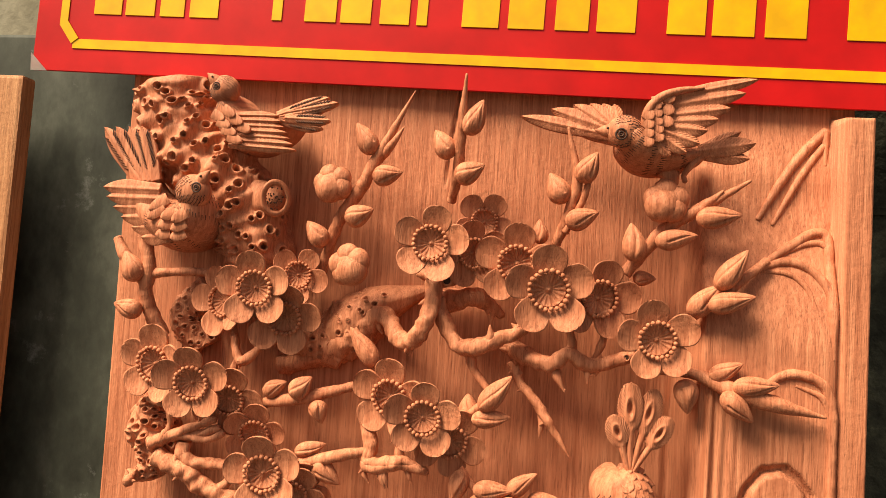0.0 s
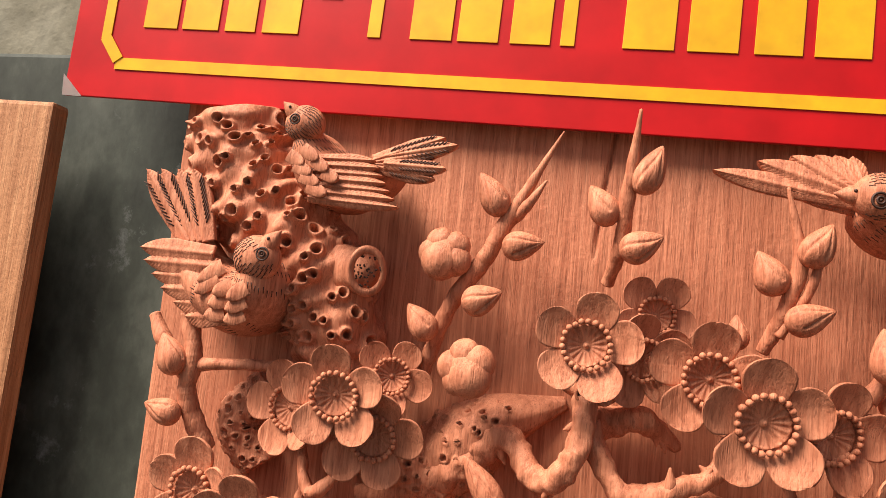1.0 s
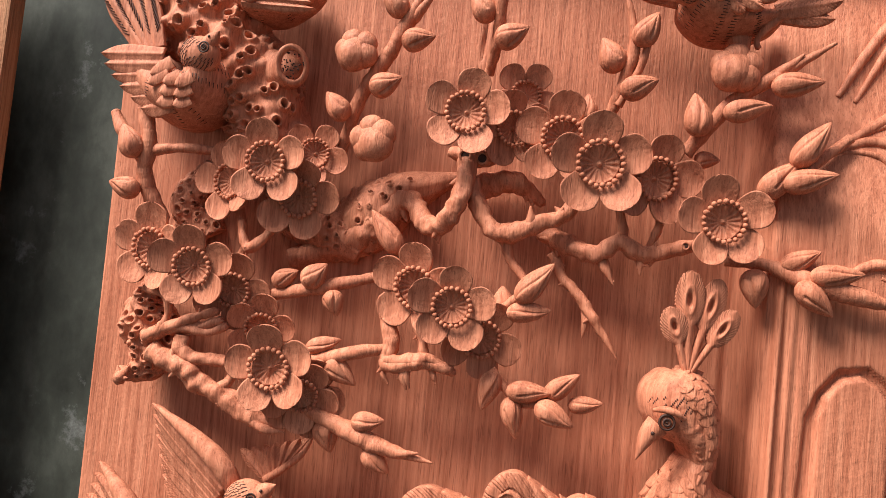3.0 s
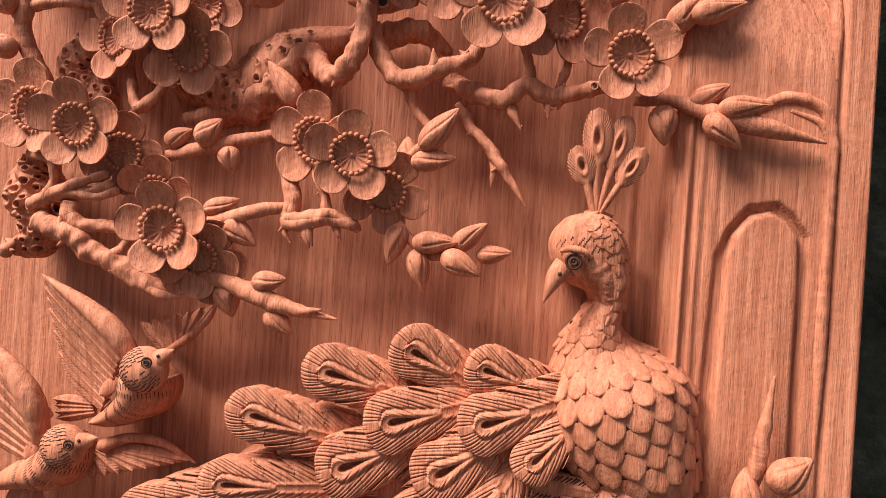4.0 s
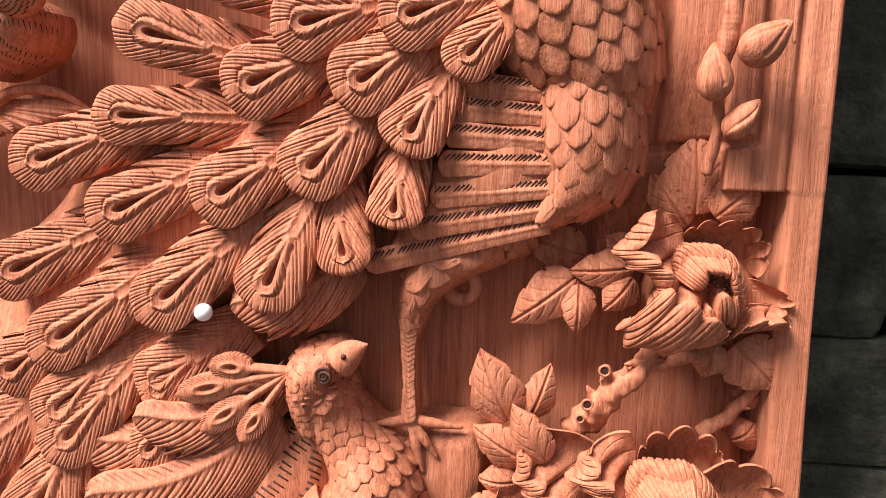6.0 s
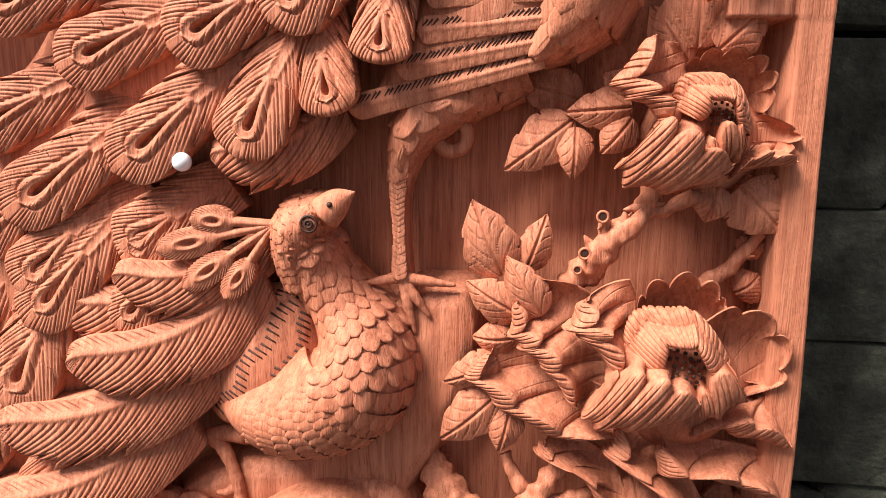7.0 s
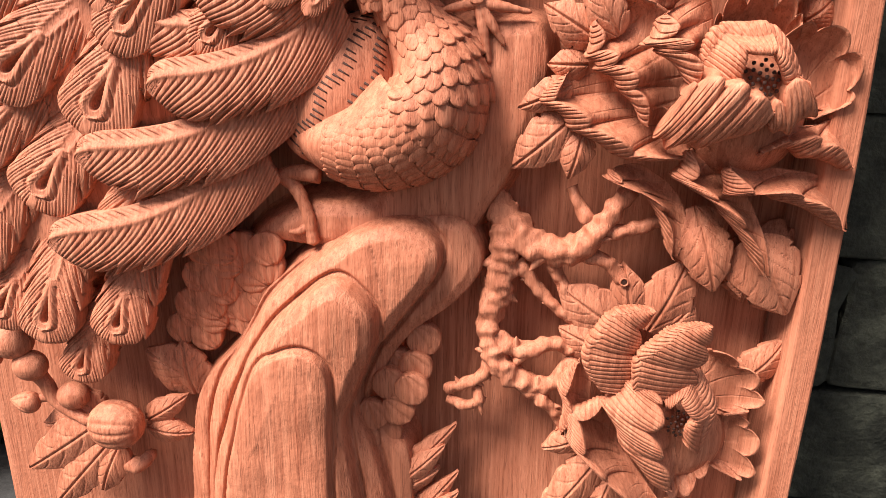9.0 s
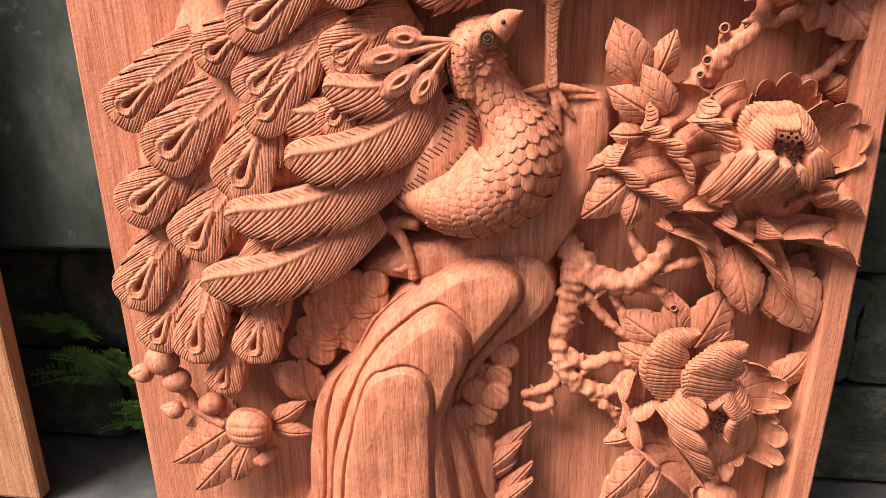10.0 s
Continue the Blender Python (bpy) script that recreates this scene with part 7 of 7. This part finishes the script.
for root, tip, w in (
    ((0.1487, 0.1782, 0.024), (0.111, 0.2028, 0.034), 0.0273), ((0.1514, 0.1819, 0.024), (0.1438, 0.2173, 0.034), 0.0195), ((0.1597, 0.179, 0.024), (0.1764, 0.2211, 0.036), 0.0273),
    ((0.1436, 0.1669, 0.024), (0.1136, 0.1784, 0.03), 0.0227), ((0.134, 0.1175, 0.026), (0.1085, 0.1057, 0.036), 0.0156), ((0.1403, 0.1034, 0.028), (0.1078, 0.0568, 0.04), 0.0214),
    ((0.1488, 0.0906, 0.026), (0.1373, 0.0591, 0.036), 0.0175), ((0.2128, 0.1507, 0.018), (0.2325, 0.1768, 0.03), 0.0175), ((0.168, 0.1786, 0.022), (0.182, 0.1974, 0.03), 0.0195),
    ((-0.1484, 0.1039, 0.026), (-0.2012, 0.0662, 0.036), 0.026), ((-0.144, 0.0915, 0.026), (-0.1866, 0.0424, 0.036), 0.024),
):
    leaf(panel, root, tip, w * 1.15)
for root, tip, w in (
    ((-0.1405, 0.0875, 0.026), (-0.155, 0.0539, 0.034), 0.0195), ((-0.1481, 0.1058, 0.022), (-0.1893, 0.0963, 0.028), 0.0234), ((-0.0893, 0.1284, 0.016), (-0.1221, 0.1479, 0.022), 0.0292),
    ((-0.0936, 0.1197, 0.016), (-0.0993, 0.1548, 0.022), 0.026), ((-0.1226, 0.1008, 0.024), (-0.0939, 0.0987, 0.03), 0.0162), ((-0.1222, 0.1051, 0.024), (-0.0958, 0.1234, 0.03), 0.0143),
    ((-0.1512, 0.1043, 0.02), (-0.1711, 0.124, 0.028), 0.0162), ((0.2171, 0.3356, 0.014), (0.2274, 0.3448, 0.018), 0.0177), ((0.218, 0.354, 0.014), (0.2288, 0.3619, 0.02), 0.0112),
):
    leaf(panel, root, tip, w * 1.15)

# seed head and rose hips at the lower corner
b = Build()
v, f = ball((0, 0, 0), 0.0162, 96, 64, (1, 0.92, 0.8))
v = np.array(v)
ph_ = np.arctan2(v[:, 2], v[:, 1])
v[:, 1:] *= (1 + 0.06 * grooves(ph_ * 12))[:, None]
v += np.array((-0.1347, 0.1079, 0.034))
b.add(v, f).done("seed_head", WOOD, panel, "round ribbed seed head")
for p, r in (((-0.1942, 0.1545, 0.028), 0.0117), ((-0.1858, 0.1392, 0.028), 0.0097), ((-0.165, 0.119, 0.024), 0.0091)):
    Build().add(*ball(p, r, 22, 14, (1.05, 0.95, 0.85))).done("rose_hip", WOOD, panel)
branch(panel, ((-0.1955, 0.1435, 0.022), (-0.183, 0.1291, 0.024), (-0.1747, 0.1131, 0.024), (-0.1562, 0.1032, 0.026)), (.006, .0056, .005, .004), 0.15, "twig")
branch(panel, ((-0.1943, 0.1127, 0.024), (-0.1808, 0.1168, 0.024), (-0.1747, 0.1131, 0.024)), (.004, .0036, .0036), 0.15, "twig")
branch(panel, ((-0.1477, 0.0727, 0.018), (-0.131, 0.0739, 0.024), (-0.1222, 0.0809, 0.02)), (.005, .006, .004), 0.3, "branch")


# ---- ferns growing from the wall at the ground
def fern(x, y, z, size, lean, name="fern"):
    b = Build()
    rnd = random.Random(int(x * 1e4))
    for k in range(13):
        a = radians(rnd.uniform(20, 160)) + lean
        out = rnd.uniform(0.3, 0.9)
        L = size * rnd.uniform(0.6, 1.0)
        for j in range(14):
            t = (j + 1) / 14
            px_, pz_ = x + L * t * math.cos(a), z + L * t * math.sin(a) - 0.35 * L * t * t
            ph_ = -y + out * L * t * 0.6
            for s in (-1, 1):
                q = 0.30 * L * (1 - t * 0.8) * rnd.uniform(0.8, 1.1)
                d = a + s * 1.0
                w = q * 0.20
                e = np.array([math.cos(d), math.sin(d), rnd.uniform(-0.2, 0.3)])
                n_ = np.array([-math.sin(d), math.cos(d), 0])
                c = np.array([px_, pz_, ph_])
                b.add([c, c + e * q * 0.5 + n_ * w, c + e * q, c + e * q * 0.5 - n_ * w], [(0, 1, 2, 3)])
        b.add(*tube(((x, z, -y), (x + L * 0.5 * math.cos(a), z + L * 0.5 * math.sin(a) - 0.09 * L, -y + out * L * 0.3), (x + L * math.cos(a), z + L * math.sin(a) - 0.35 * L, -y + out * L * 0.6)), (0.0007, 0.0006, 0.0003), 5, 0.006))
    return tagged(b.done(name, FERN), "small green fern growing from the dark wall's foot", "fern")


fern(-0.315, 0.09, 0.065, 0.075, 0.0)
fern(-0.275, 0.09, 0.02, 0.06, 0.3)
fern(-0.35, 0.088, 0.11, 0.05, -0.2)
fern(-0.262, 0.09, 0.075, 0.045, 0.2)

bud(panel, (-0.2106, 0.1443, 0.03), 0.0188, 185, 0.0156)
bud(panel, (-0.1933, 0.1147, 0.028), 0.0182, 175, 0.0143)
